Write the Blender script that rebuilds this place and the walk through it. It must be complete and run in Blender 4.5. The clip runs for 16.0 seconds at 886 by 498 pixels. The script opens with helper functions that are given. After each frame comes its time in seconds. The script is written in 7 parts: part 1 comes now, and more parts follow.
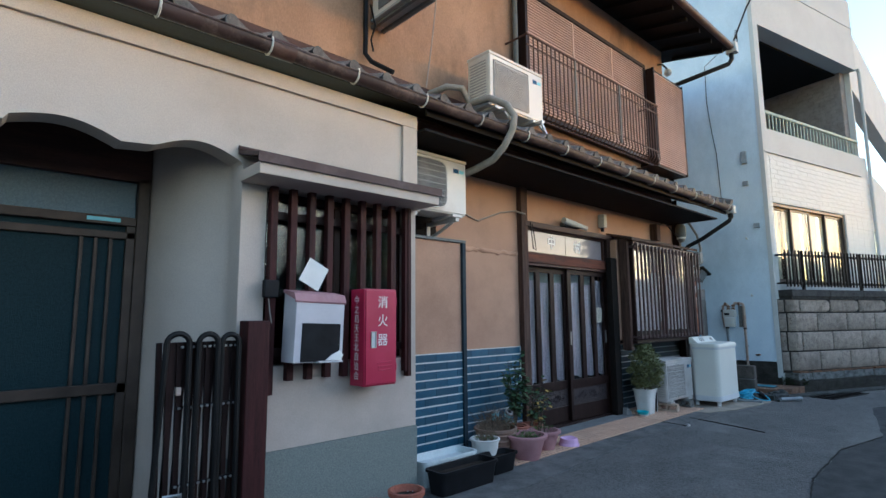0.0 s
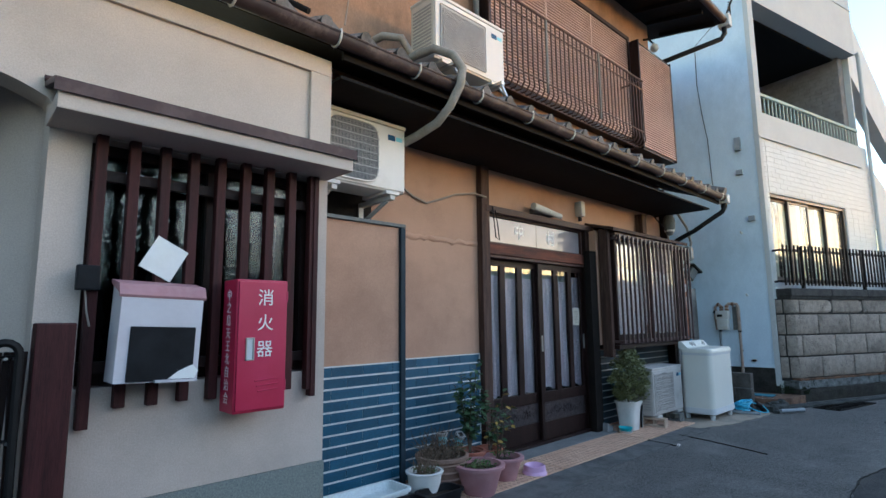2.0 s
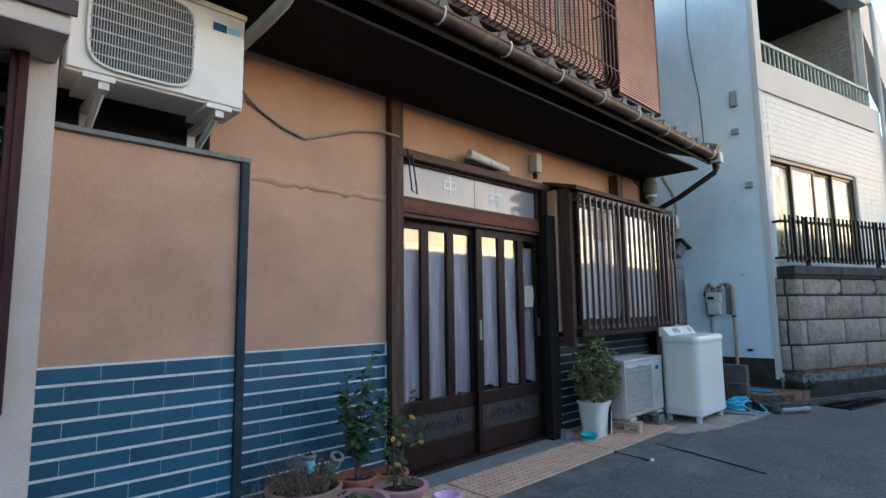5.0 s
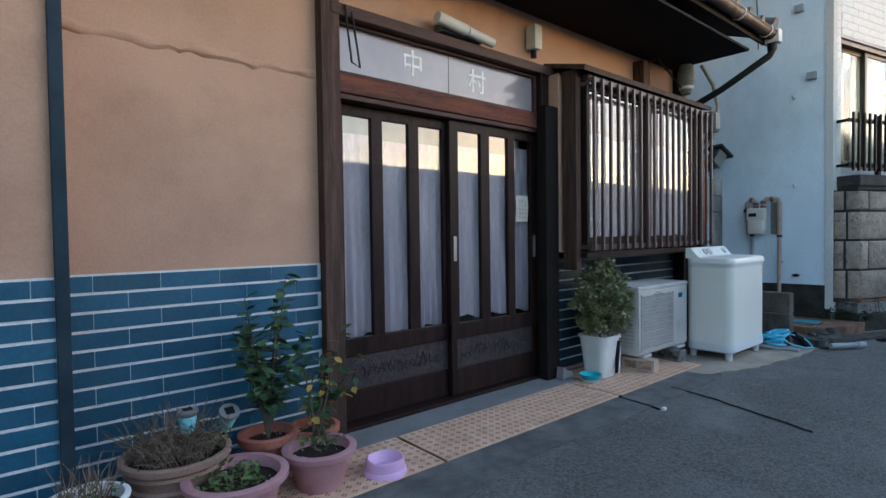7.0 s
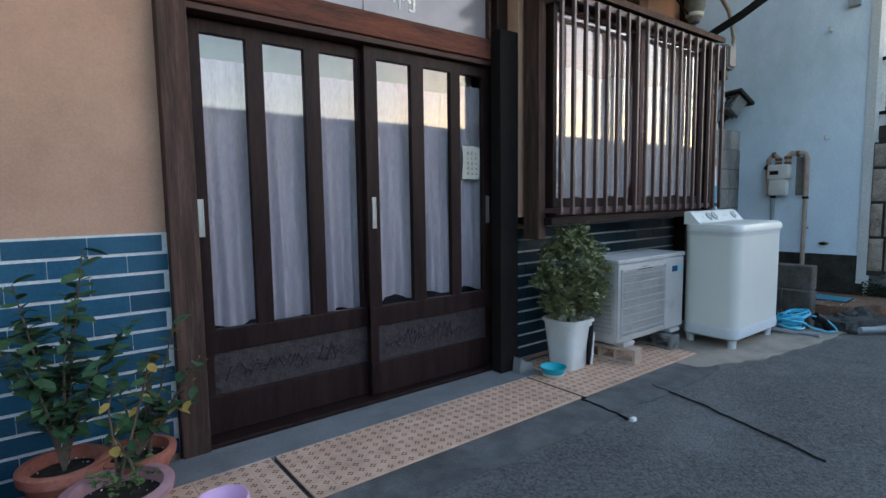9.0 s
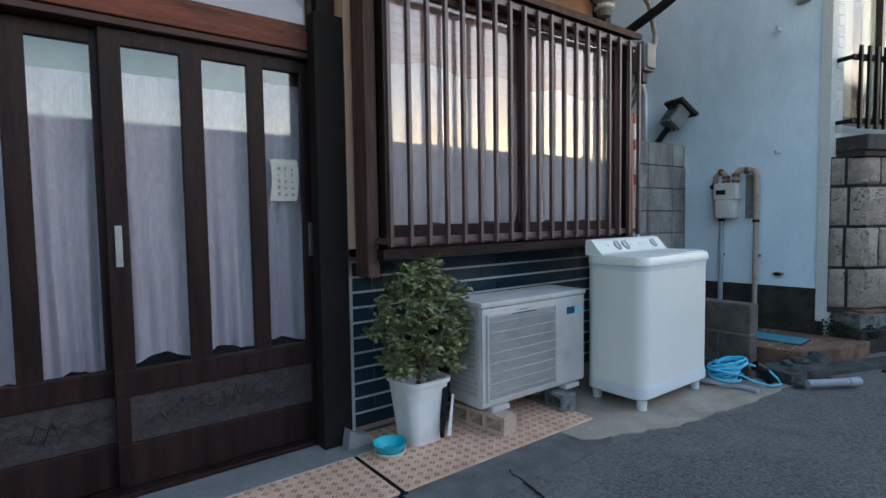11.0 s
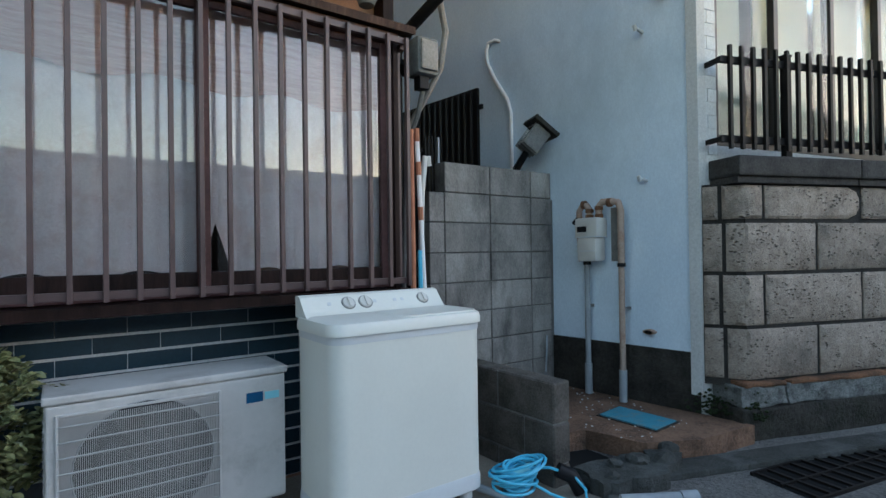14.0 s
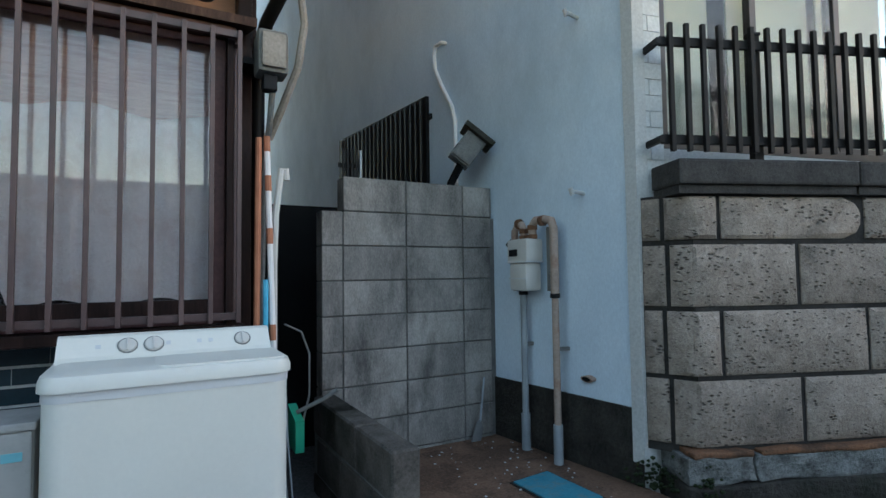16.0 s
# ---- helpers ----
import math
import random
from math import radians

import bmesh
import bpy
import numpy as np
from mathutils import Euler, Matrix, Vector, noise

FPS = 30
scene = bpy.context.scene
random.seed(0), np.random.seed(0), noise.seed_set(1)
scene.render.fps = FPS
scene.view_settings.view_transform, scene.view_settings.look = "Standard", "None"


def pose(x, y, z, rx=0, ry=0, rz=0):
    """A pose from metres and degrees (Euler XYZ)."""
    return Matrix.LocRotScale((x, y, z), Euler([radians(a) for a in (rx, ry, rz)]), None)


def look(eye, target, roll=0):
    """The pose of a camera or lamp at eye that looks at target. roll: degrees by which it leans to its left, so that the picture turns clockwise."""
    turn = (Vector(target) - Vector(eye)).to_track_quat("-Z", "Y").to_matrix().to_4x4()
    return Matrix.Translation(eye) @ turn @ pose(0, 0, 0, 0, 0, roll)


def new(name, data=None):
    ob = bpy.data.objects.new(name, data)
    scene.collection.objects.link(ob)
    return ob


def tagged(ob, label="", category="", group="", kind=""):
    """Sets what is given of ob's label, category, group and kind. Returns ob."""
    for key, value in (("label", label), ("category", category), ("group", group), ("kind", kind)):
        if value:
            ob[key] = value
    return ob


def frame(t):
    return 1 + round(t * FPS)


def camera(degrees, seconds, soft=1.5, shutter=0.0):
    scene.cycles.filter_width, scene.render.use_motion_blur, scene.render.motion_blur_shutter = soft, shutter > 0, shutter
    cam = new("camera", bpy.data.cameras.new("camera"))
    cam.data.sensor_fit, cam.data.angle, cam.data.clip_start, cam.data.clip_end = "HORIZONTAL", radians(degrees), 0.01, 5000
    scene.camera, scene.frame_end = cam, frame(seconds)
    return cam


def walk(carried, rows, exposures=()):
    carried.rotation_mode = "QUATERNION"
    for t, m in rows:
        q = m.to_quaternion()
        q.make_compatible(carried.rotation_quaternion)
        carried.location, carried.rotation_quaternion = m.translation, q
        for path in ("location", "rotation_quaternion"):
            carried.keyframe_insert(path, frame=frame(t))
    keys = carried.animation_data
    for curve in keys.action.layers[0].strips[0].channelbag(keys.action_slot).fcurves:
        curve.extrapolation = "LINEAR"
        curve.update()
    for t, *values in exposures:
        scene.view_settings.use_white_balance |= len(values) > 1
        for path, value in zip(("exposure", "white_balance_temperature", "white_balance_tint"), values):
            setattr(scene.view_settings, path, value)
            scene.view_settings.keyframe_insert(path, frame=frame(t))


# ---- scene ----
cam = camera(79.8, 16.0)
METRES, EYE, TILT, LEAN, TURN = 8.4, 1.25, 0.0, 0.0, -42.7
ROWS = [
    (0.0, 0.0, 0.0, 0.0, 0.06, 7.28, 0.45),
    (0.5, 0.016, 0.0261, -0.0023, -0.33, 7.58, 0.68),
    (1.0, 0.0298, 0.0523, -0.0018, -0.68, 7.74, 0.8),
    (1.5, 0.0395, 0.0789, -0.0041, -0.85, 7.76, 0.75),
    (2.0, 0.0501, 0.1089, -0.002, -0.89, 7.61, 0.56),
    (2.5, 0.0645, 0.1344, -0.0035, -0.9, 7.45, 0.59),
    (3.0, 0.0802, 0.1585, -0.0045, -1.09, 7.19, 0.61),
    (3.5, 0.0957, 0.1827, -0.0045, -1.12, 7.02, 0.7),
    (4.0, 0.1085, 0.2057, -0.0052, -1.13, 6.88, 0.68),
    (6.5, 0.1789, 0.3316, -0.0212, 0.7, 2.05, 0.82),
    (7.0, 0.1899, 0.3595, -0.0214, 2.3, -1.51, 0.76),
    (7.5, 0.2012, 0.3821, -0.0208, 3.58, -4.24, 0.76),
    (8.0, 0.2147, 0.4036, -0.0226, 4.41, -5.56, 0.77),
    (10.5, 0.3231, 0.5224, -0.0238, 5.09, -4.91, 0.79),
    (11.0, 0.3533, 0.5403, -0.0212, 5.13, -3.37, 0.85),
    (11.5, 0.3834, 0.5589, -0.0231, 5.29, -2.43, 0.87),
    (12.0, 0.412, 0.5838, -0.024, 5.38, -1.98, 0.89),
    (12.5, 0.4389, 0.6037, -0.0179, 5.73, -1.87, 0.85),
    (13.0, 0.4693, 0.6226, -0.0204, 5.8, -1.59, 0.74),
    (13.5, 0.4983, 0.6404, -0.0159, 5.85, -0.57, 0.76),
    (14.0, 0.5244, 0.6604, -0.0172, 6.48, 0.4, 0.8),
    (14.5, 0.5491, 0.6857, -0.0191, 7.84, 1.27, 0.69),
    (15.0, 0.5758, 0.7053, -0.0179, 9.91, 1.59, 0.69),
    (15.5, 0.6042, 0.7248, -0.0204, 11.36, 2.09, 0.66),
    (16.0, 0.6299, 0.7391, -0.0143, 13.71, 2.82, 0.73),
]
walk(cam, [(t, pose(0, 0, EYE, TILT, LEAN, TURN) @ pose(METRES * x, METRES * y, METRES * z, 90 + pitch, roll, yaw)) for t, x, y, z, yaw, pitch, roll in ROWS],
     exposures=[(0.0, 3.13, 4850, 14), (6.0, 3.24, 4980, 15), (11.0, 3.34, 5180, 16), (16.0, 3.18, 5250, 14)])

# ---- light ----
world = bpy.data.worlds.new("evening_sky")
scene.world = world
world.use_nodes = True
wn = world.node_tree
sky = wn.nodes.new("ShaderNodeTexSky")
sky.sky_type, sky.sun_disc = "NISHITA", False
sky.sun_elevation, sky.sun_rotation = radians(2), radians(137)
sky.air_density, sky.dust_density, sky.ozone_density = 1.0, 0.3, 0.8
wn.links.new(sky.outputs[0], wn.nodes["Background"].inputs[0])
wn.nodes["Background"].inputs[1].default_value = 0.15
sun = new("sun", bpy.data.lights.new("sun", "SUN"))
sun.data.energy, sun.data.angle, sun.data.color = 0.05, radians(60), (1.0, 0.92, 0.84)
sun.matrix_world = look((13.6, -14.6, 6), (0, 0, 0))


# ---- helpers of this place ----
def thing(name, at=(0, 0, 0), label="", category="", group="", kind="", turn=0):
    """A top-level Empty at the thing's base."""
    ob = new(name)
    ob.empty_display_size = 0.1
    ob.matrix_basis = pose(*at, 0, 0, turn)
    return tagged(ob, label, category, group, kind)


def as_mesh(name, bm, material, smooth=False):
    me = bpy.data.meshes.new(name)
    bmesh.ops.recalc_face_normals(bm, faces=bm.faces)
    bm.to_mesh(me)
    bm.free()
    me.materials.append(material)
    if smooth:
        me.shade_smooth()
        me.set_sharp_from_angle(angle=radians(40))
    return me


def part(name, bm, material, parent, label="", world_space=True, smooth=False):
    """Links a bmesh as one mesh object under a thing or a part."""
    root = parent
    while root is not None and root.parent is not None:
        root = root.parent
    if root is not None and world_space:
        bmesh.ops.transform(bm, matrix=root.matrix_basis.inverted(), verts=bm.verts)
    ob = new(name, as_mesh(name, bm, material, smooth))
    ob.parent = parent
    return tagged(ob, label)


def solid(name, bm, material, label="", category="", kind="", group="", smooth=False):
    """A top-level thing of one mesh."""
    return tagged(new(name, as_mesh(name, bm, material, smooth)), label, category, group, kind)


def piece(name, mesh, m, parent):
    """One of many alike pieces that share a mesh."""
    ob = new(name, mesh)
    ob.parent = parent
    ob.matrix_basis = m
    return ob


def box(bm, x0, x1, y0, y1, z0, z1, bevel=0.0):
    vs = [bm.verts.new((x, y, z)) for x in (x0, x1) for y in (y0, y1) for z in (z0, z1)]
    fs = [bm.faces.new([vs[i] for i in f]) for f in ((0, 1, 3, 2), (4, 6, 7, 5), (0, 4, 5, 1), (2, 3, 7, 6), (0, 2, 6, 4), (1, 5, 7, 3))]
    if bevel:
        es = list({e for f in fs for e in f.edges})
        bmesh.ops.bevel(bm, geom=es, offset=bevel, segments=2, profile=0.6, affect="EDGES")
    return bm


def B(*a, bevel=0.0):
    return box(bmesh.new(), *a, bevel=bevel)


def tube(bm, pts, r, seg=8, caps=True, r1=None):
    """A round bar along points, its radius going from r to r1."""
    pts = [Vector(p) for p in pts]
    r1 = r if r1 is None else r1
    rings, last = [], None
    for i, p in enumerate(pts):
        d = (pts[min(i + 1, len(pts) - 1)] - pts[max(i - 1, 0)]).normalized()
        if last is None:
            u = d.orthogonal().normalized()
        else:
            u = (last - d * last.dot(d))
            u = u.normalized() if u.length > 1e-5 else d.orthogonal().normalized()
        last = u
        v = d.cross(u)
        rr = r + (r1 - r) * i / max(1, len(pts) - 1)
        rings.append([bm.verts.new(p + rr * (math.cos(a) * u + math.sin(a) * v)) for a in [2 * math.pi * k / seg for k in range(seg)]])
    for a, b in zip(rings, rings[1:]):
        for k in range(seg):
            bm.faces.new((a[k], a[(k + 1) % seg], b[(k + 1) % seg], b[k]))
    if caps:
        bm.faces.new(rings[0][::-1])
        bm.faces.new(rings[-1])
    return bm


def T(pts, r, seg=8, r1=None):
    return tube(bmesh.new(), pts, r, seg, True, r1)


def arc(centre, r, a0, a1, n, plane="xz"):
    out = []
    for k in range(n + 1):
        a = radians(a0 + (a1 - a0) * k / n)
        c, s = r * math.cos(a), r * math.sin(a)
        x, y, z = centre
        out.append((x + c, y, z + s) if plane == "xz" else (x, y + c, z + s) if plane == "yz" else (x + c, y + s, z))
    return out


def lathe(bm, profile, at=(0, 0, 0), seg=24, wob=0.0):
    """Turns (radius, height) pairs round a vertical axis."""
    rings = []
    for r, h in profile:
        if r < 1e-6:
            rings.append([bm.verts.new((at[0], at[1], at[2] + h))])
        else:
            rings.append([bm.verts.new((at[0] + r * math.cos(a), at[1] + r * math.sin(a), at[2] + h + wob * math.sin(3 * a)))
                          for a in [2 * math.pi * k / seg for k in range(seg)]])
    for a, b in zip(rings, rings[1:]):
        for k in range(seg):
            k2 = (k + 1) % seg
            if len(a) == 1:
                bm.faces.new((a[0], b[k2], b[k]))
            elif len(b) == 1:
                bm.faces.new((a[k], a[k2], b[0]))
            else:
                bm.faces.new((a[k], a[k2], b[k2], b[k]))
    return bm


def prism(bm, poly, axis, a, b):
    """A flat polygon pushed along an axis from a to b."""
    def at(p, h):
        return {"x": (h, p[0], p[1]), "y": (p[0], h, p[1]), "z": (p[0], p[1], h)}[axis]
    lo = [bm.verts.new(at(p, a)) for p in poly]
    hi = [bm.verts.new(at(p, b)) for p in poly]
    n = len(poly)
    bm.faces.new(lo[::-1])
    bm.faces.new(hi)
    for k in range(n):
        bm.faces.new((lo[k], lo[(k + 1) % n], hi[(k + 1) % n], hi[k]))
    return bm


def PR(poly, axis, a, b):
    return prism(bmesh.new(), poly, axis, a, b)


def turned(bm, m):
    bmesh.ops.transform(bm, matrix=m, verts=bm.verts)
    return bm


def rough(bm, amp, size=7.0, cuts=5):
    """Cuts a mesh finer and wears its surface unevenly."""
    bmesh.ops.subdivide_edges(bm, edges=[e for e in bm.edges if e.calc_length() > 0.05], cuts=cuts, use_grid_fill=True)
    for v in bm.verts:
        v.co += amp * noise.noise_vector(v.co * size) + 0.5 * amp * noise.noise_vector(v.co * size * 3)
    return bm


def lettering(body, size, m, material, parent, depth=0.002, spacing=1.0, label="", bold=0.0):
    cu = bpy.data.curves.new("lettering", "FONT")
    cu.body, cu.size, cu.extrude, cu.align_x, cu.space_line, cu.offset = body, size, depth, "CENTER", spacing, bold
    tmp = new("lettering_tmp", cu)
    me = bpy.data.meshes.new_from_object(tmp.evaluated_get(bpy.context.evaluated_depsgraph_get()))
    bpy.data.objects.remove(tmp)
    me.materials.clear()
    me.materials.append(material)
    root = parent
    while root.parent is not None:
        root = root.parent
    me.transform(root.matrix_basis.inverted() @ m)
    ob = new("lettering", me)
    ob.parent = parent
    return tagged(ob, label)


# ---- materials ----
def surface(name, a, b, rough=0.75, scale=6.0, fine=60.0, bump=0.25, depth=0.004, metal=0.0, stain=None, stain_scale=1.5,
            stain_amount=0.4, grain=(1, 1, 1), pieces=0.0, rough_var=0.15, spec=None, lo=0.35, hi=0.65, coat=0.0, mottle=None):
    """Two colours mixed by noise at two scales, a stain over them, fine relief; pieces: how far single pieces differ."""
    m = bpy.data.materials.new(name)
    m.use_nodes = True
    t = m.node_tree
    n, k = t.nodes, t.links
    bs = n["Principled BSDF"]
    geo = n.new("ShaderNodeNewGeometry")
    mp = n.new("ShaderNodeMapping")
    mp.inputs["Scale"].default_value = grain
    k.new(geo.outputs["Position"], mp.inputs[0])

    def noise_at(s, detail=4.0, r=0.6):
        q = n.new("ShaderNodeTexNoise")
        q.inputs["Scale"].default_value, q.inputs["Detail"].default_value, q.inputs["Roughness"].default_value = s, detail, r
        k.new(mp.outputs[0], q.inputs["Vector"])
        return q.outputs["Fac"]

    def ramp(src, x0, x1):
        q = n.new("ShaderNodeMapRange")
        q.inputs["From Min"].default_value, q.inputs["From Max"].default_value = x0, x1
        k.new(src, q.inputs["Value"])
        return q.outputs["Result"]

    def mix(f, c1, c2, mode="MIX"):
        q = n.new("ShaderNodeMix")
        q.data_type, q.blend_type = "RGBA", mode
        for sock, v in ((q.inputs[0], f), (q.inputs[6], c1), (q.inputs[7], c2)):
            if hasattr(v, "is_output"):
                k.new(v, sock)
            elif isinstance(v, (int, float)):
                sock.default_value = v
            else:
                sock.default_value = (*v, 1)
        return q.outputs[2]

    big, small = noise_at(scale), noise_at(fine, 3.0, 0.7)
    col = mix(ramp(big, lo, hi), a, b)
    if mottle is None:
        mottle = 0.05 if bump <= 0.1 else 0.35
    col = mix(mottle, col, mix(ramp(small, 0.3, 0.7), tuple(0.6 * c for c in a), tuple(min(1, 1.25 * c) for c in b)))
    if stain:
        s = ramp(noise_at(stain_scale, 6.0, 0.7), 0.5, 0.72)
        sm = n.new("ShaderNodeMath")
        sm.operation = "MULTIPLY"
        sm.inputs[1].default_value = stain_amount
        k.new(s, sm.inputs[0])
        col = mix(sm.outputs[0], col, stain)
    if pieces:
        oi = n.new("ShaderNodeObjectInfo")
        hv = n.new("ShaderNodeHueSaturation")
        hv.inputs["Fac"].default_value = 1.0
        v = n.new("ShaderNodeMapRange")
        v.inputs["To Min"].default_value, v.inputs["To Max"].default_value = 1 - pieces, 1 + pieces
        k.new(oi.outputs["Random"], v.inputs["Value"])
        k.new(v.outputs["Result"], hv.inputs["Value"])
        k.new(col, hv.inputs["Color"])
        col = hv.outputs["Color"]
    k.new(col, bs.inputs["Base Color"])
    rr = n.new("ShaderNodeMapRange")
    rr.inputs["To Min"].default_value, rr.inputs["To Max"].default_value = max(0.02, rough - rough_var), min(1, rough + rough_var)
    k.new(big, rr.inputs["Value"])
    k.new(rr.outputs["Result"], bs.inputs["Roughness"])
    bs.inputs["Metallic"].default_value = metal
    bs.inputs["Specular IOR Level"].default_value = (0.5 if rough < 0.5 else 0.2) if spec is None else spec
    bs.inputs["Coat Weight"].default_value = coat
    if bump:
        bp = n.new("ShaderNodeBump")
        bp.inputs["Strength"].default_value, bp.inputs["Distance"].default_value = bump, depth
        ad = n.new("ShaderNodeMath")
        ad.operation = "ADD"
        k.new(small, ad.inputs[0])
        k.new(big, ad.inputs[1])
        k.new(ad.outputs[0], bp.inputs["Height"])
        k.new(bp.outputs[0], bs.inputs["Normal"])
    return m


def glass(name, tint=(1, 1, 1), rough=0.0, ripple=0.0, ior=1.5):
    m = bpy.data.materials.new(name)
    m.use_nodes = True
    bs = m.node_tree.nodes["Principled BSDF"]
    bs.inputs["Base Color"].default_value = (*tint, 1)
    bs.inputs["Transmission Weight"].default_value = 1.0
    bs.inputs["Roughness"].default_value = rough
    bs.inputs["IOR"].default_value = ior
    if ripple:
        n, k = m.node_tree.nodes, m.node_tree.links
        v = n.new("ShaderNodeTexVoronoi")
        v.inputs["Scale"].default_value = 48
        g = n.new("ShaderNodeNewGeometry")
        k.new(g.outputs["Position"], v.inputs["Vector"])
        bp = n.new("ShaderNodeBump")
        bp.inputs["Strength"].default_value, bp.inputs["Distance"].default_value = ripple, 0.003
        k.new(v.outputs["Distance"], bp.inputs["Height"])
        k.new(bp.outputs[0], bs.inputs["Normal"])
    return m


M_ORANGE = surface("orange_plaster", (0.40, 0.24, 0.16), (0.47, 0.29, 0.195), 0.9, 2.0, 90, 0.35, 0.003, stain=(0.26, 0.15, 0.10), stain_scale=1.1, stain_amount=0.5, mottle=0.2)
M_ORANGE_OLD = surface("sooty_orange_plaster", (0.25, 0.155, 0.10), (0.37, 0.235, 0.155), 0.92, 1.6, 80, 0.45, 0.004, stain=(0.10, 0.075, 0.05), stain_scale=1.3, stain_amount=0.75, mottle=0.25, grain=(1, 1, 0.5))
M_NAVY = surface("dark_navy_painted_metal", (0.010, 0.020, 0.030), (0.022, 0.036, 0.048), 0.6, 6, 60, 0.1)
M_NOTE = surface("yellowed_paper", (0.50, 0.46, 0.38), (0.60, 0.56, 0.47), 0.9, 14, 60, 0.1)
M_STUCCO = surface("cream_stucco", (0.46, 0.385, 0.325), (0.55, 0.465, 0.395), 0.92, 1.5, 160, 0.5, 0.003, stain=(0.31, 0.26, 0.22), stain_scale=0.9, stain_amount=0.4, mottle=0.25)
M_TERRAZZO = surface("grey_green_pebble_dash", (0.13, 0.15, 0.14), (0.27, 0.28, 0.25), 0.85, 120, 260, 0.5, 0.003)
M_BLUETILE = surface("blue_glazed_tile", (0.012, 0.058, 0.105), (0.022, 0.085, 0.140), 0.4, 5, 70, 0.15, 0.002, pieces=0.18, coat=0.2)
# Darker copy of the blue tile, for the shaded and dirty run under the window.
M_SHADEDTILE = surface("shaded_blue_glazed_tile", (0.006, 0.024, 0.040), (0.012, 0.036, 0.056), 0.4, 5, 70, 0.15, 0.002, pieces=0.18, coat=0.1)
M_GROUT = surface("pale_grout", (0.52, 0.53, 0.52), (0.64, 0.64, 0.63), 0.9, 20, 120, 0.2)
M_WOOD = surface("dark_stained_wood", (0.009, 0.0055, 0.005), (0.030, 0.016, 0.014), 0.45, 3, 30, 0.35, 0.002, grain=(6, 6, 0.6), spec=0.12)
M_WOODX = surface("dark_stained_beam", (0.035, 0.02, 0.017), (0.085, 0.042, 0.032), 0.55, 3, 30, 0.35, 0.002, grain=(0.6, 6, 6))
M_OLDWOOD = surface("weathered_brown_wood", (0.030, 0.018, 0.014), (0.085, 0.048, 0.036), 0.75, 3, 30, 0.4, 0.003, grain=(8, 8, 0.5), stain=(0.18, 0.12, 0.09), stain_scale=6, stain_amount=0.4)
M_REDWOOD = surface("reddish_worn_wood", (0.035, 0.018, 0.014), (0.17, 0.055, 0.032), 0.7, 4, 40, 0.35, 0.002, grain=(0.6, 6, 6))
M_BAR = surface("dark_red_brown_wood", (0.018, 0.006, 0.006), (0.062, 0.018, 0.017), 0.6, 4, 40, 0.3, 0.002, grain=(8, 8, 0.6))
# Near-black takes in the shade under eaves and porch; the shutter edge shares it.
M_SOFFIT = surface("near_black_shade_boards", (0.006, 0.005, 0.0045), (0.014, 0.010, 0.008), 0.9, 4, 30, 0.3)
M_BROWNMETAL = surface("brown_painted_metal", (0.055, 0.032, 0.030), (0.085, 0.050, 0.045), 0.5, 3, 60, 0.1, 0.001, stain=(0.25, 0.18, 0.16), stain_scale=4, stain_amount=0.3)
M_GUTTER = surface("faded_brown_gutter", (0.030, 0.021, 0.023), (0.060, 0.043, 0.046), 0.5, 3, 60, 0.1, 0.001, stain=(0.35, 0.28, 0.26), stain_scale=5, stain_amount=0.35)
M_KAWARA = surface("grey_roof_tile", (0.06, 0.06, 0.06), (0.16, 0.15, 0.15), 0.6, 9, 60, 0.3, pieces=0.25)
M_ACWHITE = surface("off_white_enamel", (0.60, 0.56, 0.51), (0.66, 0.62, 0.565), 0.45, 2, 50, 0.05, 0.001, stain=(0.4, 0.34, 0.28), stain_scale=3, stain_amount=0.25)
# Near-black stands in for shade in rooms, recesses and holes; also colours joints.
M_DARK = surface("near_black_shade_and_joints", (0.006, 0.006, 0.0065), (0.011, 0.011, 0.011), 0.95, 3, 30, 0.1)
M_SHUTTER = surface("faded_orange_brown_metal", (0.50, 0.345, 0.27), (0.60, 0.42, 0.335), 0.55, 3, 50, 0.1, stain=(0.25, 0.13, 0.09), stain_scale=1, stain_amount=0.4)
M_RAIL = surface("rusty_brown_rail", (0.06, 0.032, 0.026), (0.10, 0.055, 0.042), 0.6, 10, 60, 0.2)
M_BLUEWALL = surface("pale_blue_painted_mortar", (0.575, 0.665, 0.765), (0.655, 0.74, 0.83), 0.88, 3.0, 80, 0.4, 0.004, mottle=0.18, stain=(0.38, 0.46, 0.53), stain_scale=1.0, stain_amount=0.6, grain=(1, 1, 0.55))
M_WHITE = surface("white_painted_mortar", (0.49, 0.49, 0.48), (0.57, 0.57, 0.555), 0.85, 1.5, 70, 0.25, 0.003, stain=(0.5, 0.5, 0.48), stain_scale=0.8, stain_amount=0.3)
M_WHITEBRICK = surface("white_glazed_brick", (0.53, 0.55, 0.545), (0.60, 0.615, 0.61), 0.5, 3, 60, 0.15, 0.002, pieces=0.06)
M_GREYBRICK = surface("grey_brick", (0.22, 0.20, 0.19), (0.34, 0.31, 0.30), 0.85, 6, 60, 0.3, pieces=0.2)
M_BASE = surface("damp_dark_concrete", (0.014, 0.013, 0.012), (0.055, 0.050, 0.042), 0.85, 7, 45, 0.8, 0.015, stain=(0.012, 0.018, 0.009), stain_scale=4, stain_amount=0.8)
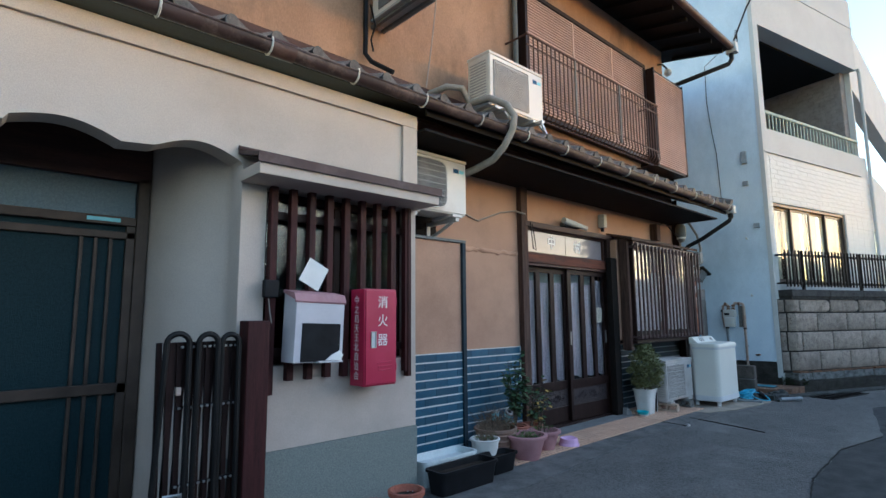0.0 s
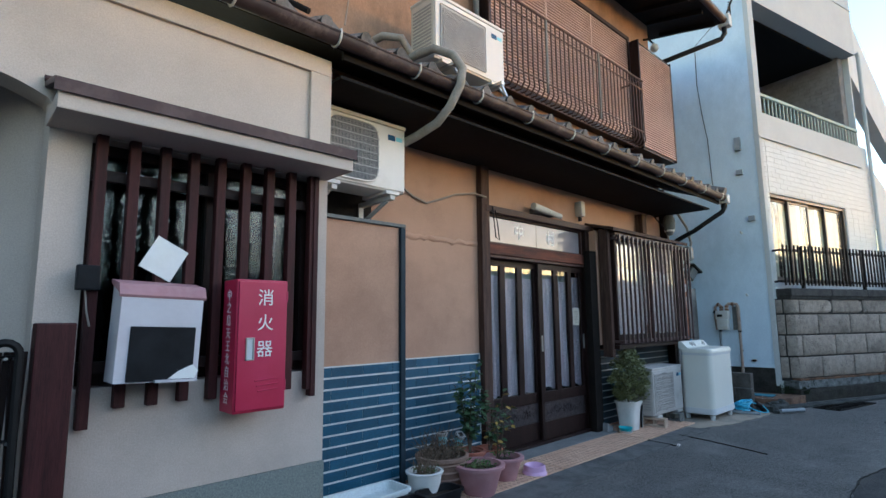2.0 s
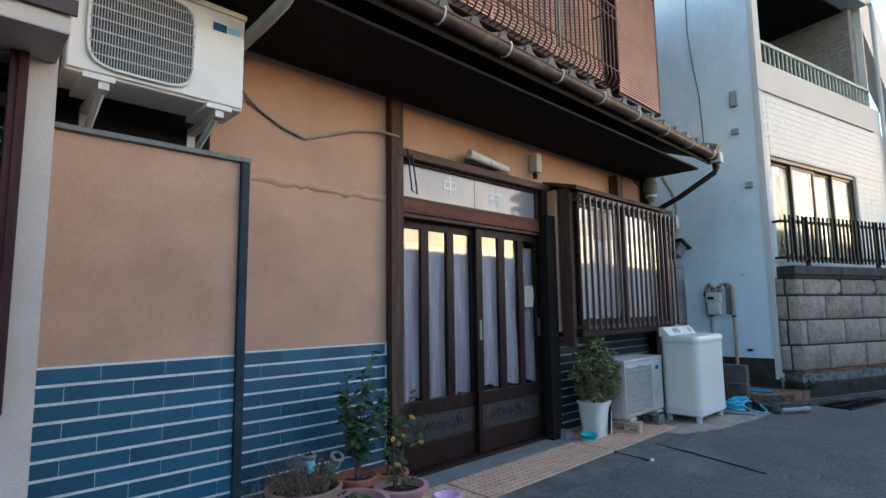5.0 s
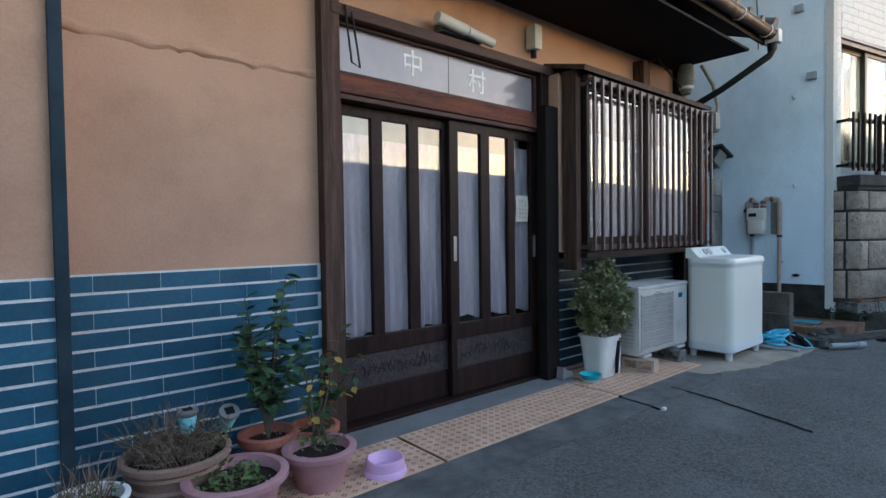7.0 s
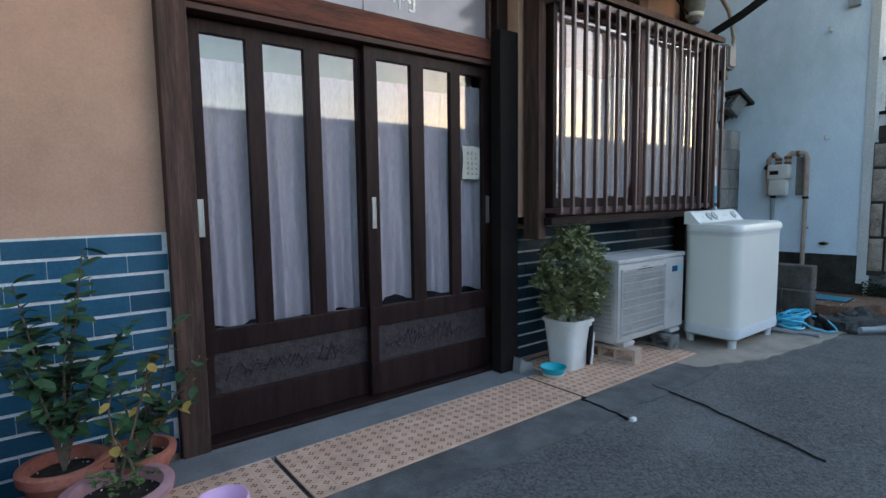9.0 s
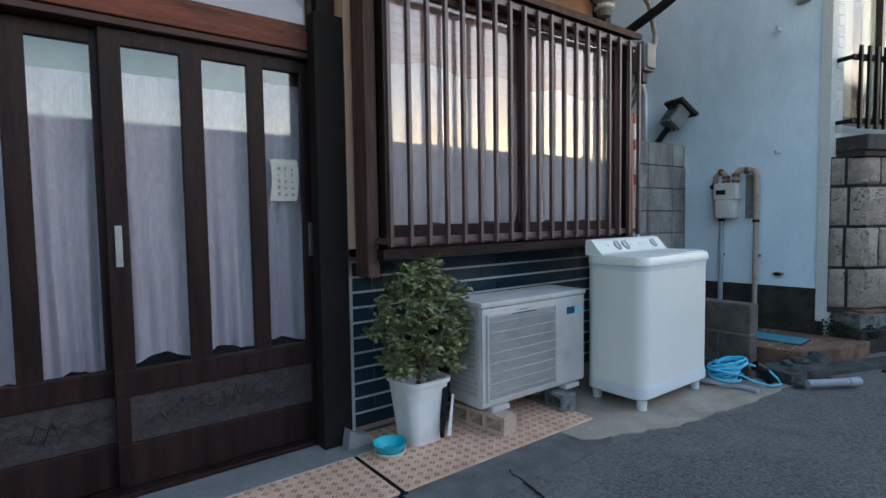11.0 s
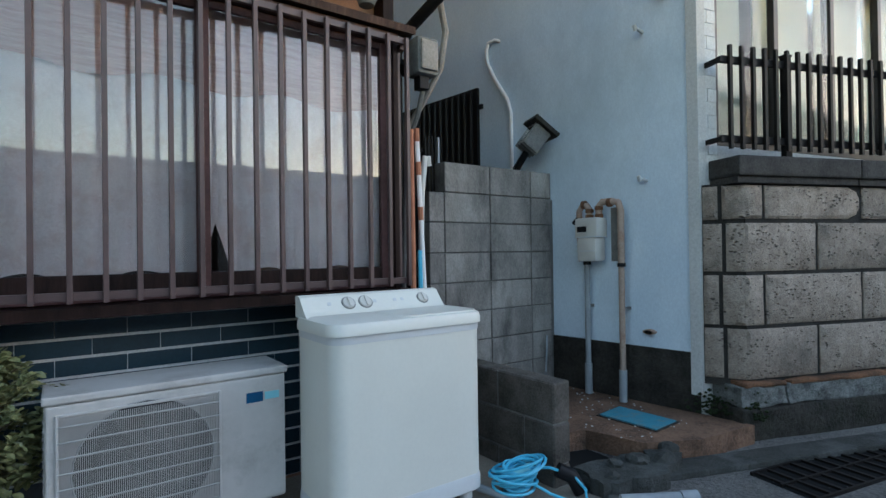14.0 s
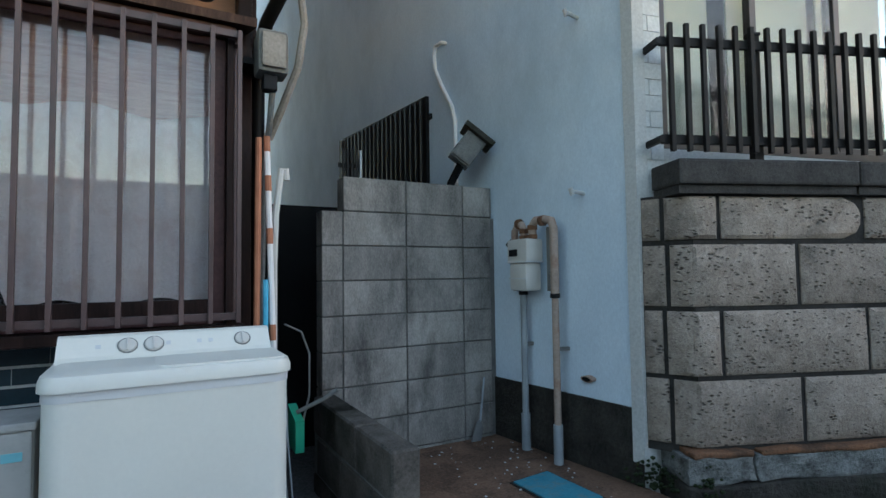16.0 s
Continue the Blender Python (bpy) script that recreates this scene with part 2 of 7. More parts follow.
M_BLOCK = surface("grey_concrete_block", (0.14, 0.128, 0.117), (0.36, 0.33, 0.30), 0.92, 4, 110, 0.6, 0.004, stain=(0.024, 0.025, 0.024), stain_scale=1.9, stain_amount=0.95, pieces=0.16, grain=(1.4, 1.4, 0.6))
M_MORTAR = surface("block_mortar", (0.11, 0.105, 0.10), (0.17, 0.165, 0.155), 0.95, 10, 110, 0.4)
M_STONE = surface("speckled_cast_stone", (0.23, 0.187, 0.150), (0.38, 0.315, 0.258), 0.92, 14, 75, 0.7, 0.012, stain=(0.07, 0.062, 0.055), stain_scale=3.2, stain_amount=0.7, pieces=0.12)
def pitted(m, scale, deep, colour, cut):
    """Small slanting pits sunk into a surface material."""
    t = m.node_tree
    n, k = t.nodes, t.links
    bs = n["Principled BSDF"]
    g, mp, v = n.new("ShaderNodeNewGeometry"), n.new("ShaderNodeMapping"), n.new("ShaderNodeTexVoronoi")
    mp.inputs["Rotation"].default_value, mp.inputs["Scale"].default_value = (0.0, radians(35), 0.0), (1.0, 1.0, 2.1)
    k.new(g.outputs["Position"], mp.inputs[0])
    k.new(mp.outputs[0], v.inputs["Vector"])
    v.inputs["Scale"].default_value, v.inputs["Randomness"].default_value = scale, 1.0
    z = n.new("ShaderNodeTexNoise")
    z.inputs["Scale"].default_value, z.inputs["Detail"].default_value = 9.0, 3.0
    k.new(g.outputs["Position"], z.inputs["Vector"])
    size = n.new("ShaderNodeMapRange")
    size.inputs["From Min"].default_value, size.inputs["From Max"].default_value = 0.35, 0.7
    size.inputs["To Min"].default_value, size.inputs["To Max"].default_value = 0.08, cut
    k.new(z.outputs["Fac"], size.inputs["Value"])
    pit = n.new("ShaderNodeMapRange")
    pit.inputs["To Min"].default_value, pit.inputs["To Max"].default_value = 1.0, 0.0
    k.new(v.outputs["Distance"], pit.inputs["Value"])
    k.new(size.outputs["Result"], pit.inputs["From Max"])
    old = bs.inputs["Base Color"].links[0].from_socket
    mx = n.new("ShaderNodeMix")
    mx.data_type = "RGBA"
    k.new(pit.outputs["Result"], mx.inputs[0])
    k.new(old, mx.inputs[6])
    mx.inputs[7].default_value = (*colour, 1)
    k.new(mx.outputs[2], bs.inputs["Base Color"])
    bp = n.new("ShaderNodeBump")
    bp.invert = True
    bp.inputs["Strength"].default_value, bp.inputs["Distance"].default_value = 0.9, deep
    k.new(pit.outputs["Result"], bp.inputs["Height"])
    k.new(bs.inputs["Normal"].links[0].from_socket, bp.inputs["Normal"])
    k.new(bp.outputs[0], bs.inputs["Normal"])


pitted(M_STONE, 29, 0.014, (0.030, 0.026, 0.023), 0.50)
M_STONEJOINT = surface("dark_stone_joint", (0.022, 0.020, 0.018), (0.05, 0.046, 0.042), 0.95, 10, 90, 0.4)
M_CAP = surface("lichen_dark_coping", (0.03, 0.028, 0.027), (0.075, 0.07, 0.065), 0.9, 8, 70, 0.6, 0.006)
M_FENCE = surface("black_brown_fence_metal", (0.005, 0.0045, 0.0045), (0.011, 0.0095, 0.009), 0.55, 6, 60, 0.1)
M_CONCRETE = surface("worn_grey_concrete", (0.15, 0.148, 0.145), (0.24, 0.235, 0.23), 0.9, 4, 120, 0.5, 0.005, stain=(0.12, 0.12, 0.12), stain_scale=1.3, stain_amount=0.6)
M_ROAD = surface("worn_asphalt_and_mortar", (0.058, 0.056, 0.054), (0.215, 0.206, 0.193), 0.82, 2.4, 75, 1.0, 0.03, spec=0.4, stain=(0.27, 0.265, 0.25), stain_scale=1.3, stain_amount=0.6, mottle=0.75)
M_MOSAIC = surface("peach_mosaic_tile", (0.58, 0.36, 0.24), (0.70, 0.47, 0.33), 0.7, 10, 80, 0.1, stain=(0.3, 0.2, 0.15), stain_scale=3, stain_amount=0.5)
M_MOSAICDOT = surface("brown_mosaic_dot", (0.13, 0.075, 0.05), (0.2, 0.12, 0.08), 0.7, 10, 80, 0.1)
M_RED = surface("faded_crimson_enamel", (0.37, 0.012, 0.050), (0.43, 0.020, 0.072), 0.42, 3, 60, 0.05, 0.001, stain=(0.40, 0.03, 0.07), stain_scale=4, stain_amount=0.3)
M_LETTER = surface("white_paint", (0.78, 0.74, 0.72), (0.85, 0.82, 0.80), 0.6, 10, 60, 0)
M_PAPER = surface("white_paper", (0.72, 0.70, 0.66), (0.78, 0.76, 0.72), 0.9, 8, 60, 0.05)
M_MAILWHITE = surface("greyish_white_plastic", (0.52, 0.48, 0.49), (0.58, 0.54, 0.55), 0.5, 4, 60, 0.05)
M_BLACK = surface("black_plastic", (0.006, 0.006, 0.007), (0.013, 0.013, 0.015), 0.5, 8, 60, 0.05, spec=0.15)
M_WASHER = surface("white_washer_enamel", (0.66, 0.645, 0.585), (0.71, 0.695, 0.63), 0.38, 1.5, 50, 0.03, 0.001, stain=(0.62, 0.64, 0.62), stain_scale=2, stain_amount=0.3)
M_WASHERGREY = surface("pale_grey_plastic", (0.55, 0.555, 0.56), (0.61, 0.615, 0.62), 0.5, 3, 60, 0.05)
M_CHROME = surface("dull_metal", (0.45, 0.44, 0.42), (0.55, 0.54, 0.52), 0.35, 10, 80, 0.05, 0.001, metal=0.9)
M_CURTAIN = surface("pale_lilac_curtain", (0.68, 0.63, 0.71), (0.80, 0.76, 0.82), 0.95, 5, 120, 0.2, 0.002, grain=(1, 1, 0.25))
M_CURTAIN2 = surface("pale_printed_curtain", (0.78, 0.73, 0.755), (0.88, 0.845, 0.86), 0.95, 4, 120, 0.2, 0.002, stain=(0.55, 0.40, 0.38), stain_scale=7, stain_amount=0.5)
M_CURTAIN3 = surface("beige_woven_blind_cloth", (0.46, 0.32, 0.29), (0.62, 0.48, 0.44), 0.95, 9, 80, 0.3, 0.002, grain=(0.6, 1, 9))
M_GLASS = glass("window_glass")
# Low index weakens the sky's reflection in the wide window; slightly rough and tinted.
M_GLASSLOW = glass("low_reflection_glass", (0.86, 0.90, 0.86), 0.12, ior=1.28)
M_GLASSRIPPLE = glass("figured_glass", (0.22, 0.33, 0.34), 0.05, 0.35)
M_TERRACOTTA = surface("terracotta", (0.26, 0.085, 0.055), (0.36, 0.13, 0.085), 0.8, 6, 70, 0.2, stain=(0.35, 0.25, 0.2), stain_scale=9, stain_amount=0.3)
M_PINKPOT = surface("faded_mauve_plastic", (0.33, 0.17, 0.18), (0.42, 0.23, 0.24), 0.65, 6, 70, 0.1, stain=(0.5, 0.35, 0.34), stain_scale=5, stain_amount=0.3)
M_BROWNPOT = surface("brown_grey_planter", (0.22, 0.145, 0.11), (0.30, 0.20, 0.155), 0.75, 6, 70, 0.2)
M_WHITEPOT = surface("white_plastic_pot", (0.62, 0.61, 0.58), (0.72, 0.70, 0.67), 0.55, 5, 60, 0.1, stain=(0.4, 0.36, 0.3), stain_scale=6, stain_amount=0.3)
M_LILAC = surface("lilac_plastic", (0.60, 0.36, 0.56), (0.66, 0.42, 0.62), 0.45, 5, 60, 0.05)
M_AQUA = surface("turquoise_plastic", (0.04, 0.36, 0.42), (0.06, 0.44, 0.50), 0.4, 5, 60, 0.05)
M_BLUEROPE = surface("bright_blue_hose", (0.08, 0.40, 0.60), (0.14, 0.50, 0.70), 0.4, 20, 90, 0.1)
M_BLUELID = surface("blue_painted_lid", (0.04, 0.20, 0.28), (0.09, 0.28, 0.36), 0.6, 12, 90, 0.3, stain=(0.22, 0.19, 0.15), stain_scale=14, stain_amount=0.7)
M_SOIL = surface("dark_soil", (0.02, 0.015, 0.011), (0.05, 0.037, 0.027), 0.95, 30, 120, 0.8, 0.01)
M_LEAF = surface("green_leaf", (0.030, 0.065, 0.026), (0.065, 0.11, 0.05), 0.5, 30, 120, 0.1, pieces=0.3)
M_LEAFDARK = surface("olive_green_leaf", (0.05, 0.085, 0.022), (0.11, 0.14, 0.045), 0.5, 25, 120, 0.1)
M_DRY = surface("dry_straw_stem", (0.12, 0.085, 0.06), (0.24, 0.175, 0.12), 0.9, 20, 90, 0.2)
M_BARK = surface("thin_brown_bark", (0.07, 0.05, 0.035), (0.13, 0.10, 0.07), 0.9, 20, 90, 0.4)
M_PIPE = surface("grey_pvc", (0.25, 0.27, 0.29), (0.34, 0.36, 0.38), 0.5, 6, 60, 0.05)
M_PIPERUST = surface("rusted_cream_pipe", (0.30, 0.22, 0.175), (0.42, 0.33, 0.27), 0.7, 4, 70, 0.2, stain=(0.22, 0.09, 0.045), stain_scale=5, stain_amount=0.9)
M_PVCWHITE = surface("weathered_white_plastic", (0.52, 0.50, 0.46), (0.60, 0.58, 0.54), 0.6, 6, 60, 0.05)
M_OPPOSITE = surface("grey_house_wall", (0.36, 0.355, 0.35), (0.46, 0.455, 0.45), 0.9, 2, 60, 0.2)
M_GREENRAIL = surface("pale_green_rail", (0.32, 0.38, 0.32), (0.42, 0.47, 0.40), 0.6, 6, 60, 0.1)
M_ALU = surface("bronze_aluminium", (0.035, 0.03, 0.027), (0.06, 0.05, 0.045), 0.4, 6, 60, 0.05, metal=0.3)
M_CREAMBLIND = surface("cream_blind", (0.38, 0.39, 0.345), (0.46, 0.47, 0.42), 0.9, 3, 60, 0.1)
M_ORANGEPOLE = surface("orange_brown_pole", (0.38, 0.15, 0.08), (0.46, 0.20, 0.11), 0.6, 10, 60, 0.1)
M_TEXTURED = surface("embossed_brown_panel", (0.028, 0.022, 0.023), (0.060, 0.047, 0.047), 0.6, 22, 45, 0.9, 0.008)
M_GREEN = surface("green_plastic", (0.02, 0.22, 0.12), (0.03, 0.28, 0.16), 0.45, 6, 60, 0.05)
M_ROPE = surface("brownish_cable", (0.25, 0.20, 0.17), (0.32, 0.27, 0.23), 0.7, 10, 60, 0.1)
M_LABELBLUE = surface("blue_sticker", (0.010, 0.060, 0.140), (0.012, 0.075, 0.165), 0.5, 10, 60, 0)
M_LABELCYAN = surface("pale_cyan_sticker", (0.25, 0.55, 0.62), (0.28, 0.6, 0.66), 0.5, 10, 60, 0)
M_FANGRILLE = surface("greyish_grille_wire", (0.34, 0.33, 0.315), (0.40, 0.385, 0.37), 0.5, 10, 60, 0.05)
M_FINGREY = surface("dusty_fin_grey", (0.13, 0.13, 0.125), (0.19, 0.19, 0.18), 0.7, 30, 90, 0.2)
M_FOOTING = surface("wet_rough_footing", (0.030, 0.032, 0.030), (0.075, 0.076, 0.070), 0.8, 6, 70, 0.9, 0.015, stain=(0.20, 0.205, 0.20), stain_scale=4, stain_amount=0.45)
M_FOOTBLOCK = surface("weathered_footing_block", (0.06, 0.062, 0.058), (0.24, 0.245, 0.235), 0.9, 9, 60, 0.9, 0.012, stain=(0.03, 0.032, 0.028), stain_scale=12, stain_amount=0.8)
M_RUSTLIP = surface("rust_stained_mortar", (0.07, 0.045, 0.03), (0.23, 0.115, 0.06), 0.9, 6, 60, 0.8, 0.01, stain=(0.025, 0.02, 0.016), stain_scale=7, stain_amount=0.7)
M_LAG = surface("dirty_hose_lagging", (0.24, 0.22, 0.19), (0.33, 0.30, 0.27), 0.85, 12, 80, 0.3)

# ---- the large structure ----
WALL_Y = 3.71
# ground: one sheet to the horizon
bm = bmesh.new()
bmesh.ops.create_grid(bm, x_segments=1, y_segments=1, size=1.0)
turned(bm, Matrix.Translation((0, 0, -0.02)) @ Matrix.Diagonal((3000, 3000, 1, 1)))
solid("ground", bm, M_ROAD, "worn grey asphalt lane patched with mortar", "ground", "structure")

# main house, ground floor wall with door and window openings
bm = bmesh.new()
Y0, Y1 = WALL_Y, 3.86
DOOR = (4.66, 6.35)
box(bm, 2.40, 4.60, Y0, Y1, -0.03, 3.15)
box(bm, 4.60, 6.40, Y0, Y1, 2.30, 3.15)
box(bm, 6.40, 6.62, Y0, Y1, -0.03, 3.15)
box(bm, 6.62, 8.36, Y0, Y1, 2.20, 3.15)
box(bm, 6.62, 8.36, Y0, Y1, -0.03, 0.92)
box(bm, 8.36, 8.52, Y0, Y1, -0.03, 3.15)
box(bm, 8.37, 8.52, Y1, 9.0, -0.03, 3.15)
solid("wall_ground_floor", bm, M_ORANGE, "orange plastered house wall with patched seams", "wall", "structure")
# plastered bay beside the entrance block
bm = bmesh.new()
box(bm, 2.56, 3.40, 3.43, WALL_Y, -0.03, 1.915)
bay = solid("wall_bay", bm, M_ORANGE, "orange plastered low bay of the house", "wall", "structure")
bm = B(2.56, 3.43, 3.405, WALL_Y, 1.917, 1.942, bevel=0.004)
solid("trim_bay_cap", bm, M_FINGREY, "thin grey metal cap of the bay", "trim", "structure")
# inside of the rooms: near-black walls stand in for unlit depth
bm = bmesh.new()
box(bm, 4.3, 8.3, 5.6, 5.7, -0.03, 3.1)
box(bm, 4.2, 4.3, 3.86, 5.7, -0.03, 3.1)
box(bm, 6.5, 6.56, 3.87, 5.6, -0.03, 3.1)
solid("wall_inside", bm, M_DARK, "room wall behind the curtains, near-black for the unlit room", "wall", "structure")

# upper storey
bm = bmesh.new()
UY = 3.66
box(bm, -4.0, 4.55, UY, UY + 0.15, 3.10, 5.60)
box(bm, 4.55, 7.42, UY, UY + 0.15, 4.95, 5.60)
box(bm, 4.55, 7.42, UY, UY + 0.15, 3.10, 3.56)
box(bm, 7.42, 8.36, UY, UY + 0.15, 3.10, 5.60)
box(bm, 8.21, 8.36, UY + 0.15, 9.0, 3.10, 5.60)
solid("wall_upper_floor", bm, M_ORANGE_OLD, "orange plastered upper storey wall with dark streaks", "wall", "structure")


# lower roof: deck, soffit, eave board, their near-black standing in for shade
def roof_z(y):
    return 2.93 + (y - 2.93) * 0.38


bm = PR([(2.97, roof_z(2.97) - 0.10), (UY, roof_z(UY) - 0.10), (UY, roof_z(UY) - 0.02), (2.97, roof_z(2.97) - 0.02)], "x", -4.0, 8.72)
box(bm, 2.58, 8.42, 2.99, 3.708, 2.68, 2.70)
solid("roof_lower", bm, M_SOFFIT, "boarded eave of the lower roof, blackened for its shade", "roof", "structure")
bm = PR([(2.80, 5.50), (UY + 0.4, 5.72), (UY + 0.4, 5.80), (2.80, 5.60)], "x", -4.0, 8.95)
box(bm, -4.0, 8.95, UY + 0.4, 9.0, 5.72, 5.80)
solid("roof_upper", bm, M_SOFFIT, "boarded upper eave, blackened for its shade", "roof", "structure")

# stucco entrance block: front wall with a cusped porch opening and a barred window opening
SY = 3.08


def cusp(x0, z0, x1, z1, rise, n=10):
    return [(x0 + (x1 - x0) * k / n, z0 + (z1 - z0) * k / n + rise * math.sin(math.pi * k / n)) for k in range(n + 1)]


edge = [(-2.6, 2.17)] + cusp(-0.55, 2.17, 0.02, 2.17, 0.07) + [(0.10, 2.17)] + cusp(0.12, 2.20, 0.577, 2.167, 0.055) + [(0.72, 2.181)] + cusp(0.736, 2.183, 1.197, 2.184, 0.07) + [(1.215, 2.16)]
bm = PR([(1.215, 2.80), (-2.6, 2.80)] + edge, "y", SY, SY + 0.16)
box(bm, 1.215, 2.556, SY, SY + 0.16, 2.05, 2.80)
box(bm, 1.215, 1.37, SY, SY + 0.16, 0.47, 2.05)
box(bm, 2.47, 2.556, SY, SY + 0.16, 0.47, 2.05)
box(bm, 1.37, 2.47, SY, SY + 0.16, 0.47, 0.96)
box(bm, 2.42, 2.556, SY + 0.16, WALL_Y, -0.03, 2.80)
box(bm, -2.6, 2.42, SY + 0.16, WALL_Y, 2.62, 2.80)
solid("wall_entrance_block", bm, M_STUCCO, "cream stucco entrance block with a cusped arch edge", "wall", "structure")
# rounded return of the porch
bm = bmesh.new()
ret = [(1.215, SY + 0.16), (1.19, SY + 0.20), (1.12, SY + 0.27), (1.04, SY + 0.37), (0.97, SY + 0.50), (0.92, SY + 0.66), (0.90, 3.86)]
prism(bm, [(1.215, SY + 0.001)] + [(1.205, SY + 0.08)] + ret + [(1.36, 3.86), (1.36, SY + 0.162), (1.214, SY + 0.162)], "z", -0.03, 2.62)
solid("wall_porch_return", bm, M_STUCCO, "rounded cream stucco return of the porch", "wall", "structure", smooth=True)
# The porch's shade is put into the ceiling colour.
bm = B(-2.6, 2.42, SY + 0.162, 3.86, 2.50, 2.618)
solid("ceiling", bm, M_SOFFIT, "porch ceiling, blackened for its shade", "ceiling", "structure")
bm = bmesh.new()
box(bm, 1.20, 2.559, SY - 0.012, SY + 0.17, -0.03, 0.468)
box(bm, 2.415, 2.559, SY + 0.17, 3.43, -0.03, 0.468)
solid("trim_plinth", bm, M_TERRAZZO, "grey-green pebble-dash plinth", "plinth", "structure")
# raised border of the parapet
bm = bmesh.new()
box(bm, -2.6, 2.559, SY - 0.022, SY, 2.70, 2.803, bevel=0.006)
box(bm, 2.42, 2.559, SY - 0.022, SY, 2.155, 2.70, bevel=0.006)
solid("trim_parapet", bm, M_STUCCO, "raised stucco border along the parapet", "moulding", "structure")
bm = B(-2.7, -2.6, SY, 3.9, -0.03, 2.8)
solid("wall_porch_left", bm, M_STUCCO, "cream stucco side wall", "wall", "structure")

# the neighbouring white and blue building
CX, CY = 10.22, 2.80
FD = radians(-12.5)
BF = Matrix.Translation((CX, CY, 0)) @ Matrix.Rotation(FD, 4, "Z")   # local x along the front, local y inwards


def front(bm):
    return turned(bm, BF)


bm = PR([(CX, CY), (CX - 0.95, 12.0), (CX - 0.75, 12.0), (CX + 0.18, CY + 0.05)], "z", 0.46, 8.2)
solid("wall_blue_side", bm, M_BLUEWALL, "pale blue painted mortar side wall", "wall", "structure")
bm = PR([(CX - 0.012, CY - 0.0), (CX - 0.96, 12.0), (CX - 0.75, 12.0), (CX + 0.18, CY + 0.05)], "z", -0.03, 0.458)
solid("wall_blue_base", bm, M_BASE, "damp mossy concrete footing of the blue wall", "wall", "structure")
bm = bmesh.new()
FW = 3.95
box(bm, 0.0, 0.17, 0, 0.22, -0.03, 6.5)
box(bm, 0.17, FW, 0, 0.22, -0.03, 1.76)
box(bm, 2.75, FW, 0, 0.22, 1.76, 3.19)
box(bm, 0.17, FW, 0, 0.22, 3.19, 4.52)
box(bm, 0.0, FW, 0, 0.30, 6.5, 8.1)
box(bm, 0.0, FW + 0.25, 0.301, 8, 6.50, 6.7)
box(bm, 0.0, FW, 0.22, 3.0, 4.36, 4.50)
# Black sheets under the ceiling and inside the left pier stand in for shade.
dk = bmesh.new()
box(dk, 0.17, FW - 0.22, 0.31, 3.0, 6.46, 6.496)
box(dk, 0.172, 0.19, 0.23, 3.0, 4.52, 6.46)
solid("ceiling_balcony", front(dk), M_DARK, "black sheets standing in for the shade in the balcony", "ceiling", "structure")
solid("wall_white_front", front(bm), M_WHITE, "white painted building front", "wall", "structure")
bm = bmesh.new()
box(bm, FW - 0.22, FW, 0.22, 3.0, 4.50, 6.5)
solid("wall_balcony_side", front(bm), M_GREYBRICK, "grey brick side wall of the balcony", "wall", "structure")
# Near-black back walls: the shade of balcony and room is in the colour.
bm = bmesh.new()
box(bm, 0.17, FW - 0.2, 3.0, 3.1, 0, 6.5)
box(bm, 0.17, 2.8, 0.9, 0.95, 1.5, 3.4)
solid("wall_balcony_back", front(bm), M_DARK, "balcony back wall, near-black in place of shade", "wall", "structure")
# second wing behind
W2 = BF @ Matrix.Translation((FW, 0.12, 0)) @ Matrix.Rotation(radians(14), 4, "Z")
bm = bmesh.new()
box(bm, 0.0, 9, 0, 0.3, 6.15, 7.75)
box(bm, 0.0, 9, 0, 0.3, -0.03, 4.5)
box(bm, 0.2, 9, 1.5, 1.7, 4.5, 6.15)
box(bm, 0.0, 0.12, 0, 0.3, 4.5, 6.15)
solid("wall_white_wing", turned(bm, W2), M_WHITE, "white wing of the neighbouring building", "wall", "structure")

# stone garden wall
SD = radians(-21)
SW = Matrix.Translation((10.31, 2.56, 0)) @ Matrix.Rotation(SD, 4, "Z")
bm = bmesh.new()
box(bm, 0.012, 9.0, 0.02, 0.24, 0.30, 1.50)
turned(bm, SW)
solid("wall_garden", bm, M_STONEJOINT, "dark mortar core of the cast stone garden wall", "wall", "structure")
bm = rough(turned(B(-0.09, 9.0, -0.045, 0.28, -0.03, 0.168, bevel=0.012), SW), 0.012, 6, 40)
solid("wall_garden_base", bm, M_BASE, "wet black concrete footing under the stone wall", "wall", "structure")
rf = random.Random(71)
fx = -0.075
for wide in (0.335, 0.81, 0.79, 0.82, 0.80, 0.78, 0.82, 0.80, 0.80, 0.80, 0.80):
    cut = rf.uniform(0.0, 0.012)
    bm = rough(turned(B(fx, fx + wide - 0.010, -0.024 - cut, 0.26, 0.169, 0.286, bevel=0.010), SW), 0.014, 9)
    solid("wall_footing_block", bm, M_FOOTBLOCK, "worn grey concrete block of the wall footing", "block", "structure")
    bm = rough(turned(B(fx + 0.02, fx + wide - 0.014, -0.030 - cut, 0.25, 0.284, 0.312, bevel=0.011), SW), 0.012, 11)
    solid("wall_footing_lip", bm, M_RUSTLIP, "rust-stained mortar lip on the wall footing", "trim", "structure")
    fx += wide

# opposite side of the lane, behind the walker
bm = bmesh.new()
box(bm, -30, 40, -6.4, -6.0, -0.03, 3.05)
solid("wall_opposite", bm, M_OPPOSITE, "plain grey wall across the lane", "wall", "structure")
# Block added out of view to close off the lane; it also blocks sky light.
bm = B(-30, -9, -6.0, 3.0, -0.03, 3.0)
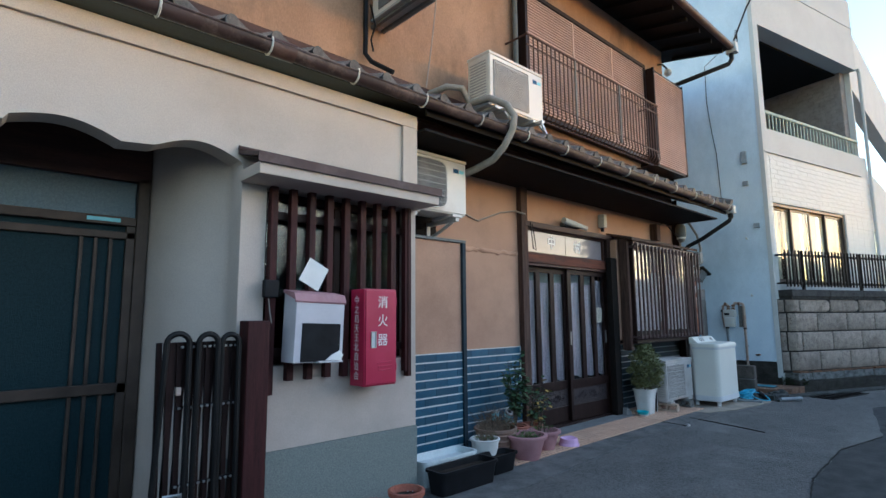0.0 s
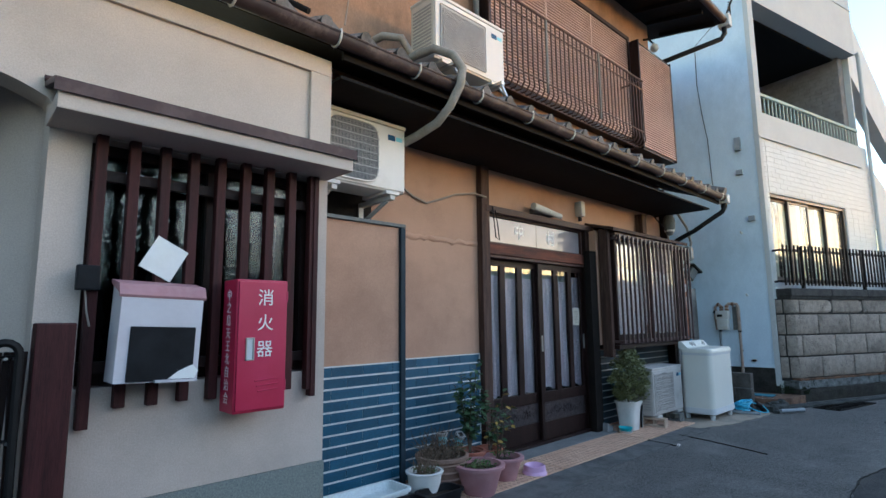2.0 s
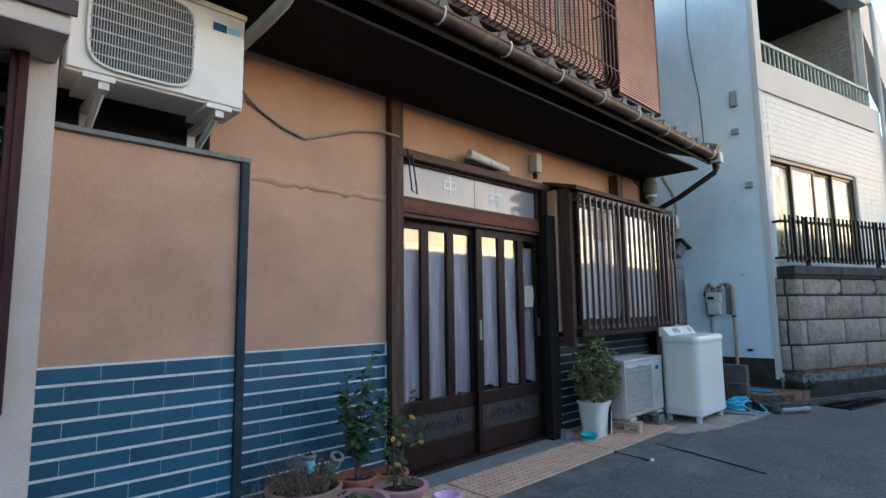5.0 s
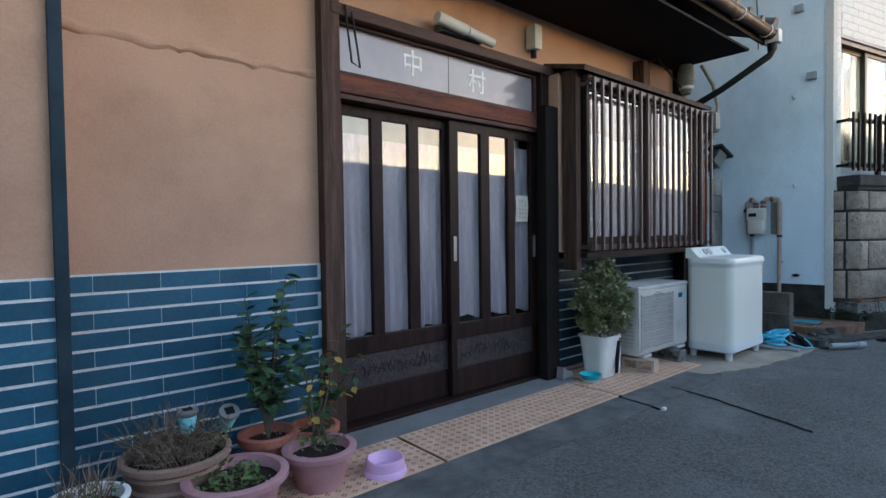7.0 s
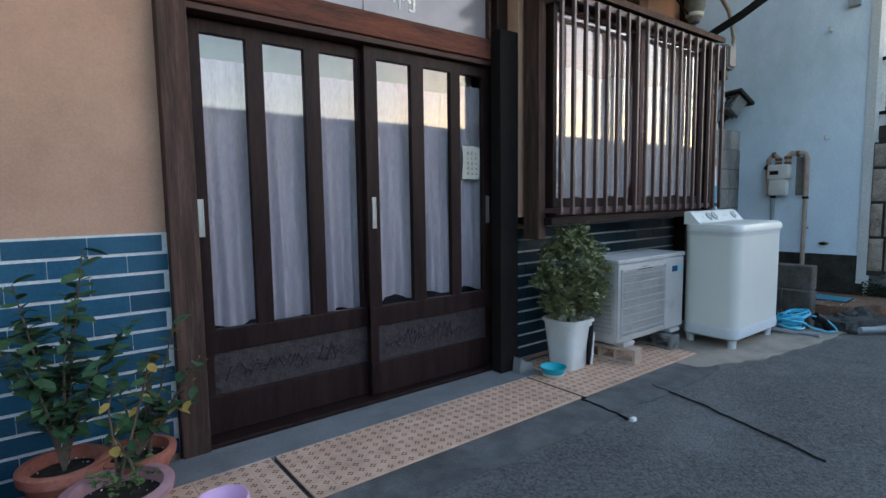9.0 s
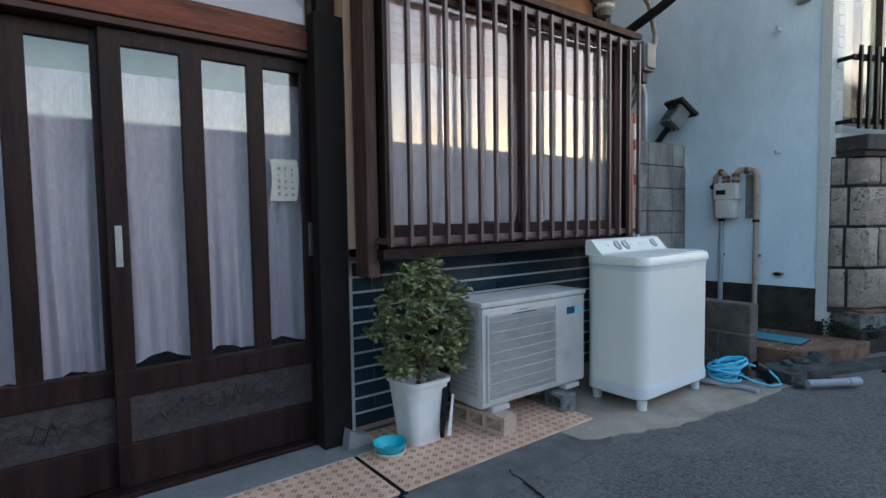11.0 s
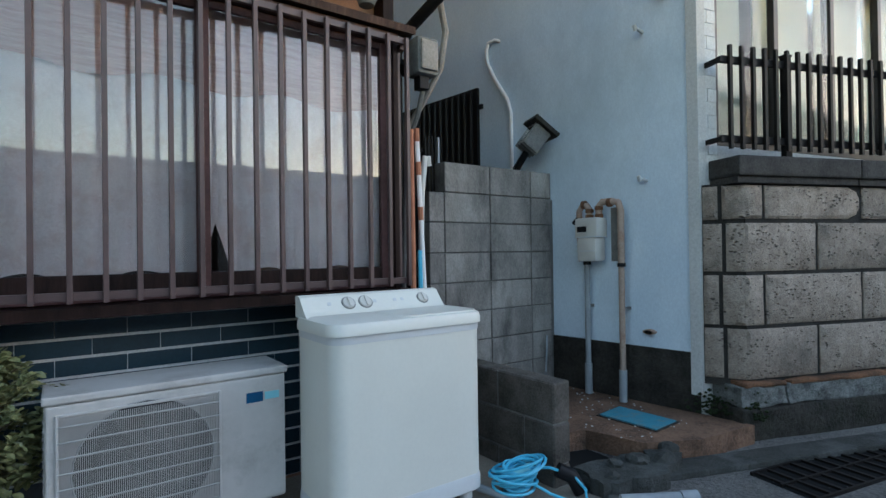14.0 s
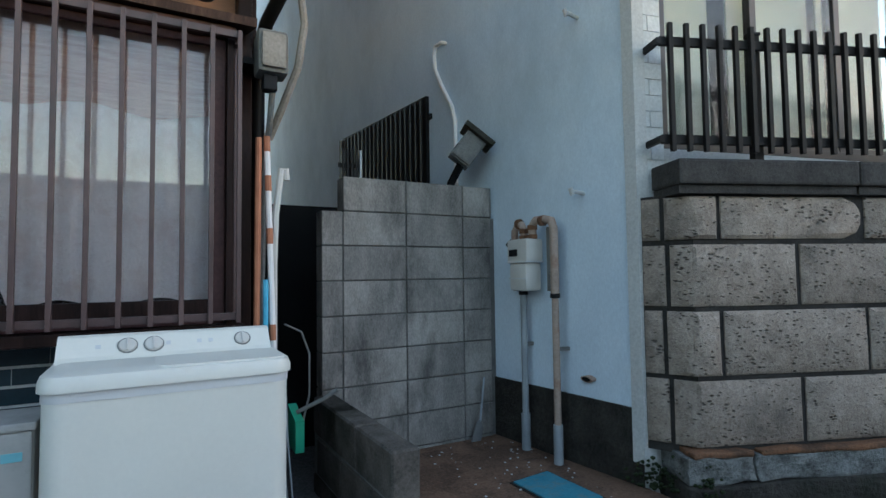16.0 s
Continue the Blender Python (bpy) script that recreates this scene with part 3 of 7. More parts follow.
solid("wall_lane_end", bm, M_OPPOSITE, "unseen plain grey block closing the lane behind the walk", "wall", "structure")

# ---- house front: door ----
def bars_frame(bm, x0, x1, z0, z1, y0, y1, stile, rail, bevel=0.004):
    box(bm, x0, x0 + stile, y0, y1, z0, z1, bevel)
    box(bm, x1 - stile, x1, y0, y1, z0, z1, bevel)
    box(bm, x0 + stile, x1 - stile, y0 + 0.002, y1 - 0.002, z1 - rail, z1, bevel)
    box(bm, x0 + stile, x1 - stile, y0 + 0.002, y1 - 0.002, z0, z0 + rail, bevel)
    return bm


def post(name, dims, mat, label):
    return solid(name, B(*dims, bevel=0.006), mat, label, "post", "structure")


post("post_door_left", (4.545, 4.655, 3.645, 3.80, -0.03, 2.98), M_OLDWOOD, "weathered dark wooden door post")
post("post_door_right", (6.335, 6.42, 3.655, 3.80, -0.03, 2.30), M_WOOD, "dark wooden door post")
post("post_shutter", (6.28, 6.425, 3.575, 3.653, -0.01, 2.00), M_SOFFIT, "black upright shutter box edge beside the door")
solid("wall_strip", B(6.428, 6.53, 3.578, 3.708, 0.93, 2.25), M_ORANGE, "cracked plaster strip between door and window", "wall", "structure")
post("post_window_left", (6.455, 6.515, 3.44, 3.56, 0.80, 2.26), M_OLDWOOD, "worn wooden post of the window case")
solid("trim_door_head", B(4.655, 6.335, 3.66, 3.80, 1.845, 1.955, bevel=0.008), M_REDWOOD, "worn reddish wooden door head", "lintel", "structure")
solid("trim_door_track", B(4.655, 6.335, 3.675, 3.80, 1.815, 1.843, bevel=0.004), M_WOODX, "dark door track", "lintel", "structure")
solid("trim_transom_head", B(4.60, 6.50, 3.64, 3.80, 2.245, 2.31, bevel=0.008), M_WOODX, "dark beam over the transom", "lintel", "structure")
solid("trim_door_sill", B(4.60, 6.42, 3.66, 3.85, -0.03, 0.018, bevel=0.006), M_WOOD, "dark wooden door sill", "sill", "structure")
solid("step_door", B(4.30, 6.50, 3.44, 3.66, -0.03, -0.002, bevel=0.004), M_CONCRETE, "worn concrete step before the door", "step", "structure")

tr = thing("transom_window", (5.5, 3.72, 1.955), "pale frosted transom window over the door", "window")
M_FROST = surface("pale_frosted_glass", (0.24, 0.215, 0.23), (0.29, 0.265, 0.28), 0.12, 3, 40, 0.02, 0.001, rough_var=0.04)
part("pane", B(4.68, 6.31, 3.73, 3.738, 1.975, 2.235), M_FROST, tr)
fr = bars_frame(bmesh.new(), 4.657, 6.333, 1.957, 2.243, 3.70, 3.76, 0.022, 0.018)
box(fr, 5.488, 5.493, 3.7285, 3.76, 1.975, 2.225)
part("window_frame", fr, M_WOODX, tr)
for ch, cx, cz in (("中", 5.20, 2.055), ("村", 5.745, 2.04)):
    lettering(ch, 0.165, pose(cx, 3.7285, cz, 90, 0, 0), M_LETTER, tr, bold=0.0018)


def sliding_leaf(name, x0, x1, y0, panes, group):
    d = thing(name, ((x0 + x1) / 2, y0, 0.02), "dark brown sliding door leaf with narrow glass strips", "door", group)
    y1 = y0 + 0.034
    bm = bmesh.new()
    xs = [x0] + [v for p in panes for v in p] + [x1]
    for a, b in zip(xs[0::2], xs[1::2]):
        box(bm, a, b, y0, y1, 0.385, 1.81, 0.005)
    box(bm, x0 + 0.002, x1 - 0.002, y0 + 0.001, y1, 1.75, 1.812, 0.004)
    box(bm, x0, x1, y0 - 0.001, y1, 0.385, 0.49, 0.006)
    box(bm, x0, x1, y0 - 0.002, y1, 0.02, 0.195, 0.006)
    box(bm, x0, x0 + 0.05, y0, y1, 0.19, 0.39, 0.004)
    box(bm, x1 - 0.05, x1, y0, y1, 0.19, 0.39, 0.004)
    part("frame", bm, M_WOOD, d)
    for a, b in panes:
        ob = part("pane", B(a - 0.004, b + 0.004, y0 + 0.014, y0 + 0.018, 0.486, 1.754), M_GLASS, d)
        ob.visible_shadow = False
    pm = B(x0 + 0.05, x1 - 0.05, y0 + 0.012, y0 + 0.02, 0.19, 0.39)
    panel = part("panel", pm, M_TEXTURED, d, "embossed brown lower panel")
    rn = random.Random(len(name) + int(x0 * 10))
    rel = bmesh.new()
    x = x0 + 0.10
    while x < x1 - 0.14:
        w = rn.uniform(0.03, 0.06)
        tube(rel, [(x, y0 + 0.011, 0.24 + rn.uniform(0, 0.05)), (x + w * 0.5, y0 + 0.010, 0.30 + rn.uniform(-0.04, 0.04)), (x + w, y0 + 0.011, 0.25 + rn.uniform(0, 0.07))], 0.006, 5)
        tube(rel, arc((x + w * 0.5, y0 + 0.011, 0.29 + rn.uniform(-0.03, 0.03)), rn.uniform(0.012, 0.022), rn.uniform(0, 180), rn.uniform(250, 400), 6), 0.0035, 5)
        x += w * 0.8
    part("relief", rel, M_TEXTURED, panel)
    return d


left_leaf = sliding_leaf("sliding_door", 4.662, 5.535, 3.752, ((4.723, 4.908), (4.987, 5.177), (5.257, 5.452)), "entrance door leaves")
right_leaf = sliding_leaf("sliding_door", 5.475, 6.335, 3.712, ((5.55, 5.755), (5.84, 6.024), (6.096, 6.268)), "entrance door leaves")
for leaf, hx, hy in ((left_leaf, 4.69, 3.752), (right_leaf, 5.512, 3.712), (right_leaf, 6.30, 3.712)):
    hm = bars_frame(bmesh.new(), hx - 0.012, hx + 0.012, 0.90, 1.06, hy - 0.006, hy + 0.002, 0.005, 0.006, 0.001)
    box(hm, hx - 0.007, hx + 0.007, hy - 0.003, hy + 0.002, 0.906, 1.054)
    part("handle", hm, M_CHROME, leaf, "recessed metal finger pull")
nt = thing("paper_notice", (6.19, 3.724, 1.30), "small white handwritten paper stuck inside the door glass", "notice")
bm = bmesh.new()
bmesh.ops.create_grid(bm, x_segments=4, y_segments=6, size=0.5)
turned(bm, pose(6.183, 3.7235, 1.255, 90, 0, 0) @ Matrix.Diagonal((0.128, 0.19, 1, 1)))
for v in bm.verts:
    v.co.x += 0.006 * math.sin(v.co.z * 26)
    v.co.y -= 0.004 * (0.5 + 0.5 * math.sin(v.co.z * 30)) * 0.3
part("sheet", bm, M_NOTE, nt)
rn = random.Random(5)
for k in range(3):
    bm = bmesh.new()
    for j in range(5):
        box(bm, 6.150 + k * 0.032, 6.156 + k * 0.032 + rn.uniform(0, 0.008), 3.7185, 3.7192, 1.185 + j * 0.029, 1.197 + j * 0.029 + rn.uniform(-0.004, 0.006))
    part("writing", bm, M_ROPE, nt)


def curtain(name, x0, x1, y, z0, z1, mat, label, waves, amp, seed, wobble=0.01, group="", tilt=0.0, notch=None):
    rn = random.Random(seed)
    bm = bmesh.new()
    n, mz = waves * 8, 10
    ph = [rn.uniform(-0.6, 0.6) for _ in range(waves + 2)]
    grid = []
    for j in range(mz + 1):
        f = j / mz
        row = []
        for i in range(n + 1):
            u = i / n
            w = u * waves
            a = amp * (0.45 + 0.75 * (1 - f)) * (0.7 + 0.3 * ph[int(w)])
            z = z0 + (z1 - z0) * f + (1 - f) * wobble * math.sin(w * 1.9 + seed) + tilt * (u - 0.5) * (1 - f)
            if notch:
                z += (1 - f) * notch[2] * max(0.0, 1 - abs(x0 + (x1 - x0) * u - notch[0]) / notch[1])
            row.append(bm.verts.new((x0 + (x1 - x0) * u + 0.006 * math.sin(5 * f + w), y + a * math.sin(2 * math.pi * w + ph[int(w)]) + 0.006 * math.sin(7 * f + w), z)))
        grid.append(row)
    for a, b in zip(grid, grid[1:]):
        for i in range(n):
            bm.faces.new((a[i], a[i + 1], b[i + 1], b[i]))
    bmesh.ops.solidify(bm, geom=bm.faces, thickness=0.002)
    return solid(name, bm, mat, label, "curtain", group=group, smooth=True)


M_VALANCE = surface("pale_green_cloth", (0.38, 0.48, 0.42), (0.46, 0.55, 0.49), 0.95, 5, 90, 0.1)
cg = "door curtains"
curtain("curtain", 4.69, 4.94, 3.806, 0.490, 1.66, M_CURTAIN, "pale lilac curtain hanging behind the door glass", 4, 0.014, 1, 0.012, cg)
curtain("curtain", 4.95, 5.20, 3.808, 0.475, 1.64, M_CURTAIN, "pale lilac curtain hanging behind the door glass", 4, 0.016, 2, 0.012, cg)
curtain("curtain", 5.21, 5.49, 3.806, 0.485, 1.65, M_CURTAIN, "pale lilac curtain hanging behind the door glass", 5, 0.017, 3, 0.010, cg)
curtain("curtain", 5.51, 5.79, 3.765, 0.515, 1.66, M_CURTAIN, "pale lilac curtain hanging behind the door glass", 4, 0.016, 4, 0.016, cg)
curtain("curtain", 5.80, 6.05, 3.765, 0.510, 1.64, M_CURTAIN, "pale lilac curtain hanging behind the door glass", 4, 0.014, 5, 0.012, cg)
curtain("curtain", 6.07, 6.31, 3.765, 0.505, 1.70, M_CURTAIN, "pale lilac curtain hanging behind the door glass", 3, 0.016, 6, 0.016, cg)
curtain("valance", 4.67, 6.32, 3.865, 1.50, 1.84, M_VALANCE, "pale green cloth strip behind the door glass", 14, 0.010, 9, 0.03)

# ---- the barred bay window ----
wc = thing("window_case", (7.48, 3.5, 0.90), "dark brown wooden window case with a board hood", "window", kind="structure")
part("hood", PR([(3.35, 2.225), (3.71, 2.33), (3.71, 2.355), (3.345, 2.262)], "x", 6.43, 8.50), M_OLDWOOD, wc, "weathered sloping board hood")
part("head_board", B(6.53, 8.42, 3.385, 3.708, 2.185, 2.222, bevel=0.004), M_WOODX, wc)
part("bottom_board", B(6.50, 8.46, 3.38, 3.708, 0.885, 0.93, bevel=0.004), M_WOOD, wc)
part("side_board", B(6.53, 6.56, 3.40, 3.708, 0.93, 2.185), M_WOOD, wc)
part("side_board", B(8.385, 8.412, 3.385, 3.708, 0.93, 2.185), M_WOOD, wc)
M_SASH = surface("red_brown_sash", (0.060, 0.028, 0.026), (0.105, 0.050, 0.046), 0.5, 4, 50, 0.15)
for x0, x1, y0 in ((6.562, 7.525, 3.475), (7.48, 8.383, 3.44)):
    sh = part("sash", bars_frame(bmesh.new(), x0, x1, 0.935, 2.182, y0, y0 + 0.03, 0.045, 0.035), M_SASH, wc)
    part("bottom_rail", B(x0 + 0.046, x1 - 0.046, y0 + 0.001, y0 + 0.029, 0.971, 1.04, bevel=0.003), M_WOOD, sh)
    gl = part("pane", B(x0 + 0.04, x1 - 0.04, y0 + 0.012, y0 + 0.016, 1.036, 2.15), M_GLASS, sh)
    gl.visible_shadow = False
gr = thing("window_grille", (7.5, 3.34, 0.95), "reddish-brown metal window grille of upright bars", "grille")
M_GRILLE = surface("red_brown_grille_metal", (0.055, 0.032, 0.030), (0.095, 0.056, 0.052), 0.45, 5, 60, 0.05, 0.001)
bar = as_mesh("bar", B(-0.009, 0.009, -0.011, 0.011, 0.0, 1.235, bevel=0.002), M_GRILLE)
for k in range(19):
    piece("bar", bar, pose(6.506 + 0.1066 * k - 7.5, -0.018, -0.005), gr)
part("rail", B(6.495, 8.437, 3.334, 3.356, 2.155, 2.185, bevel=0.002), M_GRILLE, gr)
part("rail", B(6.495, 8.437, 3.334, 3.356, 0.955, 0.985, bevel=0.002), M_GRILLE, gr)
for xx in (6.51, 8.42):
    for zz in (0.955, 2.135):
        part("bracket", B(xx - 0.01, xx + 0.01, 3.357, 3.44 if xx < 7 else 3.40, zz, zz + 0.028), M_GRILLE, gr)
for k, yy in enumerate((3.40, 3.46)):
    part("bar", B(8.416, 8.434, yy, yy + 0.02, 0.95, 2.19), M_GRILLE, gr)
curtain("curtain", 6.57, 7.58, 3.540, 1.03, 1.92, M_CURTAIN2, "pale printed curtain behind the barred window", 9, 0.012, 21, 0.02, "window curtains", notch=(7.58, 0.09, 0.28))
curtain("curtain", 7.52, 8.38, 3.534, 1.03, 1.92, M_CURTAIN2, "pale printed curtain behind the barred window", 8, 0.012, 22, 0.02, "window curtains", notch=(7.54, 0.09, 0.30))
curtain("half_curtain", 6.57, 8.38, 3.520, 1.83, 2.18, M_CURTAIN3, "beige woven cloth across the top of the window", 12, 0.006, 23, 0.02)

# ---- eave: gutter, rafters, tiles ----
gt = thing("gutter", (2.4, 2.92, 2.80), "faded brown half-round eave gutter with strap brackets", "gutter")
gp = [(2.92 + 0.052 * math.cos(radians(a)), 2.885 + 0.055 * math.sin(radians(a))) for a in range(180, 361, 20)]
gq = [(2.92 + 0.046 * math.cos(radians(a)), 2.885 + 0.049 * math.sin(radians(a))) for a in range(360, 179, -20)]
part("trough", PR([(gp[0][0], gp[0][1] + 0.008)] + gp + [(gp[-1][0], gp[-1][1] + 0.008)] + gq, "x", -4.0, 8.76), M_GUTTER, gt, smooth=True)
part("lip", T([(-4.0, 2.868, 2.893), (8.76, 2.868, 2.893)], 0.008, 6), M_GUTTER, gt)
for k in range(21):
    x = -3.6 + 0.61 * k
    bm = bmesh.new()
    pts = [(x, 2.92 + 0.058 * math.cos(radians(a)), 2.885 + 0.060 * math.sin(radians(a))) for a in range(150, 391, 30)]
    tube(bm, pts, 0.007, 5)
    part("strap", bm, M_PVCWHITE, gt)
part("joint", T([(1.28, 2.92, 2.880), (1.44, 2.92, 2.880)], 0.0575, 14), M_BROWNMETAL, gt, "faded gutter joint sleeve", smooth=True)
part("end_box", B(8.72, 8.82, 2.85, 2.985, 2.80, 2.92, bevel=0.008), M_PVCWHITE, gt, "pale gutter outlet box")
dp = thing("downpipe", (8.77, 2.92, 2.5), "dark brown downpipe slanting back under the eave", "downpipe")
part("pipe", T([(8.77, 2.92, 2.82), (8.77, 2.92, 2.74), (8.755, 2.94, 2.69), (8.62, 3.30, 2.44), (8.57, 3.52, 2.33), (8.55, 3.62, 2.22), (8.55, 3.64, 0.02)], 0.032, 10), M_FENCE, dp, smooth=True)
part("collar", T([(8.77, 2.92, 2.80), (8.77, 2.92, 2.745)], 0.040, 10), M_FENCE, dp)
# Blackened so that the strip below the gutter stays in shade.
solid("trim_eave_board", B(2.58, 8.72, 2.965, 2.985, 2.79, 2.925), M_SOFFIT, "eave board, blackened for the shade below the gutter", "trim", "structure")


def tile_mesh(name, end):
    """One wavy roof tile, 0.27 wide; the eave ones close with a round front."""
    bm = bmesh.new()
    xs = [i / 14 for i in range(15)]

    def wave(u):
        return 0.030 * math.cos(2 * math.pi * (u - 0.15))
    a = [bm.verts.new((0.275 * u, 0.0, wave(u) + 0.012)) for u in xs]
    b = [bm.verts.new((0.275 * u, 0.29, wave(u) + 0.012 + 0.29 * 0.38 - 0.012)) for u in xs]
    c = [bm.verts.new((0.275 * u, 0.0, wave(u) - 0.010)) for u in xs]
    d = [bm.verts.new((0.275 * u, 0.29, wave(u) - 0.022 + 0.29 * 0.38)) for u in xs]
    for i in range(14):
        bm.faces.new((a[i], a[i + 1], b[i + 1], b[i]))
        bm.faces.new((c[i], d[i], d[i + 1], c[i + 1]))
        bm.faces.new((a[i], c[i], c[i + 1], a[i + 1]))
    if end:
        tube(bm, [(0.045, -0.012, 0.006), (0.045, 0.05, 0.020)], 0.038, 12)
        for i in range(4, 13):
            u, v = xs[i], xs[i + 1]
            f = [bm.verts.new(p) for p in ((0.275 * u, -0.004, wave(u) + 0.013), (0.275 * v, -0.004, wave(v) + 0.013), (0.275 * v, -0.004, wave(v) - 0.045), (0.275 * u, -0.004, wave(u) - 0.045))]
            bm.faces.new(f)
    return as_mesh(name, bm, M_KAWARA, True)


roof = thing("tiled_roof", (2.4, 2.9, 2.93), "grey wavy clay roof tiles over the eave", "roof", kind="structure")
t_end, t_mid = tile_mesh("eave_tile", True), tile_mesh("roof_tile", False)
for c in range(46):
    x = -3.95 + 0.275 * c
    if x > 8.5:
        break
    for r in range(3):
        y = 2.905 + 0.25 * r
        piece("roof_tile", t_end if r == 0 else t_mid, pose(x - 2.4, y - 2.9, roof_z(y) - 2.93 + 0.012 + 0.006 * r), roof)
for k in range(3):
    part("verge_tile", T([(8.735, 2.88 + 0.26 * k, roof_z(2.88 + 0.26 * k) + 0.05), (8.735, 3.16 + 0.26 * k, roof_z(3.16 + 0.26 * k) + 0.04)], 0.055, 12), M_KAWARA, roof, smooth=True)
solid("trim_upper_sill", B(-4.0, 8.38, 3.625, UY, 3.30, 3.40), M_WOODX, "dark flashing board over the roof", "trim", "structure")
# upper eave rafters and gutter
ug = thing("gutter", (6, 2.78, 5.5), "dark brown gutter of the upper eave", "gutter")
part("trough", T([(-4.0, 2.78, 5.55), (8.98, 2.78, 5.55)], 0.055, 12), M_BROWNMETAL, ug, smooth=True)
part("end_box", B(8.93, 9.05, 2.70, 2.86, 5.45, 5.63, bevel=0.01), M_PVCWHITE, ug)
ud = thing("downpipe", (8.98, 2.8, 5.4), "dark downpipe under the upper eave corner", "downpipe")
part("pipe", T([(8.98, 2.79, 5.46), (8.98, 2.79, 5.36), (8.95, 2.83, 5.28), (8.42, 3.50, 4.98), (8.40, 3.62, 4.92), (8.40, 3.63, 3.2)], 0.036, 10), M_FENCE, ud, smooth=True)
ur = thing("rafter_row", (5, 3.2, 5.5), "dark rafters of the upper eave", "rafter", kind="structure")
rm = as_mesh("rafter", PR([(2.86, 5.435), (3.66, 5.60), (3.66, 5.66), (2.86, 5.50)], "x", -0.025, 0.025), M_SOFFIT)
for k in range(13):
    piece("rafter", rm, pose(3.4 + 0.45 * k - 5, -3.2, -5.5), ur)

# ---- upper storey: shutters, box, balcony rail ----
st = thing("storm_shutter", (5.98, 3.55, 3.56), "closed orange-brown corrugated metal storm shutters", "shutter")
prof = []
for k in range(40):
    z = 3.575 + k * 0.0345
    prof += [(3.514, z), (3.512, z + 0.004), (3.522, z + 0.023), (3.556, z + 0.023), (3.556, z + 0.0345)]
for x0, x1 in ((4.58, 5.50), (5.52, 6.44), (6.46, 7.38)):
    bm = bmesh.new()
    a = [bm.verts.new((x0, *p)) for p in prof]
    b = [bm.verts.new((x1, *p)) for p in prof]
    for i in range(len(prof) - 1):
        bm.faces.new((a[i], b[i], b[i + 1], a[i + 1]))
    pl = part("panel", bm, M_SHUTTER, st)
    part("edge", B(x0 - 0.012, x0 + 0.012, 3.515, 3.54, 3.57, 4.95), M_SHUTTER, pl)
fr = bars_frame(bmesh.new(), 4.53, 7.42, 3.50, 5.00, 3.50, 3.66, 0.045, 0.05)
part("frame", fr, M_WOOD, st)
tb = thing("shutter_box", (7.92, 3.39, 3.44), "orange-brown corrugated storm shutter box", "shutter box")
bm = bmesh.new()
prof = [(3.428, 3.44), (3.428, 3.455)]
for k in range(44):
    z = 3.455 + k * 0.0325
    prof += [(3.388, z), (3.386, z + 0.004), (3.396, z + 0.022), (3.428, z + 0.022), (3.428, z + 0.0325)]

a = [bm.verts.new((7.44, *p)) for p in prof]
b = [bm.verts.new((8.43, *p)) for p in prof]
for i in range(len(prof) - 1):
    bm.faces.new((a[i], b[i], b[i + 1], a[i + 1]))
part("face", bm, M_SHUTTER, tb)
bm = bmesh.new()
box(bm, 7.42, 7.445, 3.38, 3.655, 3.42, 4.93)
box(bm, 8.425, 8.445, 3.385, 3.655, 3.42, 4.92)
box(bm, 7.445, 8.425, 3.41, 3.655, 4.89, 4.92)
box(bm, 7.445, 8.425, 3.41, 3.655, 3.42, 3.45)
part("frame", bm, M_WOOD, tb)
bl = thing("balcony_rail", (5.7, 3.24, 3.36), "rusty brown balcony rail with bellied upright bars", "railing")
bar_pts = [(0, 0.0, 0.84), (0, 0.0, 0.16), (0, -0.01, 0.06), (0, 0.03, 0.0), (0, 0.10, 0.0)]
bar = as_mesh("bar", T(bar_pts, 0.0085, 5), M_RAIL)
for k in range(38):
    piece("bar", bar, pose(4.24 + 0.0785 * k - 5.7, 0, 0), bl)
for z in (4.20, 4.08, 3.52):
    part("rail", T([(4.20, 3.24, z), (7.17, 3.24, z)], 0.014 if z > 4.1 else 0.009, 6), M_RAIL, bl)
part("rail", B(4.20, 7.17, 3.33, 3.35, 3.345, 3.37), M_RAIL, bl)
for x in (4.22, 7.15):
    part("arm", T([(x, 3.24, 4.20), (x, 3.54, 4.20)], 0.012, 6), M_RAIL, bl)
    part("arm", T([(x, 3.30, 3.355), (x, 3.60, 3.355)], 0.012, 6), M_RAIL, bl)
for x in (5.1, 6.1):
    part("strip", B(x - 0.012, x + 0.012, 3.232, 3.248, 3.42, 4.2), M_FINGREY, bl)
up = thing("downpipe", (4.5, 3.6, 3.3), "weathered grey upper downpipe", "downpipe")
part("pipe", T([(4.47, 3.60, 5.45), (4.47, 3.60, 3.30)], 0.030, 10), M_FINGREY, up, smooth=True)
gl = thing("globe_lamp", (8.25, 3.45, 5.0), "small round lamp under the upper eave", "lamp")
part("globe", lathe(bmesh.new(), [(0, -0.06), (0.035, -0.05), (0.058, -0.02), (0.06, 0.01), (0.045, 0.045), (0.03, 0.06), (0, 0.06)], (8.2, 3.5, 5.13), 14), M_WASHERGREY, gl, smooth=True)
part("holder", T([(8.2, 3.5, 5.19), (8.2, 3.58, 5.30), (8.2, 3.66, 5.32)], 0.015, 6), M_BLACK, gl)


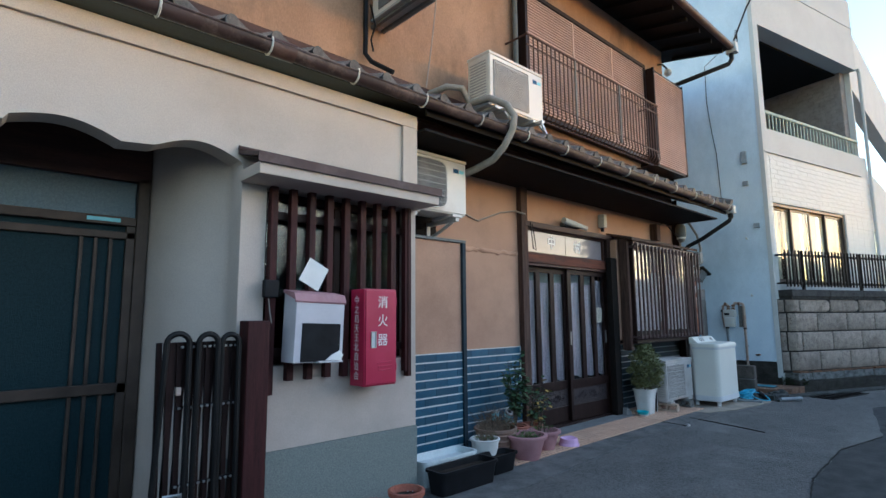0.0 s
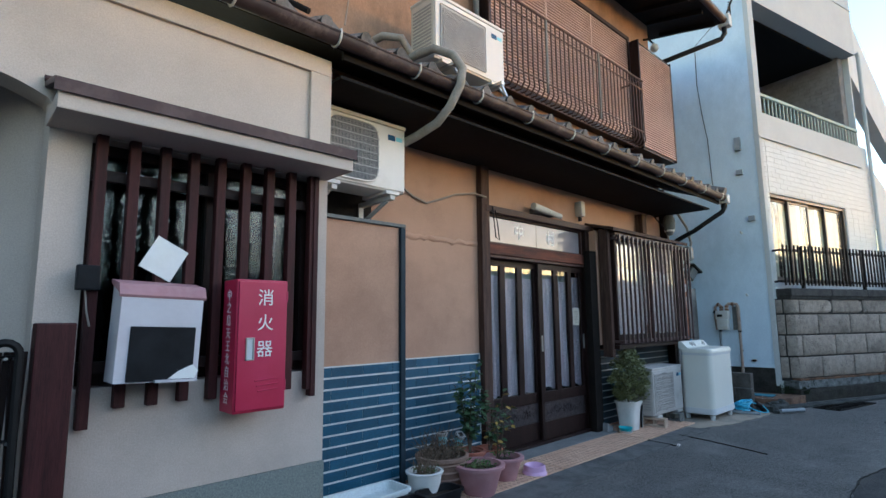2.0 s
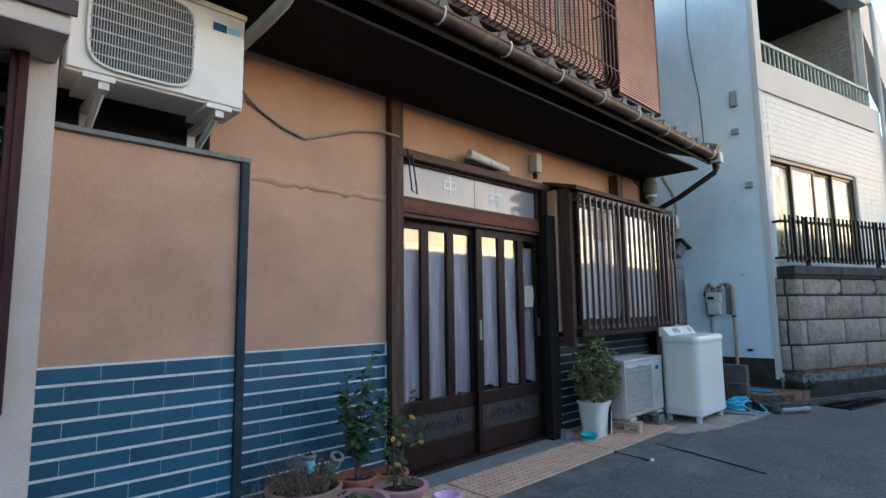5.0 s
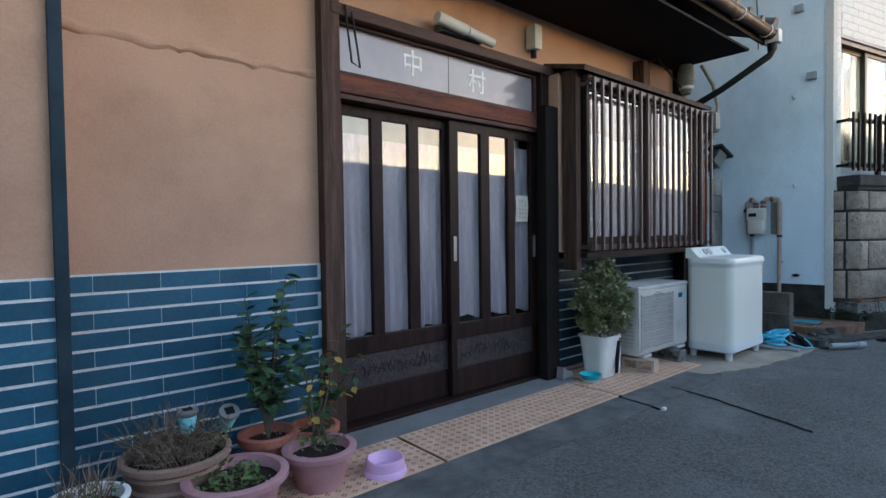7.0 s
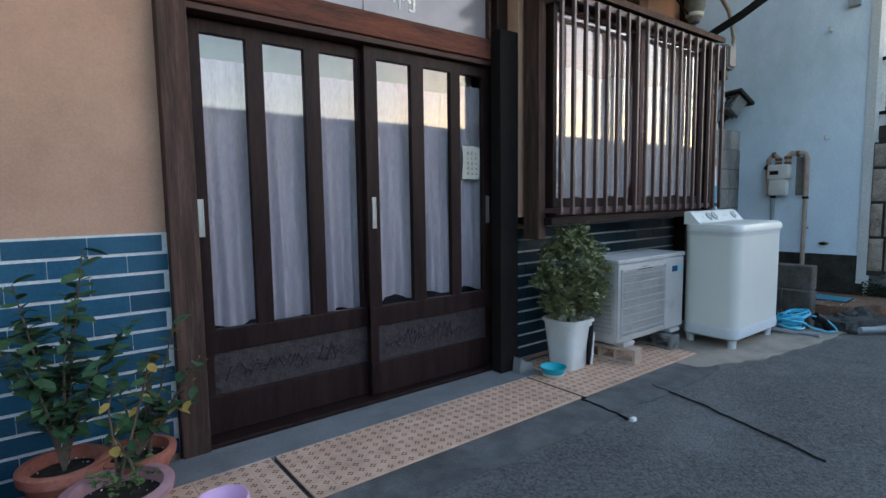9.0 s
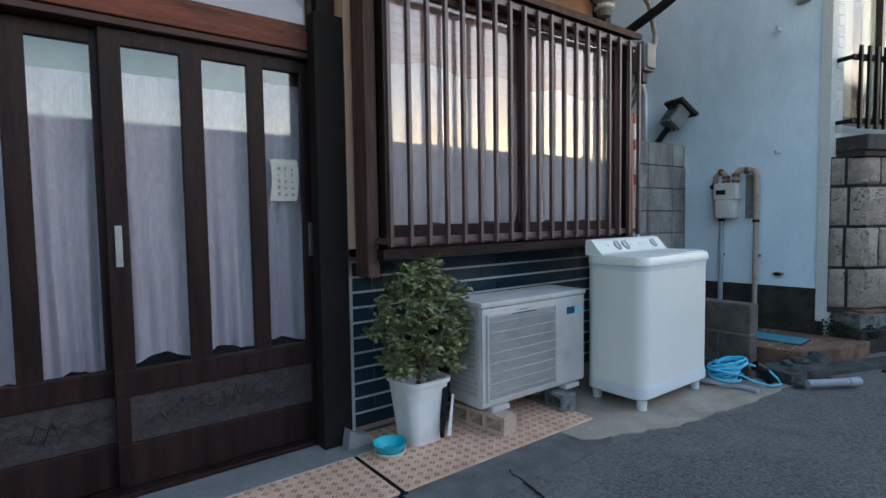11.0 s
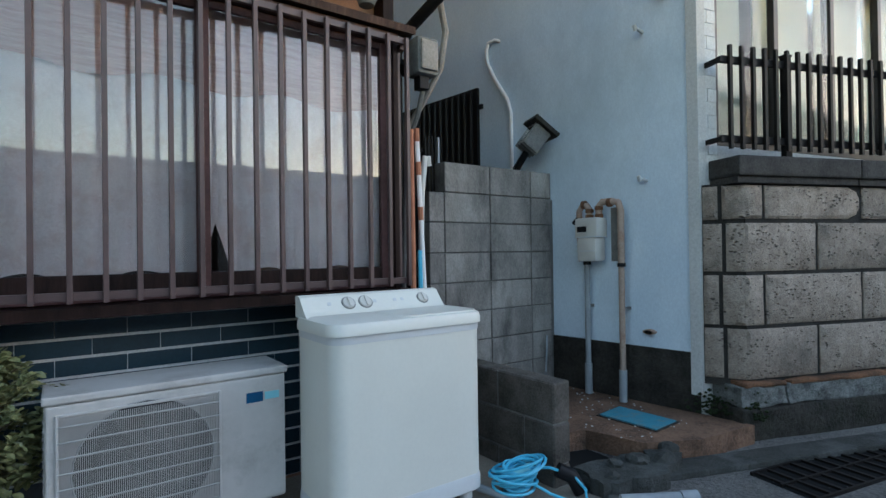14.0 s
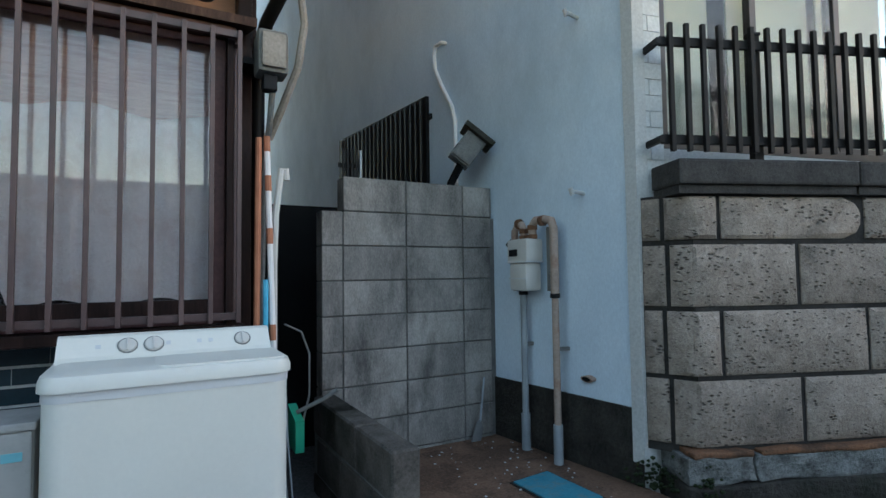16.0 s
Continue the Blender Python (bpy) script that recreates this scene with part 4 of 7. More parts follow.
# ---- air conditioners ----
M_FANDARK = surface("dim_fan_grey", (0.035, 0.035, 0.035), (0.060, 0.060, 0.060), 0.8, 20, 60, 0.1)
M_ACDUSTY = surface("dusty_beige_enamel", (0.44, 0.415, 0.39), (0.54, 0.51, 0.48), 0.5, 3, 50, 0.08, 0.001, stain=(0.22, 0.20, 0.17), stain_scale=4, stain_amount=0.5)
M_WIRE = surface("pale_guard_wire", (0.36, 0.35, 0.335), (0.42, 0.41, 0.395), 0.5, 10, 60, 0.05)
def ac_unit(at, w, d, h, label, fan_x=0.36, square=True, group="air conditioner units", label_on=True, flat=False, slats=False, shell=None):
    """An outdoor unit: its front faces -y, base at z=0 in its own space."""
    shell = shell or M_ACWHITE
    o = thing("air_conditioner", at, label, "air conditioner", group)
    part("body", B(0, w, 0.012, d, 0.0, h, bevel=0.012), shell, o, world_space=False)
    fw = fan_x * 2
    fm = bmesh.new()
    box(fm, 0.004, w - 0.004, 0.0, 0.014, 0.012, h - 0.025, 0.008)
    part("front_panel", fm, shell, o, world_space=False)
    lid = B(-0.006, w + 0.006, -0.004, d + 0.005, h - 0.022, h + 0.006, bevel=0.007)
    part("top_lid", lid, shell, o, world_space=False)
    r = min(h * 0.42, fan_x * 0.86)
    cx, cz = fan_x + 0.02, h * 0.49
    if square:
        n = 28
        ring = []
        for k in range(n):
            a = 2 * math.pi * k / n
            e = 0.42
            ring.append((cx + r * math.copysign(abs(math.cos(a)) ** e, math.cos(a)), cz + r * math.copysign(abs(math.sin(a)) ** e, math.sin(a))))
    else:
        ring = [(cx + r * math.cos(2 * math.pi * k / 28), cz + r * math.sin(2 * math.pi * k / 28)) for k in range(28)]
    if flat:
        gm = B(0.05, w * 0.70, -0.006, 0.0, 0.05, h - 0.07, bevel=0.01)
        gp = part("grille_panel", gm, M_FANGRILLE, o, "grey louvred grille panel", world_space=False)
        lm = bmesh.new()
        for k in range(46):
            box(lm, 0.065, w * 0.70 - 0.015, -0.010, -0.007, 0.065 + k * (h - 0.155) / 46, 0.065 + k * (h - 0.155) / 46 + 0.004)
        part("louvre", lm, M_FANGRILLE, gp, world_space=False)
    g = None if flat else part("fan_opening", PR(ring, "y", -0.003, -0.001), M_FANDARK, o, "dark fan opening", world_space=False)
    if not flat:
        fanm = bmesh.new()
        for k in range(3):
            a = 2 * math.pi * k / 3
            q = [(cx + rr * r * math.cos(a + t), -0.0045, cz + rr * r * math.sin(a + t)) for rr, t in ((0.2, 0.0), (0.85, 0.1), (0.9, 0.9), (0.25, 0.9))]
            fanm.faces.new([fanm.verts.new(p) for p in q])
        tube(fanm, [(cx, -0.0035, cz), (cx, -0.008, cz)], r * 0.22, 14)
        part("fan", fanm, M_FANDARK, g, world_space=False)
        wm = bmesh.new()
        x0, x1, z0, z1 = cx - r, cx + r, cz - r, cz + r

        def half(u):
            if square:
                return r * (1 - min(1, abs(u) / r) ** (2 / 0.42)) ** 0.21
            return math.sqrt(max(0, r * r - u * u))
        n = int(2 * r / 0.011)
        for k in range(1, n):
            u = -r + 2 * r * k / n
            hh = half(u)
            if hh > 0.02:
                box(wm, cx + u - 0.0016, cx + u + 0.0016, -0.016, -0.013, cz - hh, cz + hh)
        for k in range(1, 8):
            u = -r + 2 * r * k / 8
            hh = half(u)
            box(wm, cx - hh, cx + hh, -0.018, -0.015, cz + u - 0.003, cz + u + 0.003)
        if slats:
            wm.free()
        else:
            part("grille", wm, M_FANGRILLE, o, world_space=False)
        if slats:
            sl = bmesh.new()
            for k in range(84):
                x = 0.045 + k * (w * 0.68 - 0.06) / 83
                box(sl, x - 0.0010, x + 0.0010, -0.0125, -0.0080, 0.05, h - 0.07)
            gd = tagged(part("guard", sl, shell, o, "fine upright wire guard", world_space=False), kind="stuff")
            for k in range(8):
                z = 0.075 + k * (h - 0.17) / 7
                part("wire", B(0.035, w * 0.68 - 0.008, -0.0165, -0.0125, z - 0.0025, z + 0.0025), M_WIRE, gd, world_space=False)
            part("guard_frame", bars_frame(bmesh.new(), 0.03, w * 0.68, 0.035, h - 0.055, -0.012, 0.0, 0.010, 0.010, 0.003), shell, o, world_space=False)
        rim = bmesh.new()
        pts = [(p[0], -0.004 if slats else -0.010, p[1]) for p in ring]
        tube(rim, pts + pts[:1], 0.003 if slats else 0.008, 6, False)
        part("rim", rim, M_FANGRILLE if slats else M_ACWHITE, o, world_space=False)
    if label_on:
        part("badge", B(w - 0.16, w - 0.095, -0.0025, -0.0005, h - 0.125, h - 0.085), M_LABELBLUE, o, "blue maker's badge", world_space=False)
        part("sticker", B(w - 0.088, w - 0.03, -0.0025, -0.0005, h - 0.120, h - 0.090), M_LABELCYAN, o, world_space=False)
    for x in (0.06, w - 0.18):
        part("foot", B(x, x + 0.12, -0.01, d + 0.02, -0.022, 0.004, bevel=0.004), shell, o, world_space=False)
    sm = bmesh.new()
    for k in range(14):
        box(sm, -0.004, 0.001, 0.04, d - 0.03, h * 0.12 + k * h * 0.055, h * 0.12 + k * h * 0.055 + 0.012)
    part("side_vent", sm, M_FANGRILLE, o, world_space=False)
    return o


ac_unit((2.60, 3.30, 2.14), 0.735, 0.26, 0.50, "off-white outdoor air conditioner on wall brackets under the eave", 0.26)
ac2 = ac_unit((3.46, 3.10, 3.175), 0.80, 0.28, 0.515, "off-white outdoor air conditioner on a metal stand on the tiled roof", 0.29, False, flat=True)
hu = thing("air_conditioner", (2.60, 3.2, 3.80), "white outdoor unit seen end-on, hung on the upper wall", "air conditioner", "air conditioner units")
part("body", B(2.50, 2.70, 2.96, 3.60, 3.83, 4.36, bevel=0.012), M_ACWHITE, hu)
part("base", B(2.49, 2.71, 2.95, 3.61, 3.81, 3.832, bevel=0.004), M_FANGRILLE, hu)
part("front_grille", B(2.492, 2.502, 3.05, 3.50, 3.88, 4.30), M_FINGREY, hu)
ac_unit((6.965, 3.245, 0.115), 0.80, 0.265, 0.53, "dusty beige outdoor air conditioner standing on concrete blocks", 0.275, False, slats=True, shell=M_ACDUSTY)

br = thing("wall_bracket", (3.0, 3.5, 2.1), "cream angle bracket carrying the air conditioner", "bracket")
for x in (2.72, 3.20):
    part("arm", B(x, x + 0.04, 3.30, 3.71, 2.085, 2.117), M_PVCWHITE, br)
    part("strut", T([(x + 0.02, 3.36, 2.09), (x + 0.02, 3.70, 1.95)], 0.016, 6), M_PVCWHITE, br)
    part("upright", B(x, x + 0.04, 3.685, 3.712, 1.93, 2.085), M_PVCWHITE, br)
sd = thing("roof_stand", (3.9, 3.2, 3.05), "galvanised stand of the roof air conditioner", "stand")
for x in (3.58, 4.10):
    part("rail", B(x, x + 0.035, 3.00, 3.50, 3.125, 3.152), M_CHROME, sd)
    part("leg", T([(x + 0.017, 3.02, 3.13), (x + 0.06, 2.99, roof_z(2.99) + 0.05)], 0.014, 6), M_CHROME, sd)
    part("leg", T([(x + 0.017, 3.45, 3.13), (x + 0.017, 3.48, roof_z(3.48) + 0.05)], 0.014, 6), M_CHROME, sd)
    part("brace", T([(x + 0.017, 3.06, 3.13), (x + 0.12, 3.02, roof_z(3.02) + 0.05)], 0.012, 6), M_CHROME, sd)
hb = thing("wall_bracket", (2.6, 3.4, 3.78), "dark bracket under the upper unit", "bracket")
for x in (2.53, 2.64):
    part("arm", B(x, x + 0.03, 2.98, 3.66, 3.785, 3.81), M_FINGREY, hb)
cp_ = thing("downpipe", (2.47, 3.60, 3.3), "dark pipe with loose cables on the upper wall", "downpipe")
part("pipe", T([(2.44, 3.61, 5.4), (2.44, 3.61, 3.50), (2.47, 3.56, 3.42), (2.58, 3.40, 3.30)], 0.022, 8), M_BLACK, cp_, smooth=True)
part("cable", T([(2.47, 3.58, 3.95), (2.50, 3.55, 3.75), (2.47, 3.57, 3.62), (2.49, 3.56, 3.52)], 0.008, 5), M_BLACK, cp_)
hs = thing("lagged_hose", (3.6, 3.0, 2.9), "weathered lagged refrigerant hose looping over the gutter", "hose")
part("hose", T([(3.40, 3.30, 3.22), (3.41, 3.06, 3.20), (3.45, 2.90, 3.10), (3.47, 2.83, 2.98), (3.455, 2.84, 2.86), (3.43, 2.92, 2.72), (3.40, 3.02, 2.62), (3.375, 3.20, 2.57), (3.35, 3.42, 2.53), (3.34, 3.55, 2.50)], 0.032, 10), M_LAG, hs, smooth=True)
hs2 = thing("lagged_hose", (3.3, 3.4, 3.25), "white lagged hose end beside the roof unit", "hose")
part("hose", T([(3.16, 3.60, 3.34), (3.20, 3.40, 3.36), (3.30, 3.30, 3.34), (3.42, 3.32, 3.24)], 0.030, 10), M_LAG, hs2, smooth=True)
cb = thing("wall_cable", (4.0, 3.69, 2.1), "sagging brown cable across the house wall", "cable")
part("cable", T([(3.34, 3.50, 2.52), (3.45, 3.66, 2.43), (3.60, 3.695, 2.335), (3.75, 3.695, 2.26), (3.90, 3.695, 2.225), (4.08, 3.695, 2.29), (4.25, 3.695, 2.355), (4.48, 3.68, 2.40), (4.60, 3.63, 2.37)], 0.010, 6), M_ROPE, cb)
part("loop", T([(4.68, 3.63, 2.30), (4.69, 3.625, 2.18), (4.71, 3.62, 2.0), (4.76, 3.62, 1.98), (4.745, 3.62, 2.08), (4.72, 3.63, 2.27)], 0.006, 5), M_BLACK, cb)
rp = thing("wire", (2.7, 3.3, 3.2), "thin wire hanging from the upper unit", "wire")
part("wire", T([(2.69, 2.97, 3.81), (2.66, 3.0, 3.4), (2.62, 3.02, 3.05)], 0.006, 5), M_ROPE, rp)

# Black board added over the plaster in place of the shade behind the unit.
solid("trim_bay_back", B(2.59, 3.32, 3.695, 3.709, 1.93, 2.30), M_SOFFIT, "added black board standing in for the shade over the bay", "trim", "structure")

# ---- lamps and boxes on the house front ----
fl = thing("tube_lamp", (5.5, 3.62, 2.36), "old white tube lamp over the door", "lamp")
part("tube", T([(5.30, 3.61, 2.385), (5.54, 3.61, 2.36)], 0.036, 14), M_PVCWHITE, fl, smooth=True)
part("tube", T([(5.555, 3.61, 2.36), (5.78, 3.61, 2.335)], 0.030, 14), M_PVCWHITE, fl, smooth=True)
part("base", B(5.36, 5.72, 3.64, 3.71, 2.33, 2.375), M_FINGREY, fl)
sb = thing("outdoor_lamp", (6.26, 3.66, 2.40), "small white wall box lamp beside the door head", "lamp")
part("body", B(6.215, 6.30, 3.61, 3.705, 2.40, 2.58, bevel=0.02), M_PVCWHITE, sb, smooth=True)
part("neck", T([(6.255, 3.66, 2.40), (6.255, 3.66, 2.35)], 0.022, 10), M_BLACK, sb)
ls = thing("lantern", (8.1, 3.52, 2.5), "old round grey wall lantern under the eave", "lamp")
part("globe", lathe(bmesh.new(), [(0, 0), (0.04, 0.01), (0.06, 0.06), (0.078, 0.12), (0.078, 0.22), (0.055, 0.285), (0, 0.295)], (8.30, 3.50, 2.37), 16), M_FINGREY, ls, smooth=True)
part("holder", T([(8.30, 3.50, 2.655), (8.30, 3.60, 2.672), (8.30, 3.71, 2.672)], 0.014, 6), M_BLACK, ls)
part("collar", lathe(bmesh.new(), [(0.055, 0.0), (0.066, 0.008), (0.066, 0.03), (0.05, 0.036)], (8.30, 3.50, 2.42), 16), M_PVCWHITE, ls, "pale chipped ring")
ib = thing("insulator_board", (7.75, 3.62, 2.45), "dark wooden board with cable under the eave", "bracket")
part("board", B(7.70, 7.82, 3.60, 3.71, 2.36, 2.62, bevel=0.01), M_OLDWOOD, ib)
part("cable", T([(7.76, 3.59, 2.60), (7.86, 3.55, 2.64), (8.12, 3.54, 2.52), (8.24, 3.52, 2.44)], 0.008, 5), M_BLACK, ib)

# plaster seam and corner strip
seam = bmesh.new()
rn = random.Random(8)
pts = [(3.41 + 0.047 * k, 3.726 + rn.uniform(-0.005, 0.005), 1.925 + rn.uniform(-0.010, 0.010)) for k in range(25)]
tube(seam, pts, 0.030, 9)
rough(seam, 0.008, 14, 1)
solid("trim_plaster_seam", seam, M_ORANGE, "rough horizontal patch seam in the plaster", "trim", "structure", smooth=True)
solid("trim_bay_corner", B(3.382, 3.425, 3.402, 3.44, -0.02, 1.915, bevel=0.004), M_NAVY, "dark blue-black corner strip of the bay", "trim", "structure")
solid("trim_tile_corner", B(6.475, 6.492, 3.672, 3.70, 0.0, 0.86, bevel=0.002), M_PVCWHITE, "white plastic corner strip beside the tiles", "trim", "structure")

# ---- blue wall tiles: recessed grout bed and single tiles ----
def tiled(x0, x1, y, z0, z1, rows, length, name, depth=0.012, mat=None, tone="blue"):
    bed = thing(name, (x0, y, z0), tone + " glazed brick-shaped wall tiles with pale joints", "wall tiles", kind="structure")
    part("grout", B(x0, x1, y - 0.0085, y - 0.0005, z0, z1), M_GROUT, bed)
    pitch = (z1 - z0) / rows
    cache = {}
    for r in range(rows):
        off = (r % 2) * 0.5 * length
        x = x0 - off
        while x < x1:
            a, b = max(x, x0), min(x + length, x1)
            if b - a > 0.02:
                key = round(b - a, 3)
                if key not in cache:
                    w = b - a - 0.0006
                    bm = bmesh.new()
                    lo = [bm.verts.new((px, 0.0, pz)) for px, pz in ((0, 0), (w, 0), (w, pitch - 0.009), (0, pitch - 0.009))]
                    hi = [bm.verts.new((px, -depth, pz)) for px, pz in ((0.0015, 0.002), (w - 0.0015, 0.002), (w - 0.0015, pitch - 0.011), (0.0015, pitch - 0.011))]
                    bm.faces.new(hi)
                    for i in range(4):
                        bm.faces.new((lo[i], lo[(i + 1) % 4], hi[(i + 1) % 4], hi[i]))
                    cache[key] = as_mesh("tile", bm, mat or M_BLUETILE)
                piece("tile", cache[key], pose(a + 0.0003 - x0, 0.0, r * pitch + 0.002), bed)
            x += length
    return bed

# ---- entrance block: visor, barred window, porch door ----
vs = thing("window_visor", (1.9, 2.92, 2.1), "cream window visor with a brown sheet metal top", "visor")
part("slab", B(1.20, 2.548, 2.80, 3.08, 2.055, 2.125, bevel=0.006), M_STUCCO, vs)
part("cap", PR([(2.782, 2.118), (2.792, 2.118), (2.792, 2.150), (3.079, 2.225), (3.079, 2.25), (2.782, 2.172)], "x", 1.185, 2.562), M_BROWNMETAL, vs, "brown sheet metal top")
part("ridge", T([(1.18, 3.06, 2.258), (2.55, 3.06, 2.248)], 0.014, 8), M_BROWNMETAL, vs)
ew = thing("barred_window", (1.92, 3.06, 0.9), "dark window behind upright red-brown wooden bars", "window")
for k in range(9):
    x = 1.402 + 0.1295 * k
    z0 = 0.80 if k == 0 else 0.872 + 0.006 * math.sin(3 * k)
    part("bar", B(x - 0.022, x + 0.022, 3.028, 3.076, z0, 2.053, bevel=0.004), M_BAR, ew)
part("bar", B(2.438, 2.468, 3.02, 3.072, 0.83, 2.053, bevel=0.004), M_BAR, ew)
for z in (1.02, 1.86):
    part("rail", B(1.375, 2.465, 3.082, 3.11, z, z + 0.05, bevel=0.003), M_WOOD, ew)
fr = bars_frame(bmesh.new(), 1.372, 2.468, 0.965, 2.048, 3.16, 3.235, 0.04, 0.05)
box(fr, 1.90, 1.945, 3.165, 3.23, 1.01, 2.0)
part("window_frame", fr, M_WOOD, ew)
for x0, x1 in ((1.41, 1.90), (1.945, 2.43)):
    part("pane", B(x0, x1, 3.195, 3.20, 1.012, 2.0), M_GLASSRIPPLE, ew, "rippled figured glass")
# Near-black backing put in for the unlit room.
solid("wall_inside_block", B(1.37, 2.42, 3.45, 3.50, 0.5, 2.5), M_DARK, "near-black backing standing in for the unlit room behind the barred window", "wall", "structure")

pd = thing("porch_door", (-0.6, 3.85, -0.02), "bronze aluminium lattice door with dark rippled glass", "door")
M_BRONZE = surface("faded_bronze", (0.045, 0.033, 0.026), (0.075, 0.055, 0.043), 0.5, 5, 60, 0.1, metal=0.3)
M_DARKGLASS = surface("dark_rippled_glass", (0.010, 0.022, 0.026), (0.016, 0.034, 0.04), 0.30, 60, 140, 0.8, 0.004, rough_var=0.05, spec=0.08)
M_SKYGLASS = surface("bluish_rippled_glass", (0.05, 0.09, 0.12), (0.08, 0.13, 0.16), 0.2, 60, 140, 0.6, 0.004, rough_var=0.05)
part("jamb", B(0.83, 0.90, 3.80, 3.90, -0.02, 2.16, bevel=0.006), M_BRONZE, pd)
part("header", B(-2.6, 0.83, 3.81, 3.90, 1.84, 1.895, bevel=0.006), M_BRONZE, pd)
part("rail", B(-2.6, 0.83, 3.82, 3.88, 1.755, 1.80, bevel=0.004), M_BRONZE, pd)
part("transom_pane", B(-2.6, 0.83, 3.85, 3.86, 1.895, 2.13), M_SKYGLASS, pd)
part("transom_head", B(-2.6, 0.90, 3.80, 3.90, 2.13, 2.50), M_WOODX, pd)
part("pane", B(-2.6, 0.79, 3.852, 3.86, 0.86, 1.845), M_DARKGLASS, pd)
part("mid_rail", B(-2.6, 0.83, 3.82, 3.88, 0.80, 0.862, bevel=0.004), M_BRONZE, pd)
part("lower_panel", B(-2.6, 0.83, 3.85, 3.87, -0.02, 0.80), M_DARKGLASS, pd)
part("stile", B(0.78, 0.83, 3.82, 3.88, -0.02, 1.84, bevel=0.004), M_BRONZE, pd)
for x in (0.545, 0.62, 0.70, -0.3, -0.38, -0.46):
    part("lattice_bar", B(x - 0.010, x + 0.010, 3.83, 3.852, 0.03, 1.757, bevel=0.003), M_BRONZE, pd)
part("plate", B(0.56, 0.74, 3.804, 3.812, 1.857, 1.88), M_LABELCYAN, pd, "small pale plate on the frame")

gp = thing("gate_post", (1.275, 2.97, -0.02), "dark red-brown wooden gate post", "post")
part("shaft", B(1.212, 1.340, 2.905, 3.03, -0.02, 1.236, bevel=0.008), M_BAR, gp)
sg = thing("folding_gate", (0.95, 2.93, -0.02), "folded dark metal accordion gate with arched tops", "gate")
for k, (x, r) in enumerate(((0.86, 0.055), (1.01, 0.05), (1.125, 0.045))):
    pts = [(x - r - 0.045 * (k == 0), 2.93, 0.0)] + [(x - r, 2.92, 1.10)] + arc((x, 2.92, 1.12), r, 180, 0, 8) + [(x + r, 2.92, 1.05), (x + r + 0.012, 2.93, 0.0)]
    part("arch", T(pts, 0.015, 8), M_FENCE, sg, smooth=True)
for k in range(17):
    x = 0.805 + 0.0235 * k
    part("slat", turned(B(-0.0125, 0.0125, -0.012, 0.012, 0.02, 1.13, bevel=0.002), pose(x, 2.96 + 0.012 * (k % 2), 0, 0, 1.5 if k % 2 else -1.2, 0)), M_WOOD, sg)
for z in (1.105, 0.80, 0.42):
    part("link", T([(0.87, 2.945, z), (1.19, 2.945, z + 0.01)], 0.006, 6), M_FENCE, sg)
    rv = bmesh.new()
    for k in range(11):
        lathe(rv, [(0, -0.007), (0.008, -0.004), (0.008, 0.004), (0, 0.007)], (0.885 + 0.0275 * k, 2.937, z), 6)
    part("rivet", rv, M_CHROME, sg)
part("padlock", B(0.852, 0.876, 2.885, 2.903, 0.87, 0.91, bevel=0.005), M_PIPERUST, sg, "small rusty padlock")
part("latch", T([(0.82, 2.905, 0.39), (0.90, 2.895, 0.39), (0.90, 2.895, 0.33)], 0.010, 6), M_CHROME, sg)

# ---- on the entrance wall ----
fb = thing("fire_extinguisher_box", (2.08, 2.96, 0.81), "crimson metal fire extinguisher box with white lettering", "fire box")
part("body", B(1.955, 2.212, 2.872, 3.03, 0.81, 1.435, bevel=0.006), M_RED, fb)
dr = part("door", B(1.962, 2.206, 2.860, 2.874, 0.822, 1.425, bevel=0.004), M_RED, fb)
part("handle", bars_frame(bmesh.new(), 2.000, 2.042, 1.052, 1.158, 2.852, 2.862, 0.007, 0.008, 0.002), M_CHROME, dr)
part("handle_recess", B(2.006, 2.036, 2.8585, 2.8595, 1.059, 1.151), M_WASHERGREY, dr)
for ch, cz in (("消", 1.318), ("火", 1.198), ("器", 1.073)):
    lettering(ch, 0.084, pose(2.094, 2.8585, cz, 90, 0, 0), M_LETTER, dr, 0.0006)
lettering("\n".join("中之島天王北自治会"), 0.057, pose(1.9535, 2.955, 1.340, 90, 0, -90), M_LETTER, fb, 0.0006, 1.06)
lv = bmesh.new()
for j in range(3):
    tube(lv, [(2.05 + 0.008 * j, 2.859, 0.955 - 0.024 * j), (2.165, 2.859, 0.962 - 0.024 * j)], 0.004, 6)
part("louvre", lv, M_RED, dr)
for z in (0.90, 1.33):
    part("hinge", T([(2.205, 2.862, z), (2.205, 2.862, z + 0.05)], 0.005, 6), M_RED, fb)

mb = thing("letter_box", (1.64, 2.92, 0.97), "greyish-white plastic letter box with a black front", "letter box")
tilt = Matrix.Translation((1.64, 2.92, 1.17)) @ Matrix.Rotation(radians(2), 4, "Y") @ Matrix.Translation((-1.64, -2.92, -1.17))
part("body", turned(PR([(3.02, 0.985), (2.865, 0.985), (2.862, 1.33), (2.885, 1.372), (3.02, 1.398)], "x", 1.472, 1.795), tilt), M_MAILWHITE, mb)
part("front", turned(B(1.515, 1.772, 2.857, 2.868, 0.99, 1.215, bevel=0.003), tilt), M_BLACK, mb, "black lower front")
part("lid", turned(PR([(2.872, 1.352), (2.862, 1.335), (2.856, 1.345), (2.880, 1.392), (3.02, 1.415), (3.02, 1.399)], "x", 1.462, 1.805), tilt), M_PINKPOT, mb, "faded pinkish hinged lid")
